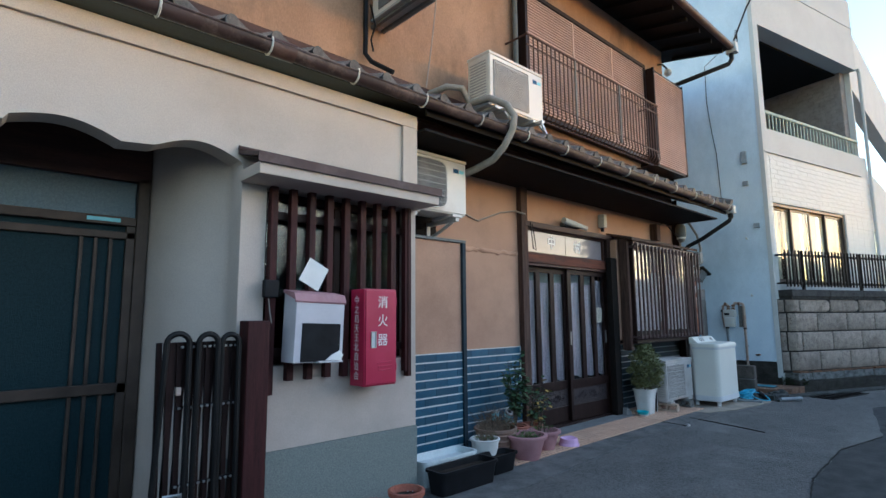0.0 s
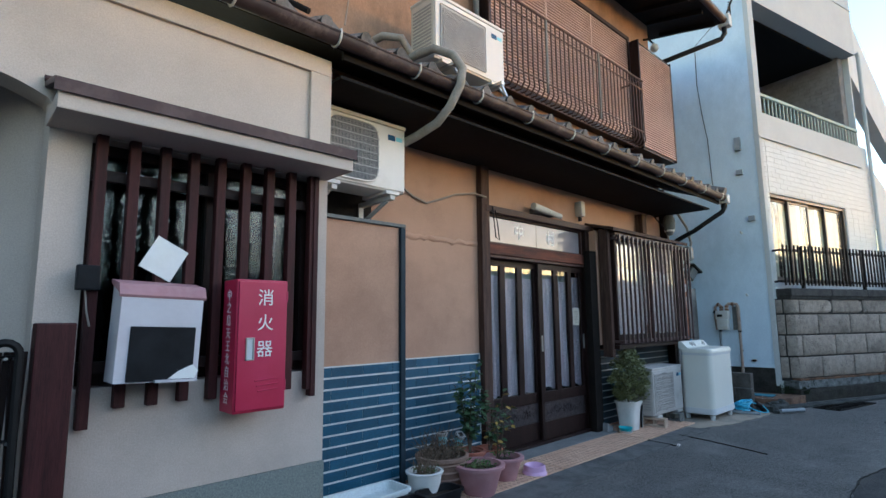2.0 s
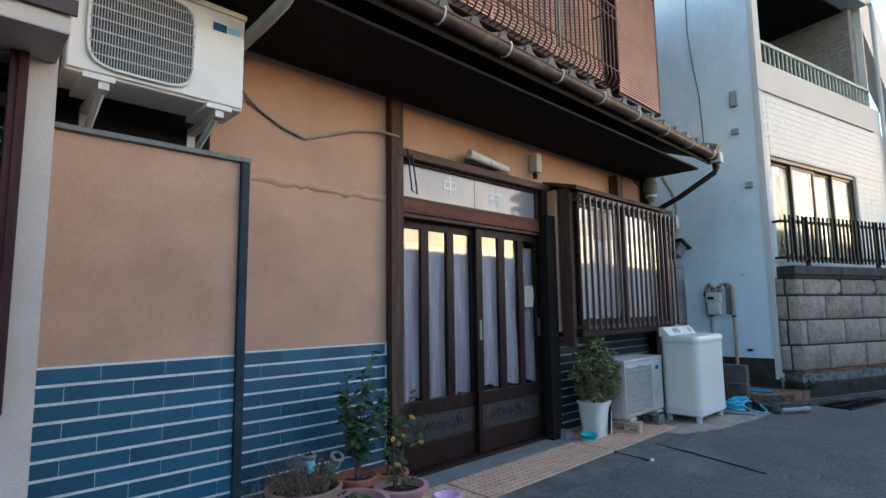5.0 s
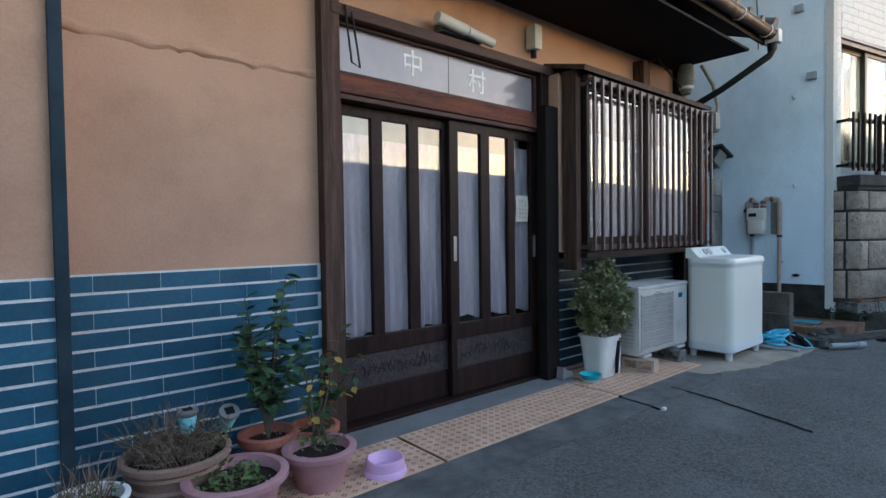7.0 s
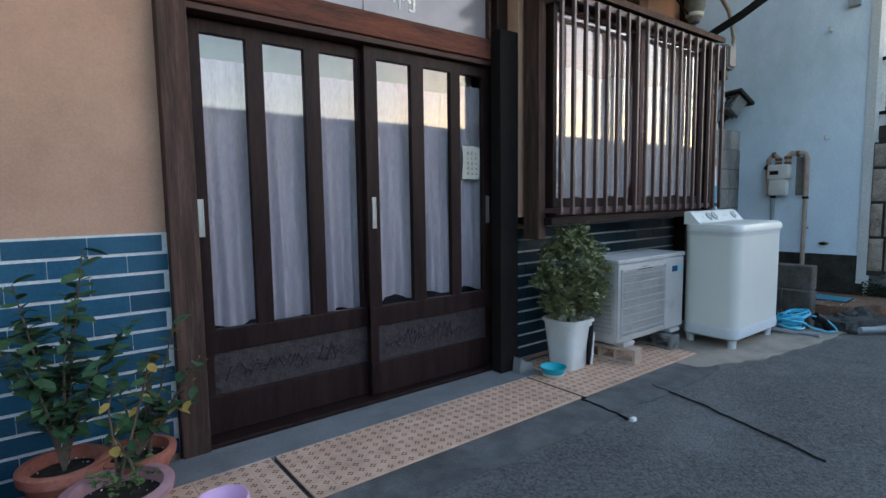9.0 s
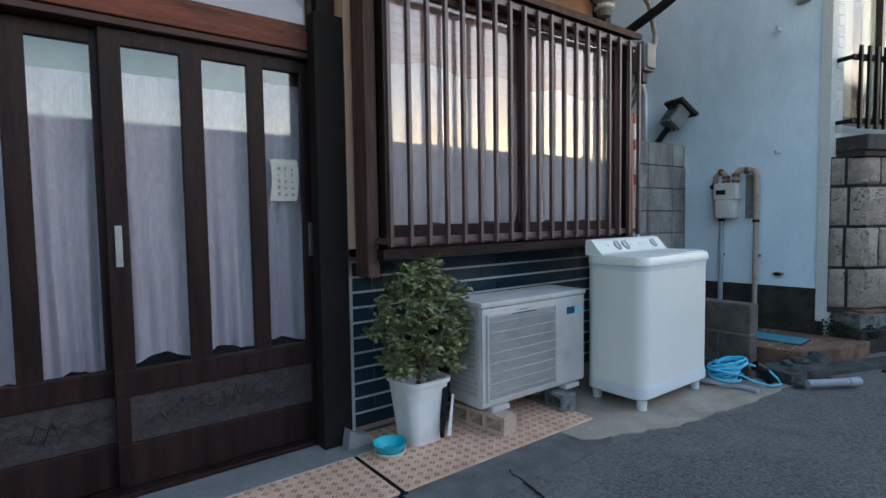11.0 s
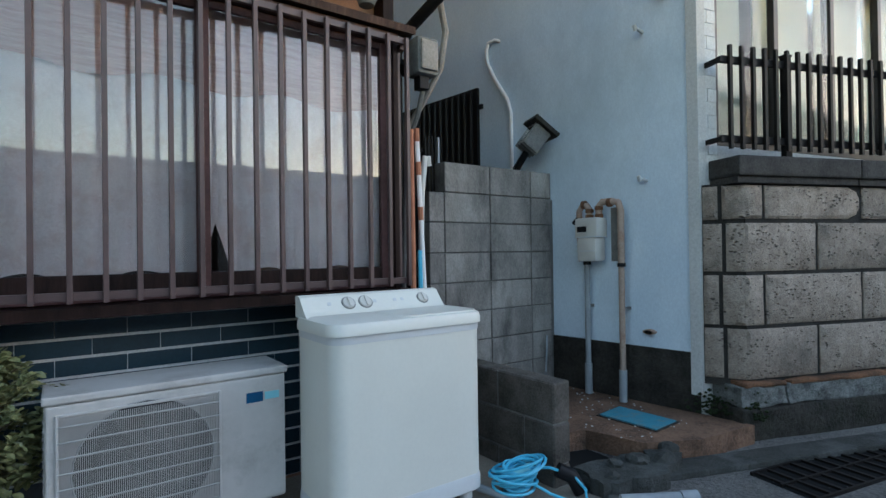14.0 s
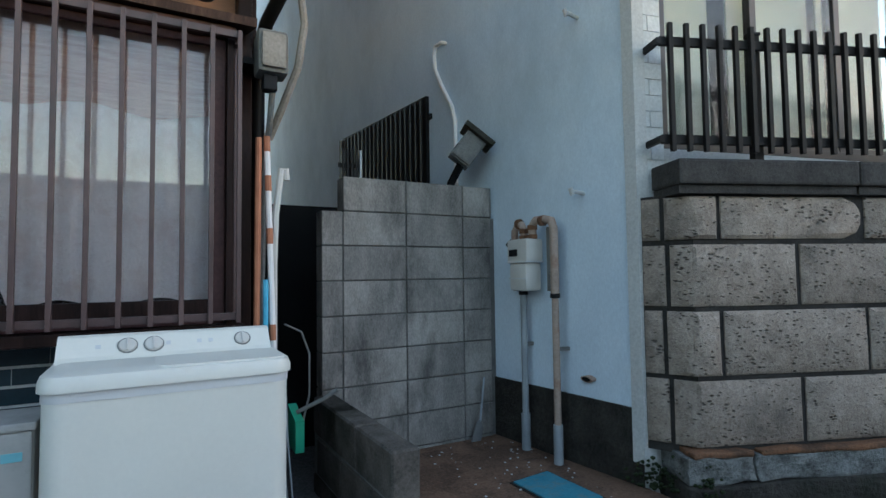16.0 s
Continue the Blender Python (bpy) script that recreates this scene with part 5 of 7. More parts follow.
part("slot", turned(B(1.50, 1.775, 2.869, 2.873, 1.340, 1.352), tilt), M_DARK, mb)
part("ledge", turned(B(1.62, 1.785, 2.835, 2.86, 0.985, 0.995), tilt), M_MAILWHITE, mb)
lt = thing("folded_paper", (1.72, 2.855, 1.0), "folded white paper sticking out of the letter box", "paper")
part("sheet", turned(PR([(1.67, 0.998), (1.775, 0.998), (1.79, 1.03), (1.765, 1.055), (1.71, 1.03)], "y", 2.842, 2.848), tilt), M_PAPER, lt)
dn = thing("note_card", (1.655, 3.02, 1.45), "blank white card stuck askew on the bars", "card")
part("card", turned(B(-0.075, 0.075, -0.003, 0.0, -0.08, 0.08), pose(1.672, 3.022, 1.522, 0, 28, 0)), M_PAPER, dn)
ic = thing("intercom", (1.385, 3.0, 1.36), "small dark weathered intercom box", "intercom")
part("body", B(1.338, 1.425, 2.99, 3.03, 1.37, 1.475, bevel=0.006), M_BLACK, ic)
part("cord", T([(1.375, 3.02, 1.37), (1.385, 3.015, 1.28), (1.40, 3.02, 1.22)], 0.004, 5), M_ROPE, ic)

# ---- washing machine ----
wm = thing("washing_machine", (8.17, 3.09, -0.02), "white twin-tub washing machine standing outdoors by the wall", "washing machine")


def rounded(x0, x1, y0, y1, r, n=5):
    pts = []
    for cx, cy, a in ((x1 - r, y1 - r, 0), (x0 + r, y1 - r, 90), (x0 + r, y0 + r, 180), (x1 - r, y0 + r, 270)):
        pts += [(cx + r * math.cos(radians(a + 90 * k / n)), cy + r * math.sin(radians(a + 90 * k / n))) for k in range(n + 1)]
    return pts


def stack(bm, rings):
    """Closed rings of points at given heights, joined into a shell."""
    vs_ = [[bm.verts.new((x, y, z)) for x, y in poly] for poly, z in rings]
    for a, b in zip(vs_, vs_[1:]):
        for k in range(len(a)):
            bm.faces.new((a[k], a[(k + 1) % len(a)], b[(k + 1) % len(b)], b[k]))
    bm.faces.new(vs_[0][::-1])
    bm.faces.new(vs_[-1])
    return bm


X0, X1, YF, YB = 7.820, 8.542, 2.902, 3.285
part("body", stack(bmesh.new(), [(rounded(X0, X1, YF, YB, 0.065), 0.13), (rounded(X0, X1, YF, YB, 0.065), 0.795)]), M_WASHER, wm, smooth=True)
part("skirt", stack(bmesh.new(), [(rounded(X0 + 0.006, X1 - 0.006, YF + 0.006, YB - 0.006, 0.06), 0.055), (rounded(X0 - 0.006, X1 + 0.006, YF - 0.006, YB, 0.07), 0.065), (rounded(X0 - 0.006, X1 + 0.006, YF - 0.006, YB, 0.07), 0.112), (rounded(X0 - 0.001, X1 + 0.001, YF - 0.001, YB, 0.065), 0.130)]), M_WASHERGREY, wm, "pale grey base skirt", smooth=True)
deck = stack(bmesh.new(), [(rounded(X0 - 0.012, X1 + 0.012, YF - 0.012, YB, 0.07), 0.796), (rounded(X0 - 0.012, X1 + 0.012, YF - 0.012, YB, 0.07), 0.820), (rounded(X0 - 0.004, X1 + 0.004, YF - 0.004, YB, 0.065), 0.842), (rounded(X0 + 0.03, X1 - 0.03, YF + 0.03, YB, 0.06), 0.850)])
part("top_deck", deck, M_WASHER, wm, smooth=True)
part("lid", stack(bmesh.new(), [(rounded(X0 + 0.30, X1 - 0.01, YF + 0.01, YB - 0.11, 0.05), 0.843), (rounded(X0 + 0.30, X1 - 0.01, YF + 0.01, YB - 0.11, 0.05), 0.851), (rounded(X0 + 0.32, X1 - 0.03, YF + 0.03, YB - 0.13, 0.04), 0.853)]), M_WASHER, wm, smooth=True)
con = part("control_panel", PR([(YB, 0.84), (YB - 0.13, 0.84), (YB - 0.10, 0.862), (YB - 0.045, 0.925), (YB - 0.02, 0.932), (YB, 0.928)], "x", X0 + 0.004, X1 - 0.014), M_WASHER, wm, "sloping control panel")
for kx, kr in ((8.035, 0.029), (8.118, 0.030), (8.425, 0.027)):
    dm = turned(lathe(bmesh.new(), [(0, 0), (kr, 0), (kr, 0.006), (kr * 0.9, 0.010), (0, 0.010)], (0, 0, 0), 18), Matrix.Translation((kx, YB - 0.074, 0.890)) @ Matrix.Rotation(radians(49), 4, "X"))
    kb = part("knob", dm, M_PVCWHITE, con, "round cream knob", smooth=True)
    part("ring", turned(lathe(bmesh.new(), [(kr, 0), (kr + 0.004, 0), (kr + 0.004, 0.004), (kr, 0.005)], (0, 0, 0), 18), Matrix.Translation((kx, YB - 0.074, 0.890)) @ Matrix.Rotation(radians(49), 4, "X")), M_FINGREY, con)
    part("grip", turned(B(-0.004, 0.004, -kr * 0.9, kr * 0.9, 0.009, 0.018, bevel=0.002), Matrix.Translation((kx, YB - 0.074, 0.890)) @ Matrix.Rotation(radians(49), 4, "X")), M_PVCWHITE, con)
for kx in (7.945, 8.165, 8.27, 8.31):
    part("marking", turned(B(-0.008, 0.008, -0.008, 0.008, 0.0, 0.0015), Matrix.Translation((kx, YB - 0.074, 0.892)) @ Matrix.Rotation(radians(49), 4, "X")), M_WASHERGREY, con)
for fx, fy in ((7.895, 2.955), (8.475, 2.955), (7.895, 3.25), (8.475, 3.25)):
    part("foot", lathe(bmesh.new(), [(0, -0.02), (0.026, -0.02), (0.030, 0.056), (0, 0.056)], (fx, fy, 0), 12), M_WASHERGREY, wm)
part("band", stack(bmesh.new(), [(rounded(X0 - 0.003, X1 + 0.003, YF - 0.003, YB, 0.066), 0.765), (rounded(X0 - 0.003, X1 + 0.003, YF - 0.003, YB, 0.066), 0.794)]), M_WASHERGREY, wm, "pale grey band under the top", smooth=True)
part("catch", B(7.90, 7.99, 2.898, 2.904, 0.782, 0.795, bevel=0.002), M_WASHERGREY, wm)
part("plug", lathe(bmesh.new(), [(0, 0), (0.007, 0), (0.007, 0.012), (0, 0.012)], (7.834, 3.10, 0.66), 8), M_BLACK, wm)

M_PALEBLOCK = surface("sandy_concrete_block", (0.36, 0.27, 0.20), (0.50, 0.39, 0.30), 0.9, 9, 90, 0.5, 0.004)
# concrete blocks under the air conditioner
for k, (x, y, a) in enumerate(((7.055, 3.30, 8), (7.56, 3.32, -4))):
    cbk = thing("concrete_block", (x, y, -0.006), "pale hollow concrete block under the air conditioner", "block", "blocks under the unit", turn=a)
    bm = bmesh.new()
    box(bm, -0.05, 0.05, -0.14, 0.20, 0.0, 0.022, 0.003)
    box(bm, -0.05, 0.05, -0.14, 0.20, 0.076, 0.098, 0.003)
    for q in (-0.14, -0.02, 0.09, 0.18):
        box(bm, -0.05, 0.05, q, q + 0.02, 0.022, 0.076)
    part("body", bm, M_FOOTBLOCK if k else M_PALEBLOCK, cbk, world_space=False)

# ---- leaves ----
def leaf_mesh(name, l, w, mat):
    bm = bmesh.new()
    prof = ((0, 0), (0.25, 0.8), (0.55, 1.0), (0.82, 0.6), (1.0, 0.0))
    mid = [bm.verts.new((l * u, 0, -0.12 * l * u * u)) for u, _ in prof]
    lf = [bm.verts.new((l * u, w * 0.5 * h, 0.10 * w - 0.12 * l * u * u)) for u, h in prof[1:-1]]
    rt = [bm.verts.new((l * u, -w * 0.5 * h, 0.10 * w - 0.12 * l * u * u)) for u, h in prof[1:-1]]
    for side in (lf, rt):
        bm.faces.new((mid[0], mid[1], side[0]))
        bm.faces.new((mid[1], mid[2], side[1], side[0]))
        bm.faces.new((mid[2], mid[3], side[2], side[1]))
        bm.faces.new((mid[3], mid[4], side[2]))
    return as_mesh(name, bm, mat, True)


def leafy_stem(parent, base, pts, n, meshes, rn, size, start=0.3):
    """A stem with leaves set along it as pieces."""
    part("stem", T([base] + pts, 0.006, 6, 0.002), M_BARK, parent)
    root = parent.matrix_basis.translation
    path = [Vector(base)] + [Vector(p) for p in pts]
    for k in range(n):
        f = start + (1 - start) * k / max(1, n - 1)
        i = min(int(f * (len(path) - 1)), len(path) - 2)
        p = path[i].lerp(path[i + 1], f * (len(path) - 1) - i)
        s = size * rn.uniform(0.7, 1.15)
        m = Matrix.Translation(p - root) @ Euler((rn.uniform(-0.5, 0.5), rn.uniform(-0.7, 0.5), k * 2.4 + rn.uniform(-0.5, 0.5))).to_matrix().to_4x4() @ Matrix.Diagonal((s, s, s, 1))
        piece("leaf", rn.choice(meshes), m, parent)


LEAF = leaf_mesh("leaf", 1.0, 0.55, M_LEAF)
M_YELLOW = surface("yellowing_leaf", (0.30, 0.20, 0.04), (0.38, 0.26, 0.07), 0.6, 30, 120, 0.1)
LEAFY = leaf_mesh("leaf", 1.0, 0.55, M_YELLOW)


def pot(name, at, r0, r1, h, mat, label, rim=0.018, lip=0.03, ribs=0, seg=28):
    o = thing(name, at, label, "plant pot", "potted plants")
    prof = [(0, 0.0), (r0, 0.0), (r0 + 0.004, 0.01)]
    if ribs:
        for k in range(1, ribs):
            f = k / ribs
            rr = r0 + (r1 - r0) * f
            prof += [(rr, h * f - 0.01), (rr + 0.010, h * f), (rr, h * f + 0.01)]
    prof += [(r1, h - lip), (r1 + rim, h - lip + 0.004), (r1 + rim + 0.003, h - 0.004), (r1 + rim - 0.004, h), (r1 - 0.006, h), (r1 - 0.012, h - 0.035)]
    part("pot", lathe(bmesh.new(), prof + [(r1 - 0.014, h - 0.04)], at, seg), mat, o, smooth=True)
    bm = lathe(bmesh.new(), [(r1 - 0.008, h - 0.045), (r1 * 0.6, h - 0.036), (r1 * 0.25, h - 0.03), (0, h - 0.032)], at, 20)
    part("soil", bm, M_SOIL, o)
    rn = random.Random(int(at[0] * 100))
    pb = bmesh.new()
    for k in range(24):
        a, q = rn.uniform(0, 6.28), r1 * 0.85 * math.sqrt(rn.random())
        s = rn.uniform(0.002, 0.005)
        lathe(pb, [(0, -s), (s, 0), (0, s)], (at[0] + q * math.cos(a), at[1] + q * math.sin(a), at[2] + h - 0.036), 5)
    part("pebble", pb, M_GROUT, o)
    return o


def dry_tangle(parent, at, r, h, n, seed, mat=None, flop=0.6):
    rn = random.Random(seed)
    bm = bmesh.new()
    for k in range(n):
        a, q = rn.uniform(0, 6.28), r * 0.7 * math.sqrt(rn.random())
        p = Vector((at[0] + q * math.cos(a), at[1] + q * math.sin(a), at[2]))
        pts = [p]
        d = Vector((rn.uniform(-1, 1) * flop, rn.uniform(-1, 1) * flop, 1)).normalized()
        l = h * rn.uniform(0.4, 1.1) / 5
        for j in range(5):
            d = (d + Vector((rn.uniform(-1, 1), rn.uniform(-1, 1), rn.uniform(-0.9, 0.25))) * flop * 0.55).normalized()
            pts.append(pts[-1] + d * l)
        for q2 in pts:
            q2.z = max(q2.z, at[2] - 0.04)
        tube(bm, pts, 0.0022, 4, True, 0.0010)
    return tagged(part("dry_growth", bm, mat or M_DRY, parent, "tangled dry stalks"), kind="stuff")


def sprigs(parent, at, r, n, seed, size, mat, up=0.03):
    """Low ground-hugging leaves joined as one foliage part."""
    rn = random.Random(seed)
    bm = bmesh.new()
    for k in range(n):
        a, q = rn.uniform(0, 6.28), r * math.sqrt(rn.random())
        s = size * rn.uniform(0.6, 1.3)
        m = Matrix.Translation((at[0] + q * math.cos(a), at[1] + q * math.sin(a), at[2] + rn.uniform(0, up))) @ Euler((rn.uniform(-0.6, 0.6), rn.uniform(-0.9, 0.2), rn.uniform(0, 6.28))).to_matrix().to_4x4()
        v = [bm.verts.new(m @ Vector(p)) for p in ((0, 0, 0), (s * 0.5, s * 0.3, s * 0.08), (s, 0, -0.1 * s), (s * 0.5, -s * 0.3, s * 0.08))]
        bm.faces.new((v[0], v[1], v[2]))
        bm.faces.new((v[0], v[2], v[3]))
    return tagged(part("foliage", bm, mat, parent), kind="stuff")


G = -0.012
p1 = pot("flower_pot", (3.89, 3.13, G), 0.11, 0.165, 0.21, M_PINKPOT, "large faded mauve pot with sparse weeds", 0.022, 0.03)
sprigs(p1, (3.87, 3.13, 0.17), 0.12, 130, 4, 0.03, M_LEAFDARK)
dry_tangle(p1, (3.87, 3.14, 0.165), 0.10, 0.08, 26, 41, flop=1.2)
p2 = pot("flower_pot", (4.275, 3.22, G), 0.09, 0.135, 0.18, M_PINKPOT, "faded mauve pot of dark soil with a small plant", 0.022, 0.03)
rn = random.Random(77)
for k in range(4):
    bx, by = 4.30 + rn.uniform(-0.03, 0.05), 3.26 + rn.uniform(-0.02, 0.04)
    tx, ty = bx + rn.uniform(-0.10, 0.10), by + rn.uniform(-0.03, 0.08)
    leafy_stem(p2, (bx, by, 0.13), [(bx + 0.3 * (tx - bx), by, 0.22), (tx, ty, 0.30 + 0.05 * k), (tx + 0.02, ty, 0.36 + 0.06 * k)], 12, [LEAF, LEAF, LEAF, LEAFY], rn, 0.055)
sprigs(p2, (4.30, 3.24, 0.16), 0.10, 60, 12, 0.03, M_LEAFDARK, 0.05)
p3 = pot("flower_pot", (4.15, 3.47, G), 0.08, 0.115, 0.205, M_TERRACOTTA, "terracotta pot with a tall leafy young shrub", 0.016, 0.04)
for k in range(11):
    a = 0.8 * k + 0.3
    sp = (0.06 + 0.04 * (k % 3))
    tx, ty = 4.15 + sp * 1.7 * math.cos(a), 3.45 + sp * 0.8 * math.sin(a)
    tz = (0.90, 0.78, 0.70, 0.80, 0.66, 0.60, 0.72, 0.55, 0.62, 0.50, 0.68)[k]
    leafy_stem(p3, (4.15, 3.47, 0.16), [(4.15 + 0.15 * (tx - 4.15), 3.47, 0.28), (4.15 + 0.55 * (tx - 4.15), 0.5 * (ty + 3.47), 0.42 * tz + 0.22), (tx, ty, tz)], 30, [LEAF], rn, 0.068, 0.34)
p4 = pot("flower_pot", (4.36, 3.45, G), 0.07, 0.11, 0.19, M_TERRACOTTA, "small terracotta pot with a straggly leafy plant", 0.014, 0.035)
for k in range(5):
    tx, ty, tz = 4.36 + (0.13, 0.20, 0.05, 0.16, -0.06)[k], 3.42 - (0.03, 0.08, 0.02, 0.10, 0.0)[k], (0.62, 0.50, 0.52, 0.36, 0.48)[k]
    leafy_stem(p4, (4.36, 3.45, 0.15), [(4.37 + 0.4 * (tx - 4.36), 3.44, 0.28), (tx, ty, tz)], 17, [LEAF, LEAF, LEAF, LEAF, LEAFY], rn, 0.07)
part("stake", T([(4.40, 3.46, 0.14), (4.42, 3.46, 0.50)], 0.008, 6), M_BARK, p4)
p5 = pot("planter", (3.745, 3.37, G), 0.13, 0.185, 0.26, M_BROWNPOT, "ribbed brown planter full of dry tangled stalks", 0.012, 0.03, ribs=5)
dry_tangle(p5, (3.745, 3.37, 0.22), 0.20, 0.22, 130, 6)
dry_tangle(p5, (3.69, 3.37, 0.22), 0.18, 0.26, 60, 61, M_BARK)
sprigs(p5, (3.76, 3.36, 0.25), 0.17, 220, 9, 0.025, M_BARK, 0.10)
sprigs(p5, (3.88, 3.33, 0.22), 0.08, 60, 10, 0.025, M_LEAFDARK, 0.08)
for k, (x, y, z, lean) in enumerate(((3.80, 3.42, 0.37, 0), (3.95, 3.38, 0.345, 35))):
    sl = thing("solar_lamp", (x, y, 0.2), "small clear solar garden lamp stuck in a planter", "lamp", "solar lamps")
    m = Matrix.Translation((x, y, z)) @ Matrix.Rotation(radians(lean), 4, "X")
    part("jar", turned(lathe(bmesh.new(), [(0.026, -0.08), (0.034, -0.03), (0.034, 0.0), (0.0, 0.0)], (0, 0, 0), 14), m), M_LABELCYAN, sl, smooth=True)
    part("rim", turned(lathe(bmesh.new(), [(0.036, -0.012), (0.042, 0.0), (0.040, 0.012), (0, 0.013)], (0, 0, 0), 18), m), M_CHROME, sl, smooth=True)
    part("solar_cell", turned(B(-0.018, 0.018, -0.018, 0.018, 0.013, 0.0155), m), M_BLACK, sl)
    part("spike", turned(T([(0, 0, -0.07), (0, 0, -0.17)], 0.007, 6), m), M_BLACK, sl)
p6 = pot("flower_pot", (3.43, 3.21, G), 0.085, 0.118, 0.235, M_WHITEPOT, "off-white pot with short dry stalks", 0.010, 0.02)
dry_tangle(p6, (3.43, 3.21, 0.20), 0.11, 0.17, 60, 8, flop=0.35)
sprigs(p6, (3.43, 3.21, 0.205), 0.10, 90, 15, 0.02, M_LEAFDARK, 0.04)
p7 = pot("flower_pot", (2.19, 2.73, G), 0.08, 0.105, 0.19, M_TERRACOTTA, "terracotta pot of bare soil by the plinth", 0.010, 0.035)
p8 = pot("flower_pot", (1.90, 2.70, G), 0.09, 0.12, 0.17, M_TERRACOTTA, "wide terracotta pot of bare soil by the plinth", 0.010, 0.03)


def trough(name, x0, x1, y0, y1, h, mat, label, soil=True):
    o = thing(name, ((x0 + x1) / 2, (y0 + y1) / 2, G), label, "planter", "potted plants")
    bm = bmesh.new()
    s = 0.02
    outer = [(rounded(x0 + s, x1 - s, y0 + s, y1 - s, 0.03), G), (rounded(x0, x1, y0, y1, 0.04), G + h - 0.02), (rounded(x0 - 0.012, x1 + 0.012, y0 - 0.012, y1 + 0.012, 0.045), G + h - 0.018),
             (rounded(x0 - 0.012, x1 + 0.012, y0 - 0.012, y1 + 0.012, 0.045), G + h), (rounded(x0 + 0.006, x1 - 0.006, y0 + 0.006, y1 - 0.006, 0.035), G + h), (rounded(x0 + 0.012, x1 - 0.012, y0 + 0.012, y1 - 0.012, 0.03), G + h - 0.05)]
    part("tub", stack(bm, outer), mat, o, smooth=True)
    if soil:
        part("soil", stack(bmesh.new(), [(rounded(x0 + 0.011, x1 - 0.011, y0 + 0.011, y1 - 0.011, 0.03), G + h - 0.052), (rounded(x0 + 0.02, x1 - 0.02, y0 + 0.02, y1 - 0.02, 0.03), G + h - 0.04)]), M_SOIL, o)
    return o


trough("planter_trough", 2.62, 3.20, 2.86, 3.05, 0.17, M_BLACK, "long black plastic planter trough of dark soil")
trough("planter_trough", 3.26, 3.56, 2.96, 3.12, 0.15, M_BLACK, "short black plastic planter of dark soil")
M_STYRO = surface("pale_bluish_foam", (0.58, 0.62, 0.62), (0.66, 0.70, 0.70), 0.9, 20, 120, 0.2)
trough("foam_box", 2.66, 3.22, 3.10, 3.33, 0.19, M_STYRO, "shallow pale foam box beside the wall", False)
db = thing("pet_bowl", (4.56, 3.14, G), "lilac plastic pet bowl on the tiles", "bowl")
part("bowl", lathe(bmesh.new(), [(0, 0.025), (0.060, 0.025), (0.072, 0.060), (0.080, 0.074), (0.087, 0.070), (0.091, 0.030), (0.098, 0.024), (0.102, 0.0), (0.085, 0.0), (0.07, 0.012), (0, 0.012)], (4.56, 3.14, G), 28, 0.003), M_LILAC, db, smooth=True)
wp = thing("plant_pot", (6.705, 3.42, G), "white plastic pot with broken side and round bushy shrub", "plant pot", "potted plants")
bm = bmesh.new()
sq = lambda r: [(6.705 + x, 3.42 + y) for x, y in rounded(-r, r, -r, r, r * 0.45)]
part("pot", stack(bm, [(sq(0.085), G), (sq(0.118), 0.285), (sq(0.128), 0.287), (sq(0.128), 0.305), (sq(0.112), 0.305), (sq(0.105), 0.24)]), M_WHITEPOT, wp, smooth=True)
part("split", PR([(6.755, 0.02), (6.768, 0.02), (6.80, 0.26), (6.765, 0.26)], "y", 3.300, 3.318), M_DARK, wp, "dark split in the side")
part("shard", turned(PR([(0.0, 0.0), (0.03, 0.0), (0.035, 0.20), (0.02, 0.20)], "y", -0.003, 0.0), pose(6.80, 3.32, 0.01, 0, 6, 12)), M_WHITEPOT, wp)
part("trunk", T([(6.705, 3.42, 0.2), (6.71, 3.42, 0.36), (6.70, 3.42, 0.50), (6.72, 3.42, 0.66)], 0.014, 7, 0.006), M_BARK, wp)
rn = random.Random(31)
tw = bmesh.new()
for k in range(14):
    a = k * 2.4
    tube(tw, [(6.71, 3.42, 0.32 + 0.02 * k), (6.71 + 0.11 * math.cos(a), 3.42 + 0.07 * math.sin(a), 0.40 + 0.022 * k), (6.72 + 0.20 * math.cos(a), 3.42 + 0.12 * math.sin(a), 0.46 + 0.022 * k)], 0.004, 4, True, 0.002)
part("branch", tw, M_BARK, wp)
cr = bmesh.new()
clumps = []
for k in range(150):
    a, zz = rn.uniform(0, 6.28), rn.random()
    z = 0.31 + 0.54 * zz
    rad = (0.255 * math.sin(math.pi * (0.24 + 0.68 * zz)) + 0.02) * rn.uniform(0.5, 1.06)
    clumps.append((6.745 + rad * math.cos(a), 3.415 + rad * 0.75 * math.sin(a), z, rn.uniform(0.02, 0.045)))
for cx, cy, cz, cr_ in clumps:
    for k in range(30):
        d = Vector((rn.gauss(0, 1), rn.gauss(0, 1), rn.gauss(0, 1))).normalized() * cr_ * rn.uniform(0.4, 1.1)
        s = rn.uniform(0.026, 0.046)
        m = Matrix.Translation(Vector((cx, cy, cz)) + d) @ Euler((rn.uniform(-0.9, 0.9), rn.uniform(-0.9, 0.6), rn.uniform(0, 6.28))).to_matrix().to_4x4()
        v = [cr.verts.new(m @ Vector(p)) for p in ((0, 0, 0), (s * 0.45, s * 0.28, s * 0.07), (s * 0.8, s * 0.2, 0.0), (s, 0, -0.1 * s), (s * 0.8, -s * 0.2, 0.0), (s * 0.45, -s * 0.28, s * 0.07))]
        cr.faces.new((v[0], v[1], v[2], v[3]))
        cr.faces.new((v[0], v[3], v[4], v[5]))
M_BUSH = surface("olive_bush_leaf", (0.095, 0.115, 0.043), (0.245, 0.24, 0.10), 0.45, 45, 120, 0.1)
part("crown", cr, M_BUSH, wp)
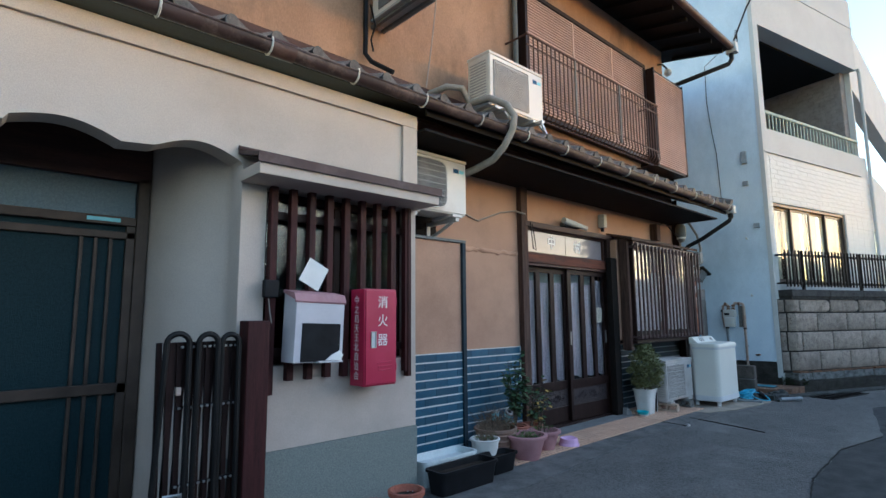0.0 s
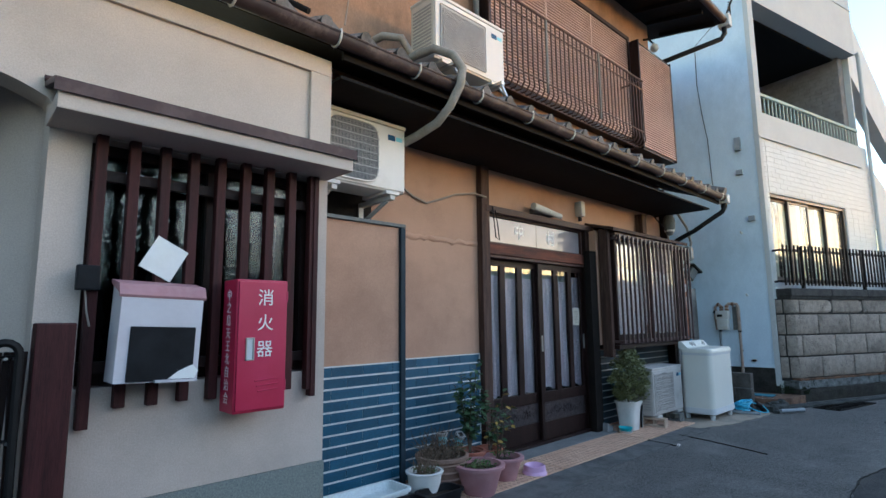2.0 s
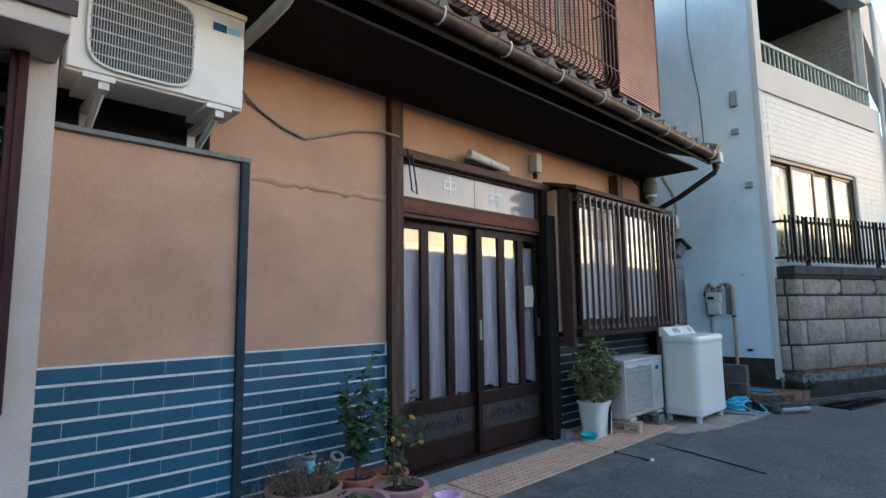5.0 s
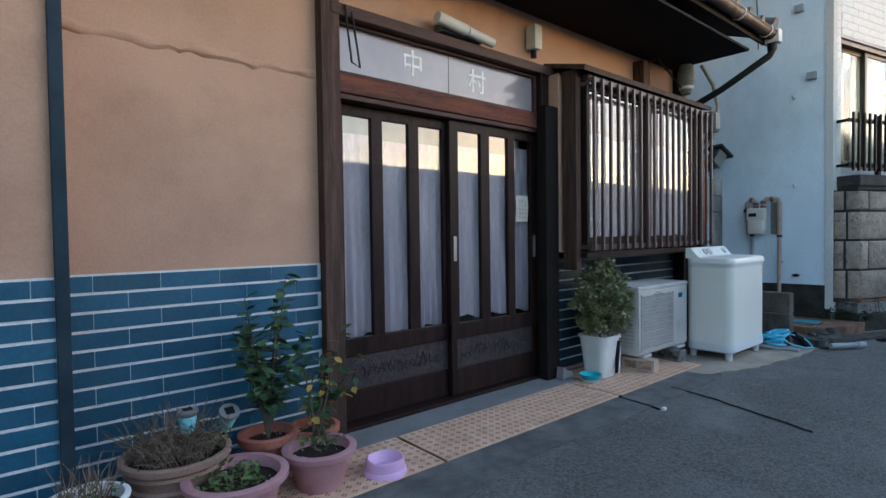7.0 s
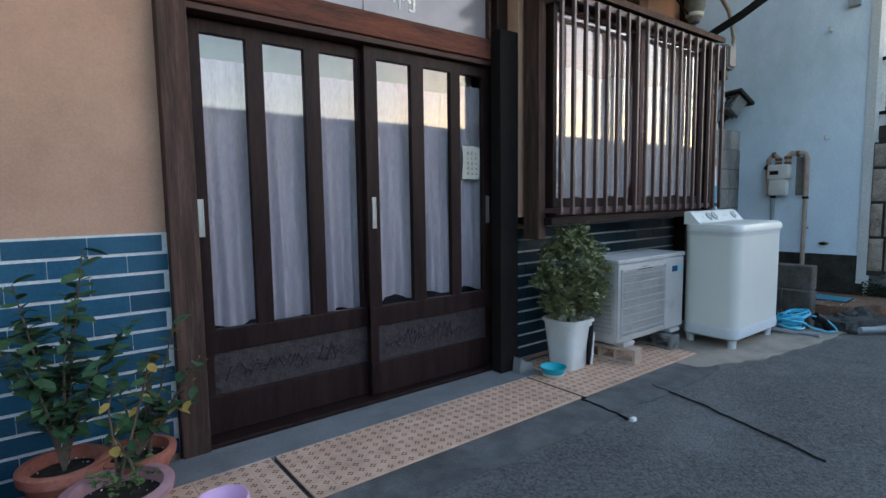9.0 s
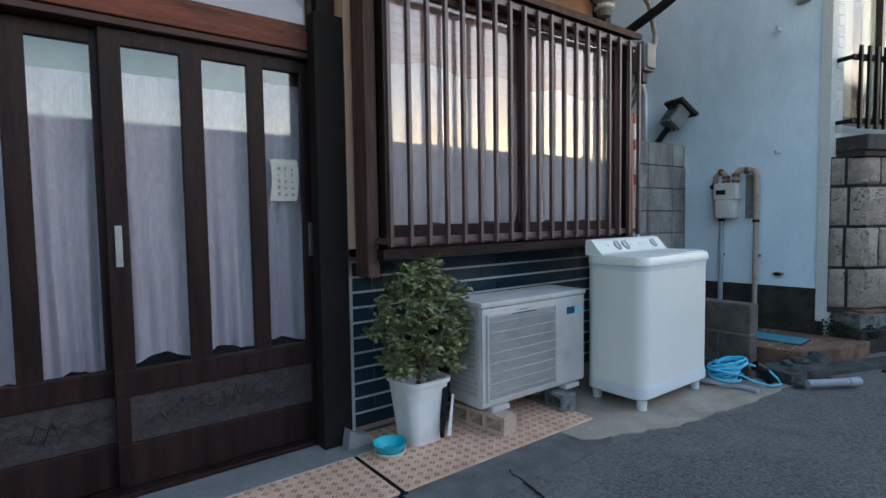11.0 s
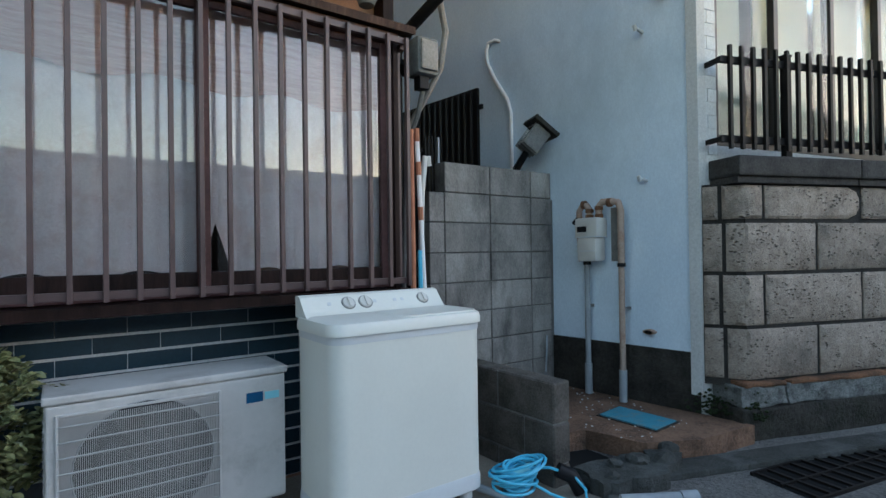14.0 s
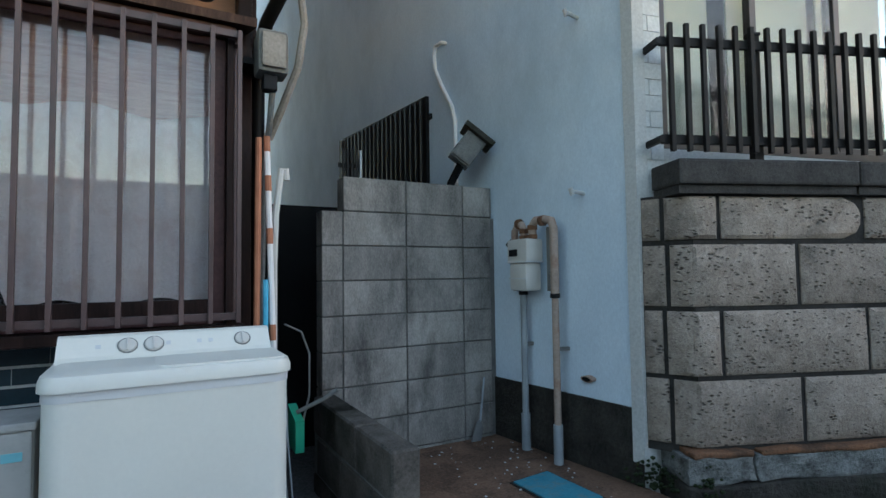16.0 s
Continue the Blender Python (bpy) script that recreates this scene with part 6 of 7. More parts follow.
bw = thing("bowl", (6.50, 3.36, G), "turquoise plastic bowl stacked in a white one", "bowl")
part("outer_bowl", lathe(bmesh.new(), [(0, 0.0), (0.055, 0.0), (0.075, 0.03), (0.070, 0.03), (0.05, 0.008), (0, 0.008)], (6.50, 3.36, G), 22), M_WHITEPOT, bw, smooth=True)
part("inner_bowl", lathe(bmesh.new(), [(0, 0.012), (0.05, 0.012), (0.070, 0.06), (0.077, 0.064), (0.073, 0.055), (0.052, 0.02), (0, 0.02)], (6.50, 3.36, G), 22), M_AQUA, bw, smooth=True)
st1 = thing("loose_stone", (6.42, 3.60, G), "chipped concrete lump at the door post", "stone")
part("lump", PR([(6.36, 0.0), (6.48, 0.0), (6.47, 0.05), (6.42, 0.06), (6.375, 0.09), (6.365, 0.04)], "y", 3.50, 3.56), M_CONCRETE, st1)

# ---- the gap beside the house: corner, poles, boxes ----
def blue_x(y, off=0.0):
    return CX - 0.1033 * (y - CY) - off


solid("wall_side_boards", B(8.521, 8.545, 3.64, 9.0, -0.02, 3.1), M_WOOD, "dark boarded side of the house", "wall", "structure")
post("post_house_corner", (8.455, 8.52, 3.60, 3.708, -0.02, 2.98), M_WOOD, "dark wooden corner post of the house")
eb = thing("meter_box", (8.57, 3.4, 2.03), "grey weathered electric box on the house corner", "electric box")
part("body", B(8.50, 8.635, 3.33, 3.46, 2.03, 2.225, bevel=0.022), M_FINGREY, eb, smooth=True)
part("cover", B(8.515, 8.62, 3.315, 3.332, 2.05, 2.205, bevel=0.012), M_LAG, eb)
part("arm", B(8.46, 8.60, 3.46, 3.62, 2.10, 2.13), M_BLACK, eb)
part("socket", B(8.53, 8.59, 3.36, 3.42, 1.96, 2.03, bevel=0.006), M_BLACK, eb)
part("conduit", T([(8.575, 3.40, 1.97), (8.575, 3.45, 1.85), (8.575, 3.56, 1.70), (8.565, 3.60, 1.0), (8.565, 3.60, 0.0)], 0.014, 8), M_FINGREY, eb)
# Only shade is known in this gap; a near-black panel stands in for it.
solid("wall_alley", B(8.56, 9.85, 4.62, 4.70, -0.02, 1.62), M_DARK, "black panel standing in for the shade in the gap beside the house", "wall", "structure")
cd = thing("lagged_cable", (8.66, 3.4, 2.4), "weathered sheathed cable curving down the house corner", "cable")
part("cable", T([(8.62, 3.50, 2.72), (8.70, 3.42, 2.52), (8.715, 3.38, 2.30), (8.69, 3.40, 2.10), (8.64, 3.50, 1.93), (8.60, 3.60, 1.80)], 0.018, 8), M_LAG, cd, smooth=True)
pl = thing("pole", (8.51, 3.42, 0), "orange-brown plastic pole leaning by the window", "pole", "leaning poles")
part("shaft", T([(8.505, 3.40, -0.02), (8.525, 3.445, 1.76)], 0.014, 8), M_ORANGEPOLE, pl)
pw = thing("pole", (8.57, 3.42, 0), "white and orange banded pole leaning by the window", "pole", "leaning poles")
part("shaft", T([(8.61, 3.40, -0.02), (8.56, 3.445, 1.76)], 0.013, 8), M_LETTER, pw)
for z in (1.70, 1.52, 1.28, 0.85):
    f = (z + 0.02) / 1.78
    part("band", T([(8.61 - 0.05 * f, 3.40 + 0.045 * f, z), (8.61 - 0.05 * f - 0.0015, 3.40 + 0.045 * f + 0.0014, z + 0.07)], 0.0145, 8), M_ORANGEPOLE, pw)
jh = thing("bent_hose", (8.60, 3.47, 0), "dirty white hose hooked over beside the poles", "hose")
part("hose", T([(8.655, 3.47, 1.58), (8.65, 3.47, 1.63), (8.63, 3.47, 1.63), (8.622, 3.47, 1.56), (8.605, 3.47, 1.42), (8.598, 3.47, 1.2), (8.598, 3.47, -0.02)], 0.016, 8), M_PVCWHITE, jh, smooth=True)
bb = thing("blue_handle", (8.545, 3.41, 1.0), "blue plastic broom handle end", "broom")
part("grip", T([(8.548, 3.40, -0.02), (8.552, 3.415, 1.12)], 0.012, 8), M_BLUEROPE, bb)

# ---- concrete block walls, block by block ----
bk = thing("block_wall", (9.5, 3.94, -0.02), "stained grey concrete block wall of stacked blocks", "block wall")
cm = bmesh.new()
box(cm, 8.945, 10.105, 3.892, 3.99, -0.02, 1.50)
box(cm, 9.07, 10.085, 3.892, 3.99, 1.50, 1.705)
part("mortar", cm, M_MORTAR, bk)
cache = {}


def block(parent, w, h, at, d=0.115):
    key = (round(w, 3), round(h, 3))
    if key not in cache:
        bm = B(0.0, w, 0, d, 0, h)
        bmesh.ops.bevel(bm, geom=list(bm.edges), offset=0.003, segments=1, affect="EDGES")
        cache[key] = as_mesh("block", bm, M_BLOCK)
    piece("block", cache[key], at, parent)


EDGES = (8.94, 9.065, 9.462, 9.862, 10.075)
rn = random.Random(3)
for r in range(9):
    z = 1.508 - 0.2 * r
    for i, (a, b) in enumerate(zip(EDGES, EDGES[1:])):
        if r == 0 and i == 0:
            continue
        if z < 0.0 and r > 8:
            continue
        block(bk, b - a - 0.008, 0.192, pose(a - 9.5, -0.06 + rn.uniform(-0.002, 0.002), z + 0.02))
lw = thing("low_block_wall", (8.95, 3.3, -0.02), "low mossy concrete block wall dividing the yard", "block wall")
part("mortar", B(8.895, 9.0, 2.815, 3.87, -0.02, 0.472), M_MORTAR, lw)
M_BLOCK_OLD = surface("mossy_block", (0.035, 0.031, 0.027), (0.13, 0.115, 0.10), 0.95, 5, 90, 0.7, 0.006, stain=(0.014, 0.017, 0.010), stain_scale=3, stain_amount=0.85, pieces=0.12)
bm = B(0, 0.118, 0, 0.392, 0, 0.192)
bmesh.ops.bevel(bm, geom=list(bm.edges), offset=0.008, segments=1, affect="EDGES")
low = as_mesh("block", bm, M_BLOCK_OLD)
bm = B(0, 0.118, 0, 0.20, 0, 0.192)
bmesh.ops.bevel(bm, geom=list(bm.edges), offset=0.008, segments=1, affect="EDGES")
low_half = as_mesh("block", bm, M_BLOCK_OLD)
for r in range(3):
    z = 0.288 - 0.2 * r
    ys = (2.805, 3.205, 3.605) if r % 2 == 0 else (2.805, 3.008, 3.408)
    for j, y in enumerate(ys):
        me = low_half if (r % 2 and j == 0) else low
        piece("block", me, pose(8.888 - 8.95, y - 3.3 + (-0.13 if j == 2 and not r % 2 else 0), z + 0.02), lw)

# ---- yard: raised slab, broken slab, lid, drain pipe, hose ----
rn = random.Random(14)


def ragged(pts, n, amp, seed):
    """Breaks the outline of a polygon into short uneven lengths."""
    r_ = random.Random(seed)
    out = []
    for a, b in zip(pts, pts[1:] + pts[:1]):
        for k in range(n):
            f = k / n
            out.append((a[0] + (b[0] - a[0]) * f + r_.uniform(-amp, amp), a[1] + (b[1] - a[1]) * f + r_.uniform(-amp, amp)))
    return out


M_YARD = surface("earthy_brown_concrete", (0.07, 0.045, 0.032), (0.26, 0.155, 0.10), 0.92, 7, 60, 0.9, 0.012, stain=(0.022, 0.022, 0.018), stain_scale=3.5, stain_amount=0.85)
solid("step_yard", PR(ragged([(9.00, 3.90), (10.15, 3.90), (10.22, 2.80), (10.235, 2.50), (9.78, 2.57), (9.50, 2.72), (9.42, 3.05), (9.00, 3.18)], 6, 0.008, 2), "z", -0.02, 0.088), M_YARD, "raised earthy concrete slab of the yard", "step", "structure")
solid("floor_broken_slab", PR(ragged([(9.02, 2.80), (9.42, 2.74), (9.60, 2.60), (9.28, 2.47), (9.10, 2.56), (8.98, 2.60)], 5, 0.02, 5), "z", -0.02, 0.055), M_FOOTING, "broken mossy concrete slab edge", "slab", "structure")
# Flat black sheet paints the shade inside the gap; no hollow is cut.
solid("floor_pit", PR([(9.01, 2.81), (9.40, 2.78), (9.41, 3.03), (9.01, 3.17)], "z", -0.019, -0.012), M_DARK, "gap in the yard slab, its shade a flat black sheet", "pit", "structure")
for k in range(9):
    rx, ry = (9.08, 9.20, 9.33, 9.46, 9.15, 9.40, 9.60, 9.05, 8.98)[k], (2.62, 2.70, 2.66, 2.62, 2.80, 2.78, 2.66, 2.72, 2.55)[k]
    s_ = 0.035 + 0.012 * (k % 4)
    rb = thing("rubble_lump", (rx, ry, 0.0), "dark broken concrete lump in the yard gap", "rubble", "broken concrete lumps", turn=37 * k)
    q = random.Random(k)
    bmr = bmesh.new()
    bmesh.ops.create_icosphere(bmr, subdivisions=2, radius=s_)
    for v in bmr.verts:
        v.co *= 1 + q.uniform(-0.22, 0.22)
        v.co.z = v.co.z * 0.6 + (0.055 if k < 4 or k == 6 else 0.0)
    part("lump", bmr, M_FOOTING, rb, world_space=False)
ld = thing("access_hatch", (9.82, 3.0, 0.088), "blue painted metal meter lid set in the slab", "lid")
part("plate", PR([(9.70, 3.165), (9.935, 3.19), (9.945, 2.81), (9.71, 2.795)], "z", 0.088, 0.099), M_BLUELID, ld)
part("frame", PR([(9.685, 3.18), (9.95, 3.208), (9.96, 2.795), (9.695, 2.78)], "z", 0.086, 0.0925), M_BASE, ld)
gpipe = thing("drain_pipe", (9.05, 2.42, 0.0), "grey plastic drain pipe lying by the broken slab", "pipe")
part("tube", T([(8.975, 2.505, 0.020), (9.20, 2.36, 0.020)], 0.024, 12), M_PIPE, gpipe, smooth=True)
part("socket", T([(9.20, 2.36, 0.020), (9.265, 2.32, 0.020)], 0.029, 12), M_PIPE, gpipe, smooth=True)
hc = thing("hose_coil", (8.72, 2.86, -0.02), "bright blue garden hose coiled on the ground", "hose")
rn = random.Random(9)
for k in range(18):
    cx, cy, r = 8.71 + rn.uniform(-0.03, 0.03), 2.87 + rn.uniform(-0.025, 0.025), rn.uniform(0.06, 0.125)
    tx, ty = rn.uniform(-0.5, 0.5), rn.uniform(-0.4, 0.4)
    pts = [(cx + r * math.cos(a), cy + 0.8 * r * math.sin(a), max(-0.003, 0.030 + 0.006 * k + r * (tx * math.cos(a) + ty * math.sin(a)) * 0.6)) for a in [2 * math.pi * j / 20 for j in range(21)]]
    part("loop", T(pts, 0.0068, 7), M_BLUEROPE, hc, smooth=True)
part("loop", T([(8.76, 2.86, 0.10), (8.83, 2.78, 0.11), (8.90, 2.70, 0.08), (8.92, 2.65, 0.03), (8.89, 2.62, 0.005), (8.83, 2.65, 0.0), (8.78, 2.73, 0.02), (8.73, 2.80, 0.06)], 0.0068, 7), M_BLUEROPE, hc, smooth=True)
part("reel", T([(8.66, 2.90, 0.06), (8.79, 2.86, 0.09)], 0.028, 10), M_LABELCYAN, hc)
gh = thing("drain_hose", (8.62, 2.8, -0.01), "grey corrugated washing machine drain hose", "hose")
part("hose", T([(8.50, 3.10, 0.10), (8.57, 2.98, 0.02), (8.64, 2.84, 0.0), (8.68, 2.74, 0.0), (8.665, 2.66, 0.0)], 0.018, 8), M_PIPE, gh, smooth=True)
bt = thing("black_pipe_end", (8.93, 2.72, 0), "short black pipe elbow beside the low wall", "pipe")
part("elbow", T([(8.86, 2.76, 0.10), (8.91, 2.72, 0.07), (8.935, 2.69, 0.0)], 0.034, 10), M_BLACK, bt, smooth=True)
gb = thing("dustpan", (8.72, 3.52, 0.3), "green plastic dustpan hung behind the washing machine", "dustpan")
part("pan", PR([(3.44, 0.33), (3.58, 0.33), (3.60, 0.52), (3.44, 0.47)], "x", 8.69, 8.73), M_GREEN, gb)
part("handle", T([(8.71, 3.50, 0.50), (8.82, 3.44, 0.56), (8.88, 3.42, 0.60)], 0.010, 7), M_FINGREY, gb)
sh = thing("hand_trowel", (9.93, 3.80, 0.09), "small weathered hand trowel leaning on the block wall", "trowel")
part("blade", PR([(9.86, 0.092), (9.93, 0.092), (9.95, 0.16), (9.93, 0.22), (9.90, 0.21)], "y", 3.815, 3.822), M_CONCRETE, sh)
part("handle", T([(9.93, 3.82, 0.21), (9.965, 3.84, 0.38), (9.99, 3.86, 0.47)], 0.007, 6), M_PIPE, sh)
rn = random.Random(21)
lit = bmesh.new()
for k in range(90):
    x, y = rn.uniform(9.45, 10.1), rn.uniform(2.75, 3.8)
    s = rn.uniform(0.003, 0.009)
    lathe(lit, [(0, -s * 0.4), (s, 0), (0, s * 0.5)], (x, y, 0.0905), 5)
tagged(new("grit", as_mesh("grit", lit, M_GROUT)), "pale grit scattered on the slab", "grit", kind="stuff")

ms = random.Random(33)
mossy = bmesh.new()
for k in range(170):
    f = ms.random()
    x, y = 10.19 + 0.13 * f + ms.gauss(0, 0.018), 2.84 - 0.36 * f + ms.gauss(0, 0.022)
    z = 0.10 + abs(ms.gauss(0, 0.07))
    q = ms.uniform(0.005, 0.014)
    lathe(mossy, [(0, -q), (q * 0.9, -q * 0.3), (q, q * 0.2), (0, q * 0.8)], (x, y, z), 6)
M_MOSS = surface("dark_green_moss", (0.012, 0.020, 0.009), (0.035, 0.048, 0.020), 0.95, 30, 120, 0.8, 0.01)
tagged(new("moss", as_mesh("moss", mossy, M_MOSS)), "dark moss growing in the wall corner", "moss", kind="stuff")
cords = thing("hanging_cord", (8.62, 3.30, 0.3), "thin pale cords hanging beside the washing machine", "cord")
for dx in (0.0, 0.022):
    part("cord", T([(8.60 + dx, 3.33, 0.62), (8.605 + dx, 3.325, 0.45), (8.625 + dx, 3.32, 0.2), (8.645 + dx, 3.31, -0.015)], 0.004, 6), M_PIPE, cords)
ca = thing("looped_cable", (8.8, 3.6, 0.6), "thin grey cable arching up behind the dustpan", "cable")
part("cable", T([(8.74, 3.62, 0.30), (8.80, 3.62, 0.55), (8.80, 3.62, 0.75), (8.76, 3.62, 0.86), (8.68, 3.62, 0.90)], 0.005, 6), M_FINGREY, ca)

# ---- gas meter and pipes on the blue wall ----
gm = thing("gas_meter", (10.06, 3.4, 1.0), "cream gas meter with rusty connecting pipes on the blue wall", "gas meter")
xm = 10.055
part("body", B(xm - 0.07, xm + 0.05, 3.40, 3.565, 1.03, 1.20, bevel=0.028), M_PVCWHITE, gm, smooth=True)
part("head", B(xm - 0.075, xm + 0.05, 3.385, 3.575, 1.20, 1.335, bevel=0.018), M_PVCWHITE, gm, smooth=True)
part("dial", B(xm - 0.078, xm - 0.074, 3.47, 3.55, 1.235, 1.275), M_BLACK, gm, "dark dial window")
part("seam", B(xm - 0.074, xm + 0.052, 3.388, 3.572, 1.196, 1.206, bevel=0.002), M_WASHERGREY, gm)
part("inlet", T([(xm, 3.575, 1.03), (xm, 3.595, 1.25), (xm, 3.59, 1.39), (xm, 3.56, 1.425), (xm, 3.52, 1.425), (xm, 3.50, 1.40), (xm, 3.50, 1.33)], 0.022, 10), M_PIPERUST, gm, smooth=True)
part("outlet", T([(xm, 3.42, 1.33), (xm, 3.42, 1.41), (xm, 3.39, 1.44), (xm + 0.01, 3.32, 1.44), (xm + 0.02, 3.275, 1.43), (xm + 0.022, 3.26, 1.38), (xm + 0.022, 3.26, 1.02)], 0.024, 10), M_PIPERUST, gm, smooth=True)
for ny, nz_ in ((3.50, 1.345), (3.42, 1.345), (3.42, 1.40), (3.50, 1.385)):
    part("nut", T([(xm, ny, nz_ - 0.014), (xm, ny, nz_ + 0.014)], 0.031, 6), M_RUSTLIP, gm)
for ny in (3.545, 3.33):
    part("elbow_ring", T([(xm, ny - 0.012, 1.432), (xm, ny + 0.012, 1.432)], 0.031, 10), M_RUSTLIP, gm)
part("rib", B(xm - 0.0755, xm - 0.068, 3.41, 3.555, 1.10, 1.108), M_WASHERGREY, gm)
part("valve", T([(xm - 0.02, 3.59, 1.33), (xm - 0.05, 3.60, 1.30)], 0.018, 8), M_BLACK, gm)
part("plate", B(xm + 0.052, xm + 0.058, 3.28, 3.36, 1.03, 1.40), M_FINGREY, gm)
for y, nm, ms, top in ((3.545, "grey gas riser pipe", M_PIPE, 1.03), (3.26, "rusted gas riser pipe", M_PIPERUST, 1.02)):
    rz = thing("riser_pipe", (xm, y, 0.088), nm + " standing on the slab", "pipe", "riser pipes")
    part("pipe", T([(xm + 0.022, y, top), (xm + 0.022, y, 0.30)], 0.020, 10), ms, rz, smooth=True)
    part("sleeve", T([(xm + 0.022, y, 0.30), (xm + 0.022, y, 0.088)], 0.027, 10), M_PIPE, rz, smooth=True)
    part("clamp", T([(xm + 0.022, y, top), (xm + 0.022, y, top - 0.025)], 0.028, 10), M_BLACK, rz)
    part("clip", B(xm + 0.02, blue_x(y) - 0.002, y - 0.008, y + 0.008, 0.70, 0.72), M_FINGREY, rz)
cn = thing("conduit", (10.03, 4.4, 1.7), "white conduit bending down the blue wall", "conduit")
part("pipe", T([(blue_x(4.40, -0.02), 4.40, 2.885), (blue_x(4.44, 0.02), 4.44, 2.905), (blue_x(4.51, 0.025), 4.51, 2.90), (blue_x(4.535, 0.025), 4.535, 2.84), (blue_x(4.52, 0.025), 4.52, 2.72), (blue_x(4.44, 0.025), 4.44, 2.57), (blue_x(4.31, 0.025), 4.31, 2.38), (blue_x(4.27, 0.025), 4.27, 2.25), (blue_x(4.265, 0.025), 4.265, 1.70), (blue_x(4.265, 0.025), 4.265, 0.0)], 0.016, 8), M_LETTER, cn, smooth=True)
fl = thing("flood_lamp", (9.95, 3.86, 1.7), "weathered square floodlight on a black arm", "lamp")
part("conduit_clip", B(9.83, 9.87, 3.992, 4.06, 1.60, 1.66, bevel=0.004), M_BLACK, fl)
part("arm", T([(9.84, 4.035, 1.60), (9.86, 4.03, 1.74), (9.90, 3.93, 1.89)], 0.028, 8), M_BLACK, fl)
hm = Matrix.Translation((9.925, 3.89, 1.965)) @ Matrix.Rotation(radians(-22), 4, "Z") @ Matrix.Rotation(radians(38), 4, "Y") @ Matrix.Scale(1.35, 4)
part("housing", turned(B(-0.05, 0.05, -0.06, 0.06, -0.09, 0.05, bevel=0.012), hm), M_FINGREY, fl)
part("visor", turned(B(-0.085, 0.085, -0.085, 0.085, 0.05, 0.075, bevel=0.004), hm), M_BASE, fl)
part("lens", turned(B(-0.056, -0.051, -0.045, 0.045, -0.07, 0.03), hm), M_GLASSRIPPLE, fl)
for q in (-0.04, 0.0, 0.04):
    part("rib", turned(B(-0.055, 0.055, q - 0.004, q + 0.004, -0.095, 0.052), hm), M_FINGREY, fl)
sgate = thing("side_door", (10.0, 5.4, 0.5), "black-brown ribbed door leaf standing open in the blue wall", "door")
bm = PR([(blue_x(4.65, 0.03), 4.65), (blue_x(6.3, 0.03), 6.3), (blue_x(6.3, 0.001), 6.3), (blue_x(4.65, 0.001), 4.65)], "z", 0.47, 2.55)
part("leaf", bm, M_FENCE, sgate)
for k in range(20):
    y = 4.70 + 0.08 * k
    part("rib", B(blue_x(y, 0.042), blue_x(y, 0.029), y, y + 0.03, 0.47, 2.53), M_FENCE, sgate)
part("hinge", B(blue_x(4.63, 0.02), blue_x(4.63, 0.001), 4.60, 4.65, 2.36, 2.40), M_BLACK, sgate)
af = thing("alley_fence", (9.1, 4.3, 0), "short dark fence of upright bars behind the block wall", "fence")
for k in range(5):
    part("bar", B(9.20 + 0.03 * k, 9.212 + 0.03 * k, 4.30, 4.318, -0.02, 1.97), M_FENCE if k < 4 else M_WASHERGREY, af)
part("rail", B(9.18, 9.35, 4.32, 4.335, 1.85, 1.88), M_FENCE, af)
for y, z in ((3.132, 1.568), (3.144, 2.562)):
    pg = thing("wall_peg", (10.18, y, z), "small white painted wall peg", "peg", "wall pegs")
    part("pin", T([(blue_x(y, -0.01), y, z), (blue_x(y, 0.10), y - 0.01, z + 0.006)], 0.011, 8), M_WHITE, pg)
    part("head", T([(blue_x(y, 0.09), y - 0.01, z - 0.014), (blue_x(y, 0.105), y - 0.01, z + 0.022)], 0.013, 8), M_WHITE, pg)
vh = thing("drain_spout", (10.18, 3.12, 0.565), "small rusty spout in the blue wall", "spout")
squash = Matrix.Translation((0, 0, 0.562)) @ Matrix.Diagonal((1, 1, 0.42, 1)) @ Matrix.Translation((0, 0, -0.562))
part("ring", turned(T([(blue_x(3.12, -0.01), 3.12, 0.565), (blue_x(3.12, 0.03), 3.12, 0.56)], 0.042, 14), squash), M_PIPERUST, vh)
part("hole", turned(T([(blue_x(3.12, 0.028), 3.12, 0.56), (blue_x(3.12, 0.033), 3.12, 0.559)], 0.030, 14), squash), M_DARK, vh)
for y, z, h in ((3.094, 4.02, 0.11), (3.10, 3.55, 0.04), (2.98, 2.78, 0.04)):
    jb = thing("wall_box", (10.18, y, z), "small grey box fixed to the blue wall", "box", "wall boxes")
    part("case", B(blue_x(y, 0.05), blue_x(y, -0.005), y - 0.045, y + 0.045, z - h, z + h, bevel=0.008), M_PIPE, jb)
wc2 = thing("service_wire", (10.1, 3.6, 4.5), "thin black wire hanging down the blue wall", "wire")
part("wire", T([(8.99, 2.80, 5.62), (9.4, 3.1, 5.75), (blue_x(3.62, 0.02), 3.62, 5.9), (blue_x(3.63, 0.02), 3.63, 5.2), (blue_x(3.58, 0.02), 3.58, 4.6), (blue_x(3.53, 0.02), 3.53, 4.2), (blue_x(3.50, 0.02), 3.50, 3.2)], 0.006, 5), M_BLACK, wc2)
ov = thing("overhead_cable", (9.0, 2.8, 5.6), "black twisted service cable at the upper eave corner", "cable")
part("cable", T([(8.99, 2.78, 5.58), (9.03, 2.70, 5.80), (9.10, 2.55, 6.2), (9.3, 2.0, 7.2), (9.9, 0.5, 9.0)], 0.014, 6), M_BLACK, ov)
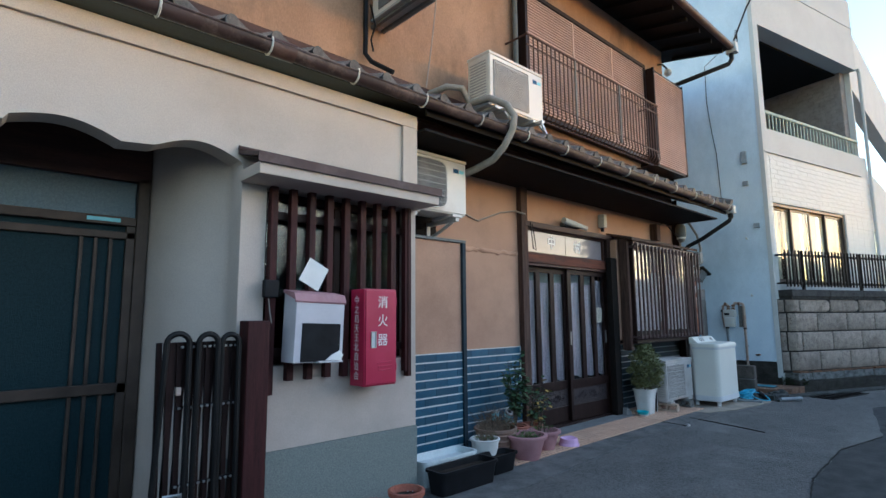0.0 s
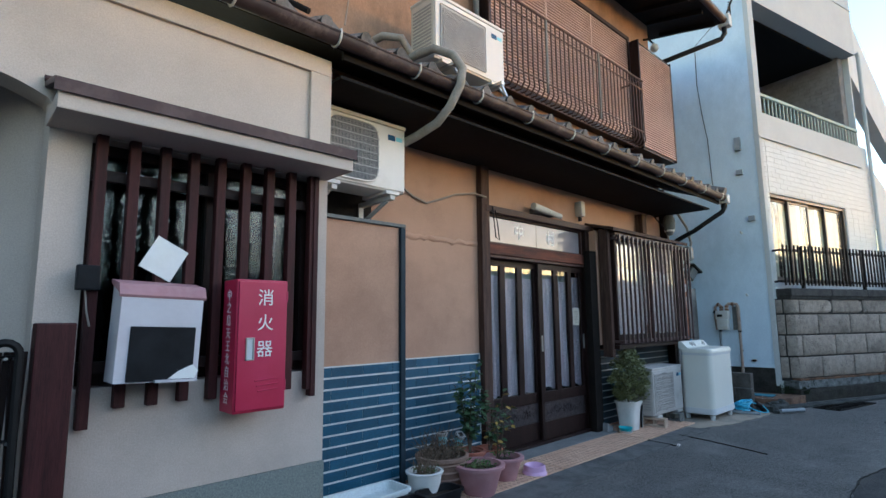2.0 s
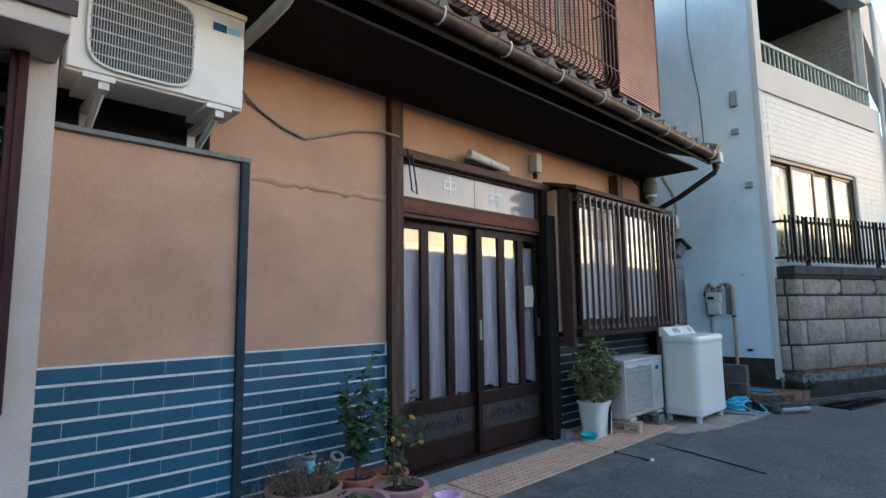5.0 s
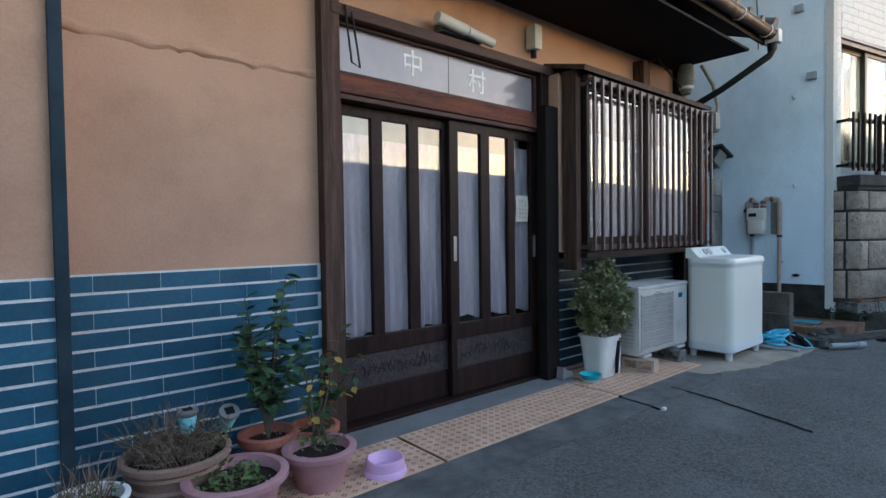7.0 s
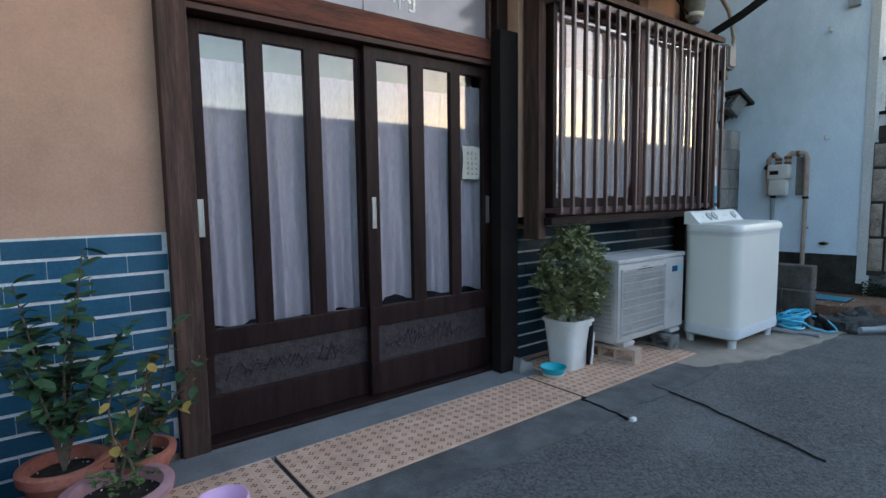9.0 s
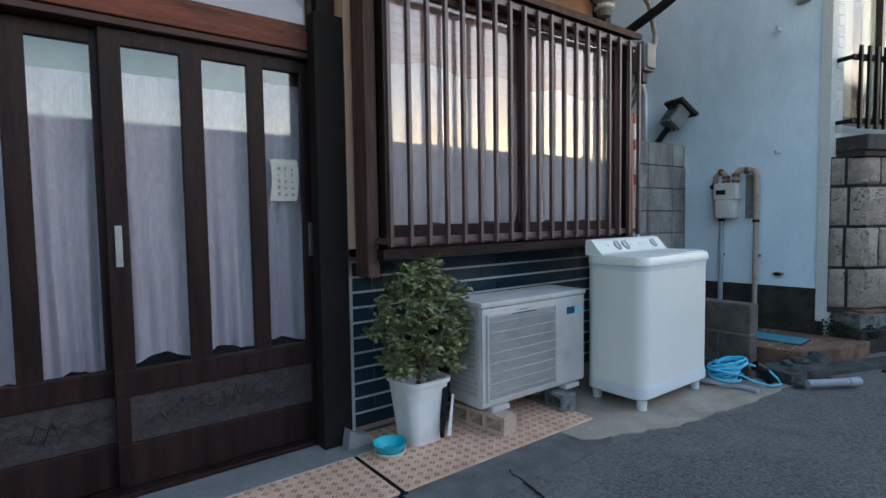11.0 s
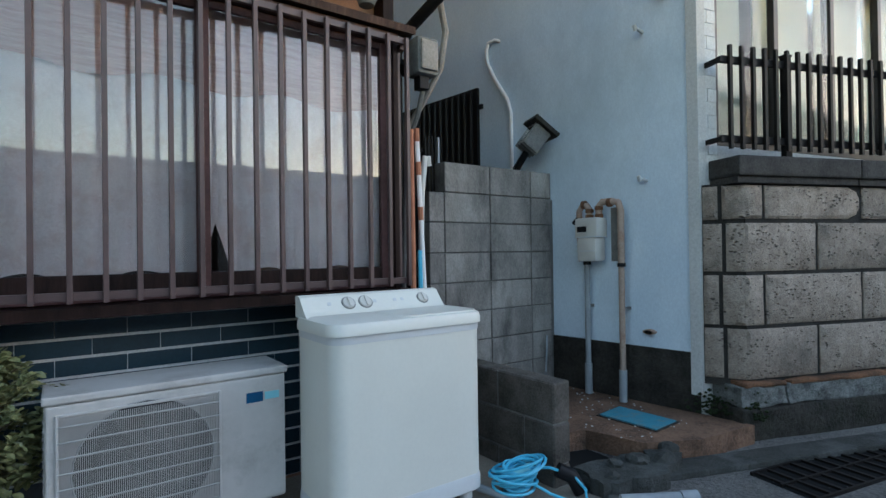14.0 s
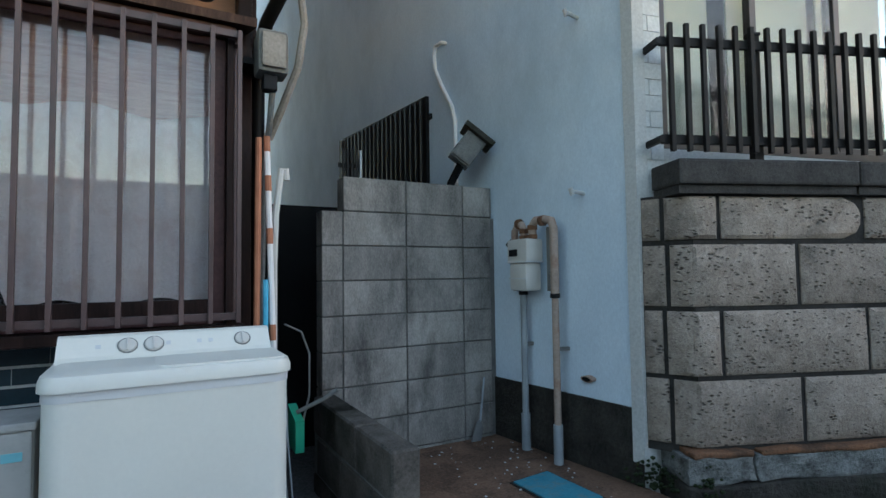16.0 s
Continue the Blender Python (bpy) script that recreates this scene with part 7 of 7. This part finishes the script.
for k in range(4):
    part("coil", T(arc((9.02 + 0.012 * k, 2.72, 5.66 + 0.05 * k), 0.07 - 0.008 * k, -120, 150, 12), 0.006, 5), M_BLACK, ov)
solid("trim_corner_strip", PR([(CX - 0.012, CY - 0.012), (CX + 0.05, CY - 0.03), (CX + 0.05, CY + 0.02), (CX - 0.018, CY + 0.055)], "z", 0.20, 8.1), M_WHITE, "white corner strip of the neighbouring building", "trim", "structure")

# ---- white building front: window, rail, moulding ----
def local_part(name, bm, mat, parent, label=""):
    return part(name, turned(bm, BF), mat, parent, label)


fw_ = thing("sliding_window", tuple(BF @ Vector((1.45, 0.1, 1.76))), "wide bronze-framed sliding window with cream blinds", "window")
fr = bars_frame(bmesh.new(), 0.172, 2.748, 1.765, 3.185, 0.02, 0.14, 0.045, 0.05)
local_part("window_frame", fr, M_ALU, fw_)
for x0, x1, y in ((0.215, 0.88, 0.09), (0.82, 1.50, 0.055), (1.44, 2.12, 0.09), (2.06, 2.705, 0.055)):
    sa = local_part("sash", bars_frame(bmesh.new(), x0, x1, 1.812, 3.14, y, y + 0.03, 0.045, 0.05), M_ALU, fw_)
    ob = local_part("pane", B(x0 + 0.04, x1 - 0.04, y + 0.012, y + 0.016, 1.86, 3.10), M_GLASSLOW, sa)
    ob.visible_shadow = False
bd = thing("window_blind", tuple(BF @ Vector((1.45, 0.3, 1.8))), "cream cloth blinds drawn behind the wide window", "blind")
for x0, x1 in ((0.18, 0.66), (0.80, 1.42), (1.50, 2.05), (2.12, 2.74)):
    local_part("cloth", B(x0, x1, 0.20, 0.21, 1.77, 3.18), M_CREAMBLIND, bd)
solid("trim_brick_band", front(B(0.0, FW - 0.35, -0.03, 0.0, 4.075, 4.105, bevel=0.006)), M_WHITE, "thin white moulding over the brick band", "moulding", "structure")
solid("trim_lintel_line", front(B(0.0, FW, -0.012, 0.0, 7.45, 7.47)), M_WHITE, "faint line along the parapet", "moulding", "structure")
rl = thing("balcony_railing", tuple(BF @ Vector((2.0, 0.1, 4.52))), "pale green metal balcony railing", "railing")
local_part("top_rail", B(0.17, FW - 0.05, 0.08, 0.13, 4.88, 4.93, bevel=0.006), M_GREENRAIL, rl)
local_part("bottom_rail", B(0.17, FW - 0.05, 0.09, 0.12, 4.56, 4.59), M_GREENRAIL, rl)
bar = as_mesh("bar", B(-0.010, 0.010, -0.010, 0.010, 0, 0.30), M_GREENRAIL)
inv = rl.matrix_basis.inverted()
for k in range(30):
    piece("bar", bar, inv @ BF @ pose(0.24 + 0.122 * k, 0.105, 4.585), rl)
bp = thing("balcony_door", tuple(BF @ Vector((1.2, 2.9, 4.5))), "pale door far back in the dark balcony", "door")
local_part("leaf", B(0.9, 1.5, 2.95, 2.995, 4.5, 6.3), M_FINGREY, bp)
dsp = thing("downpipe", tuple(BF @ Vector((FW + 0.03, -0.03, 3))), "white downpipe at the end of the building front", "downpipe")
local_part("pipe", T([(FW + 0.03, -0.04, -0.02), (FW + 0.03, -0.04, 6.45), (FW - 0.03, -0.04, 6.52)], 0.035, 8), M_WHITE, dsp)
w2 = thing("wing_window", tuple(W2 @ Vector((0.8, 0.0, 1.8))), "blue-grey framed window of the white wing", "window")
part("window_frame", turned(bars_frame(bmesh.new(), 0.3, 1.6, 1.8, 3.1, -0.03, 0.0, 0.05, 0.05), W2), M_PIPE, w2)
part("pane", turned(B(0.35, 1.55, -0.012, -0.006, 1.85, 3.05), W2), M_SKYGLASS, w2)

# white bricks of the front: single ones on the pier, the band joined
brk = thing("brick_facing", tuple(BF @ Vector((0, 0, 1.6))), "white glazed brick facing of the building front", "brick facing", kind="structure")
inv = brk.matrix_basis.inverted()
bm = B(0, 0.150, -0.006, 0.0, 0, 0.079)
brick = as_mesh("brick", bm, M_WHITEBRICK)
bm = B(0, 0.074, -0.006, 0.0, 0, 0.079)
half_brick = as_mesh("brick", bm, M_WHITEBRICK)
for r in range(34):
    z = 1.20 + 0.083 * r
    if r % 2:
        piece("brick", brick, inv @ BF @ pose(0.012, -0.001, z), brk)
    else:
        piece("brick", half_brick, inv @ BF @ pose(0.012, -0.001, z), brk)
        piece("brick", half_brick, inv @ BF @ pose(0.090, -0.001, z), brk)
bm = bmesh.new()
for r in range(10):
    z = 3.215 + 0.083 * r
    x = 0.18 - (0.115 if r % 2 else 0)
    while x < FW - 0.12:
        box(bm, max(x, 0.17), x + 0.227, -0.006, -0.001, z, z + 0.079)
        x += 0.23
for r in range(15):
    z = 1.95 + 0.083 * r
    x = 2.78
    while x < FW - 0.12:
        box(bm, x, x + 0.227, -0.006, -0.001, z, z + 0.079)
        x += 0.23
tagged(part("brick_band", turned(bm, BF), M_WHITEBRICK, brk), kind="stuff")
gbk = thing("balcony_bricks", tuple(BF @ Vector((FW - 0.22, 1.5, 4.5))), "grey bricks on the balcony side wall", "brick facing", kind="structure")
bm = bmesh.new()
for r in range(23):
    z = 4.51 + 0.085 * r
    y = 0.23 - (0.1 if r % 2 else 0)
    while y < 2.9:
        box(bm, FW - 0.232, FW - 0.2205, max(y, 0.225), y + 0.205, z, z + 0.075)
        y += 0.215
tagged(part("brick_courses", turned(bm, BF), M_GREYBRICK, gbk), kind="stuff")

# ---- cast stone wall with coping and fence ----
sw = thing("stone_wall", (10.31, 2.56, 0.30), "rough speckled cast stone garden wall with dark joints", "stone wall", turn=-21)
RW = Matrix.Translation((10.205, 2.775, 0)) @ Matrix.Rotation(radians(-64), 4, "Z")
core = PR([(10.335, 2.575), (10.225, 2.785), (10.42, 2.83), (10.50, 2.60)], "z", 0.28, 1.50)
part("core", core, M_STONEJOINT, sw)
ROWS_Z = ((0.318, 0.628), (0.640, 0.950), (0.962, 1.264), (1.278, 1.492))
cache2 = {}


def stone(m, w, h, round_end=False):
    m = m @ pose(0.006, 0, 0.006)
    w, h = w - 0.012, h - 0.012
    key = (round(w, 3), round(h, 3), round_end)
    if key not in cache2:
        bm = bmesh.new()
        rr = random.Random(int(w * 1000 + h * 77))
        nx, nz = max(2, int(w / 0.13)), 6 if round_end else 2
        c = 0.018
        front_v = []
        for j in range(nz + 1):
            row = []
            for i in range(nx + 1):
                x, z = w * i / nx, h * j / nz
                e = i in (0, nx) or j in (0, nz)
                if round_end and i == nx:
                    x = w - 0.5 * h + math.sqrt(max(0.0, 0.25 * h * h - (z - 0.5 * h) ** 2))
                row.append(bm.verts.new((x + (c if i == 0 else -c if i == nx else rr.uniform(-0.01, 0.01)), -0.050 + rr.uniform(-0.006, 0.006), z + (c if j == 0 else -c if j == nz else rr.uniform(-0.01, 0.01)))))
            front_v.append(row)
        for a, b in zip(front_v, front_v[1:]):
            for i in range(nx):
                bm.faces.new((a[i], a[i + 1], b[i + 1], b[i]))
        loop = front_v[0] + [r[-1] for r in front_v[1:]] + front_v[-1][-2::-1] + [r[0] for r in front_v[-2:0:-1]]
        mid, back = [], []
        ends = {row[-1] for row in front_v}
        for v in loop:
            x, z = v.co.x, v.co.z
            x = 0.0 if x <= c + 0.001 else w if x >= w - c - 0.001 or (round_end and v in ends) else x
            z = 0.0 if z <= c + 0.001 else h if z >= h - c - 0.001 else z
            if round_end and x >= w - 0.001:
                x = w - 0.5 * h + math.sqrt(max(0.0, 0.25 * h * h - (z - 0.5 * h) ** 2))
            mid.append(bm.verts.new((x, -0.038 + rr.uniform(-0.004, 0.004), z)))
            back.append(bm.verts.new((x, 0.03, z)))
        n = len(loop)
        for A, Bk in ((loop, mid), (mid, back)):
            for i in range(n):
                bm.faces.new((A[i], A[(i + 1) % n], Bk[(i + 1) % n], Bk[i]))
        cache2[key] = as_mesh("stone", bm, M_STONE, True)
    piece("stone", cache2[key], sw.matrix_basis.inverted() @ m, sw)


for r, (z0, z1) in enumerate(ROWS_Z):
    h = z1 - z0
    cuts = [0.0] + ([0.55 + 0.775 * k for k in range(11)] if r % 2 == 0 else [0.14 + 0.775 * k for k in range(12)])
    for a, b in zip(cuts, cuts[1:]):
        stone(SW @ pose(a + (0.006 if a else -0.012), 0.05, z0), b - a - 0.012 + (0 if a else 0.018), h, r == 3 and b - a > 0.4)
    for a, b in (((0.0, 0.115), (0.125, 0.245)) if r % 2 == 0 else ((0.0, 0.095), (0.105, 0.245))):
        stone(RW @ pose(a, 0.05, z0), b - a, h)
cp = thing("coping", (10.31, 2.56, 1.50), "dark weathered concrete coping on the stone wall", "coping", turn=-21)
for k in range(9):
    x0 = -0.085 if k == 0 else 0.92 * k - 0.06
    part("slab", turned(B(x0, 0.92 * k + 0.855, -0.045, 0.30, 1.535, 1.655, bevel=0.014), SW), M_CAP, cp)
    part("slab_base", turned(B(x0 + 0.01, 0.92 * k + 0.855, -0.02, 0.28, 1.495, 1.536), SW), M_CAP, cp)
fn = thing("fence", (10.31, 2.56, 1.655), "dark metal picket fence on the coping", "fence", turn=-21)
pk = as_mesh("picket", B(-0.011, 0.011, -0.011, 0.011, 0.0, 0.625, bevel=0.002), M_FENCE)
pinv = fn.matrix_basis.inverted()
for k in range(95):
    piece("picket", pk, pinv @ SW @ pose(-0.055 + 0.0862 * k, 0.045, 1.705), fn)
for z in (1.745, 2.225):
    part("rail", turned(B(-0.10, 8.2, 0.058, 0.078, z, z + 0.045, bevel=0.003), SW), M_FENCE, fn)
    part("bracket", turned(B(-0.12, -0.10, 0.05, 0.20, z + 0.005, z + 0.035), SW), M_FENCE, fn)
for k in range(5):
    part("post", turned(B(0.40 + 1.55 * k, 0.45 + 1.55 * k, 0.08, 0.12, 1.655, 2.31, bevel=0.003), SW), M_FENCE, fn)
    part("cap_ball", turned(B(0.395 + 1.55 * k, 0.455 + 1.55 * k, 0.075, 0.125, 2.31, 2.325, bevel=0.003), SW), M_FENCE, fn)
solid("kerb_strip", turned(B(-0.9, 9.0, -0.36, -0.20, -0.02, 0.012, bevel=0.006), SW), M_FOOTING, "worn concrete gutter strip along the footing", "kerb", "structure")
dg = thing("drain_grate", (10.3, 2.05, -0.018), "dark steel drain grating in the lane", "grate", turn=-12)
for k in range(13):
    part("bar", B(-0.55 + 0.09 * k, -0.53 + 0.09 * k, -0.15, 0.15, -0.002, 0.012), M_FENCE, dg, world_space=False)
for y in (-0.16, 0.0, 0.15):
    part("rail", B(-0.57, 0.57, y, y + 0.012, -0.002, 0.014), M_FENCE, dg, world_space=False)
part("bed", B(-0.57, 0.57, -0.16, 0.16, -0.0015, 0.001), M_DARK, dg, world_space=False)

# ---- ground: patches, joints, mosaic ----
M_APRON = surface("dark_worn_apron", (0.10, 0.098, 0.094), (0.22, 0.214, 0.205), 0.92, 6, 150, 1.0, 0.012, stain=(0.05, 0.05, 0.05), stain_scale=2.2, stain_amount=0.6)
M_PALE = surface("pale_mortar_patch", (0.24, 0.205, 0.165), (0.40, 0.34, 0.27), 0.92, 3, 120, 0.5, 0.005, stain=(0.12, 0.115, 0.11), stain_scale=1.8, stain_amount=0.7)
M_ASPHALT = surface("dark_asphalt", (0.050, 0.050, 0.051), (0.110, 0.108, 0.106), 0.93, 6, 180, 1.0, 0.015)
solid("pavement_apron", PR(ragged([(2.3, 3.08), (2.3, 2.58), (4.4, 2.72), (5.2, 2.80), (6.25, 2.80), (7.4, 2.80), (7.6, 3.0), (7.6, 3.08)], 8, 0.015, 3), "z", -0.03, -0.015), M_APRON, "dark worn mortar apron before the tiles", "pavement", "structure")
solid("pavement_pale_patch", PR(ragged([(7.45, 3.70), (7.30, 2.90), (7.9, 2.70), (8.6, 2.62), (8.98, 2.60), (8.98, 3.75)], 8, 0.02, 4), "z", -0.03, -0.0135), M_PALE, "pale mortar patch under the washing machine", "pavement", "structure")
solid("pavement_under_pots", PR([(2.3, 3.70), (2.3, 3.075), (4.32, 3.07), (4.32, 3.70)], "z", -0.03, -0.0145), M_CONCRETE, "bare concrete along the tiled wall", "pavement", "structure")
solid("road_asphalt", PR(ragged([(-40, 1.0), (4.2, 1.06), (5.0, 1.22), (6.2, 1.28), (7.2, 1.10), (9.2, 1.5), (12, 0.6), (40, -6.0), (-40, -6.0)], 12, 0.015, 6), "z", -0.03, -0.017), M_ASPHALT, "darker asphalt along the middle of the lane", "road", "structure")


def crack(name, pts, w, seed, mat, label):
    r_ = random.Random(seed)
    L_, R_ = [], []
    pts = [Vector(p) for p in pts]
    for a, b in zip(pts, pts[1:]):
        n = max(2, int((b - a).length / 0.04))
        side = Vector((-(b - a).y, (b - a).x)).normalized()
        for k in range(n):
            p = a.lerp(b, k / n) + side * r_.uniform(-0.008, 0.008)
            ww = w * r_.uniform(0.4, 1.2)
            L_.append((p + side * ww)[:])
            R_.append((p - side * ww)[:])
    return solid(name, PR(L_ + R_[::-1], "z", -0.03, -0.0105), mat, label, "joint", "structure")


crack("joint_lane", [(6.345, 3.03), (6.33, 2.86), (6.30, 2.70)], 0.008, 1, M_DARK, "dark open joint in the apron")
crack("joint_lane_long", [(6.82, 2.92), (6.76, 2.62), (6.65, 2.28), (6.534, 1.973)], 0.0022, 2, M_STONEJOINT, "long thin crack across the lane")
crack("joint_lane_edge", [(4.2, 1.06), (5.0, 1.22), (6.2, 1.28), (7.2, 1.10)], 0.005, 3, M_STONEJOINT, "dark edge of the asphalt")
ch = thing("stone_chip", (6.30, 2.70, -0.012), "small white stone chip on the lane", "stone")
part("chip", B(6.285, 6.315, 2.695, 2.715, -0.012, 0.008, bevel=0.005), M_LETTER, ch)
grit = bmesh.new()
rn = random.Random(55)
for k in range(420):
    x, y = rn.uniform(2.5, 10), rn.uniform(1.2, 2.95)
    s = rn.choice((0.002, 0.002, 0.003, 0.003, 0.005))
    lathe(grit, [(0, -s * 0.3), (s, 0), (0, s * 0.5)], (x, y, -0.0155), 5)
tagged(new("gravel", as_mesh("gravel", grit, M_CONCRETE)), "pale grit scattered over the lane", "gravel", kind="stuff")

# blue wall tiles and the mosaic strip, last
tiled(3.402, 4.545, WALL_Y, 0.005, 0.93, 12, 0.25, "tiling")
tiled(2.565, 3.382, 3.43, 0.005, 0.94, 13, 0.25, "tiling")
# Shade below the window case is put into this run's tile colour.
tiled(6.495, 8.45, WALL_Y, 0.005, 0.86, 11, 0.25, "tiling", mat=M_SHADEDTILE, tone="shade-darkened blue")
solid("joint_mosaic", B(6.345, 6.378, 3.03, 3.65, -0.03, -0.009), M_DARK, "dark open joint across the mosaic", "joint", "structure")
mo = thing("mosaic_strip", (5.5, 3.2, -0.012), "peach mosaic floor tiles with brown four-dot pattern", "floor tiles", kind="structure")
bm = B(0.001, 0.099, 0.001, 0.099, 0.0, 0.008)
for f in bm.faces:
    f.material_index = 0
for i in range(2):
    for j in range(2):
        for dx, dy in ((0.009, 0), (-0.009, 0), (0, 0.009), (0, -0.009)):
            cx, cy, s = 0.025 + 0.05 * i + dx, 0.025 + 0.05 * j + dy, 0.0062
            f = bm.faces.new([bm.verts.new((cx + q[0] * s, cy + q[1] * s, 0.0086)) for q in ((1, 0), (0, 1), (-1, 0), (0, -1))])
            f.material_index = 1
mt = as_mesh("tile", bm, M_MOSAIC)
mt.materials.append(M_MOSAICDOT)
for x0, x1, y0, y1 in ((3.63, 4.83, 3.04, 3.44), (4.85, 6.35, 3.04, 3.44), (6.372, 7.572, 3.04, 3.64)):
    for i in range(round((x1 - x0) / 0.1)):
        for j in range(round((y1 - y0) / 0.1)):
            piece("tile", mt, pose(x0 + 0.1 * i - 5.5, y0 + 0.1 * j - 3.2, 0.0), mo)
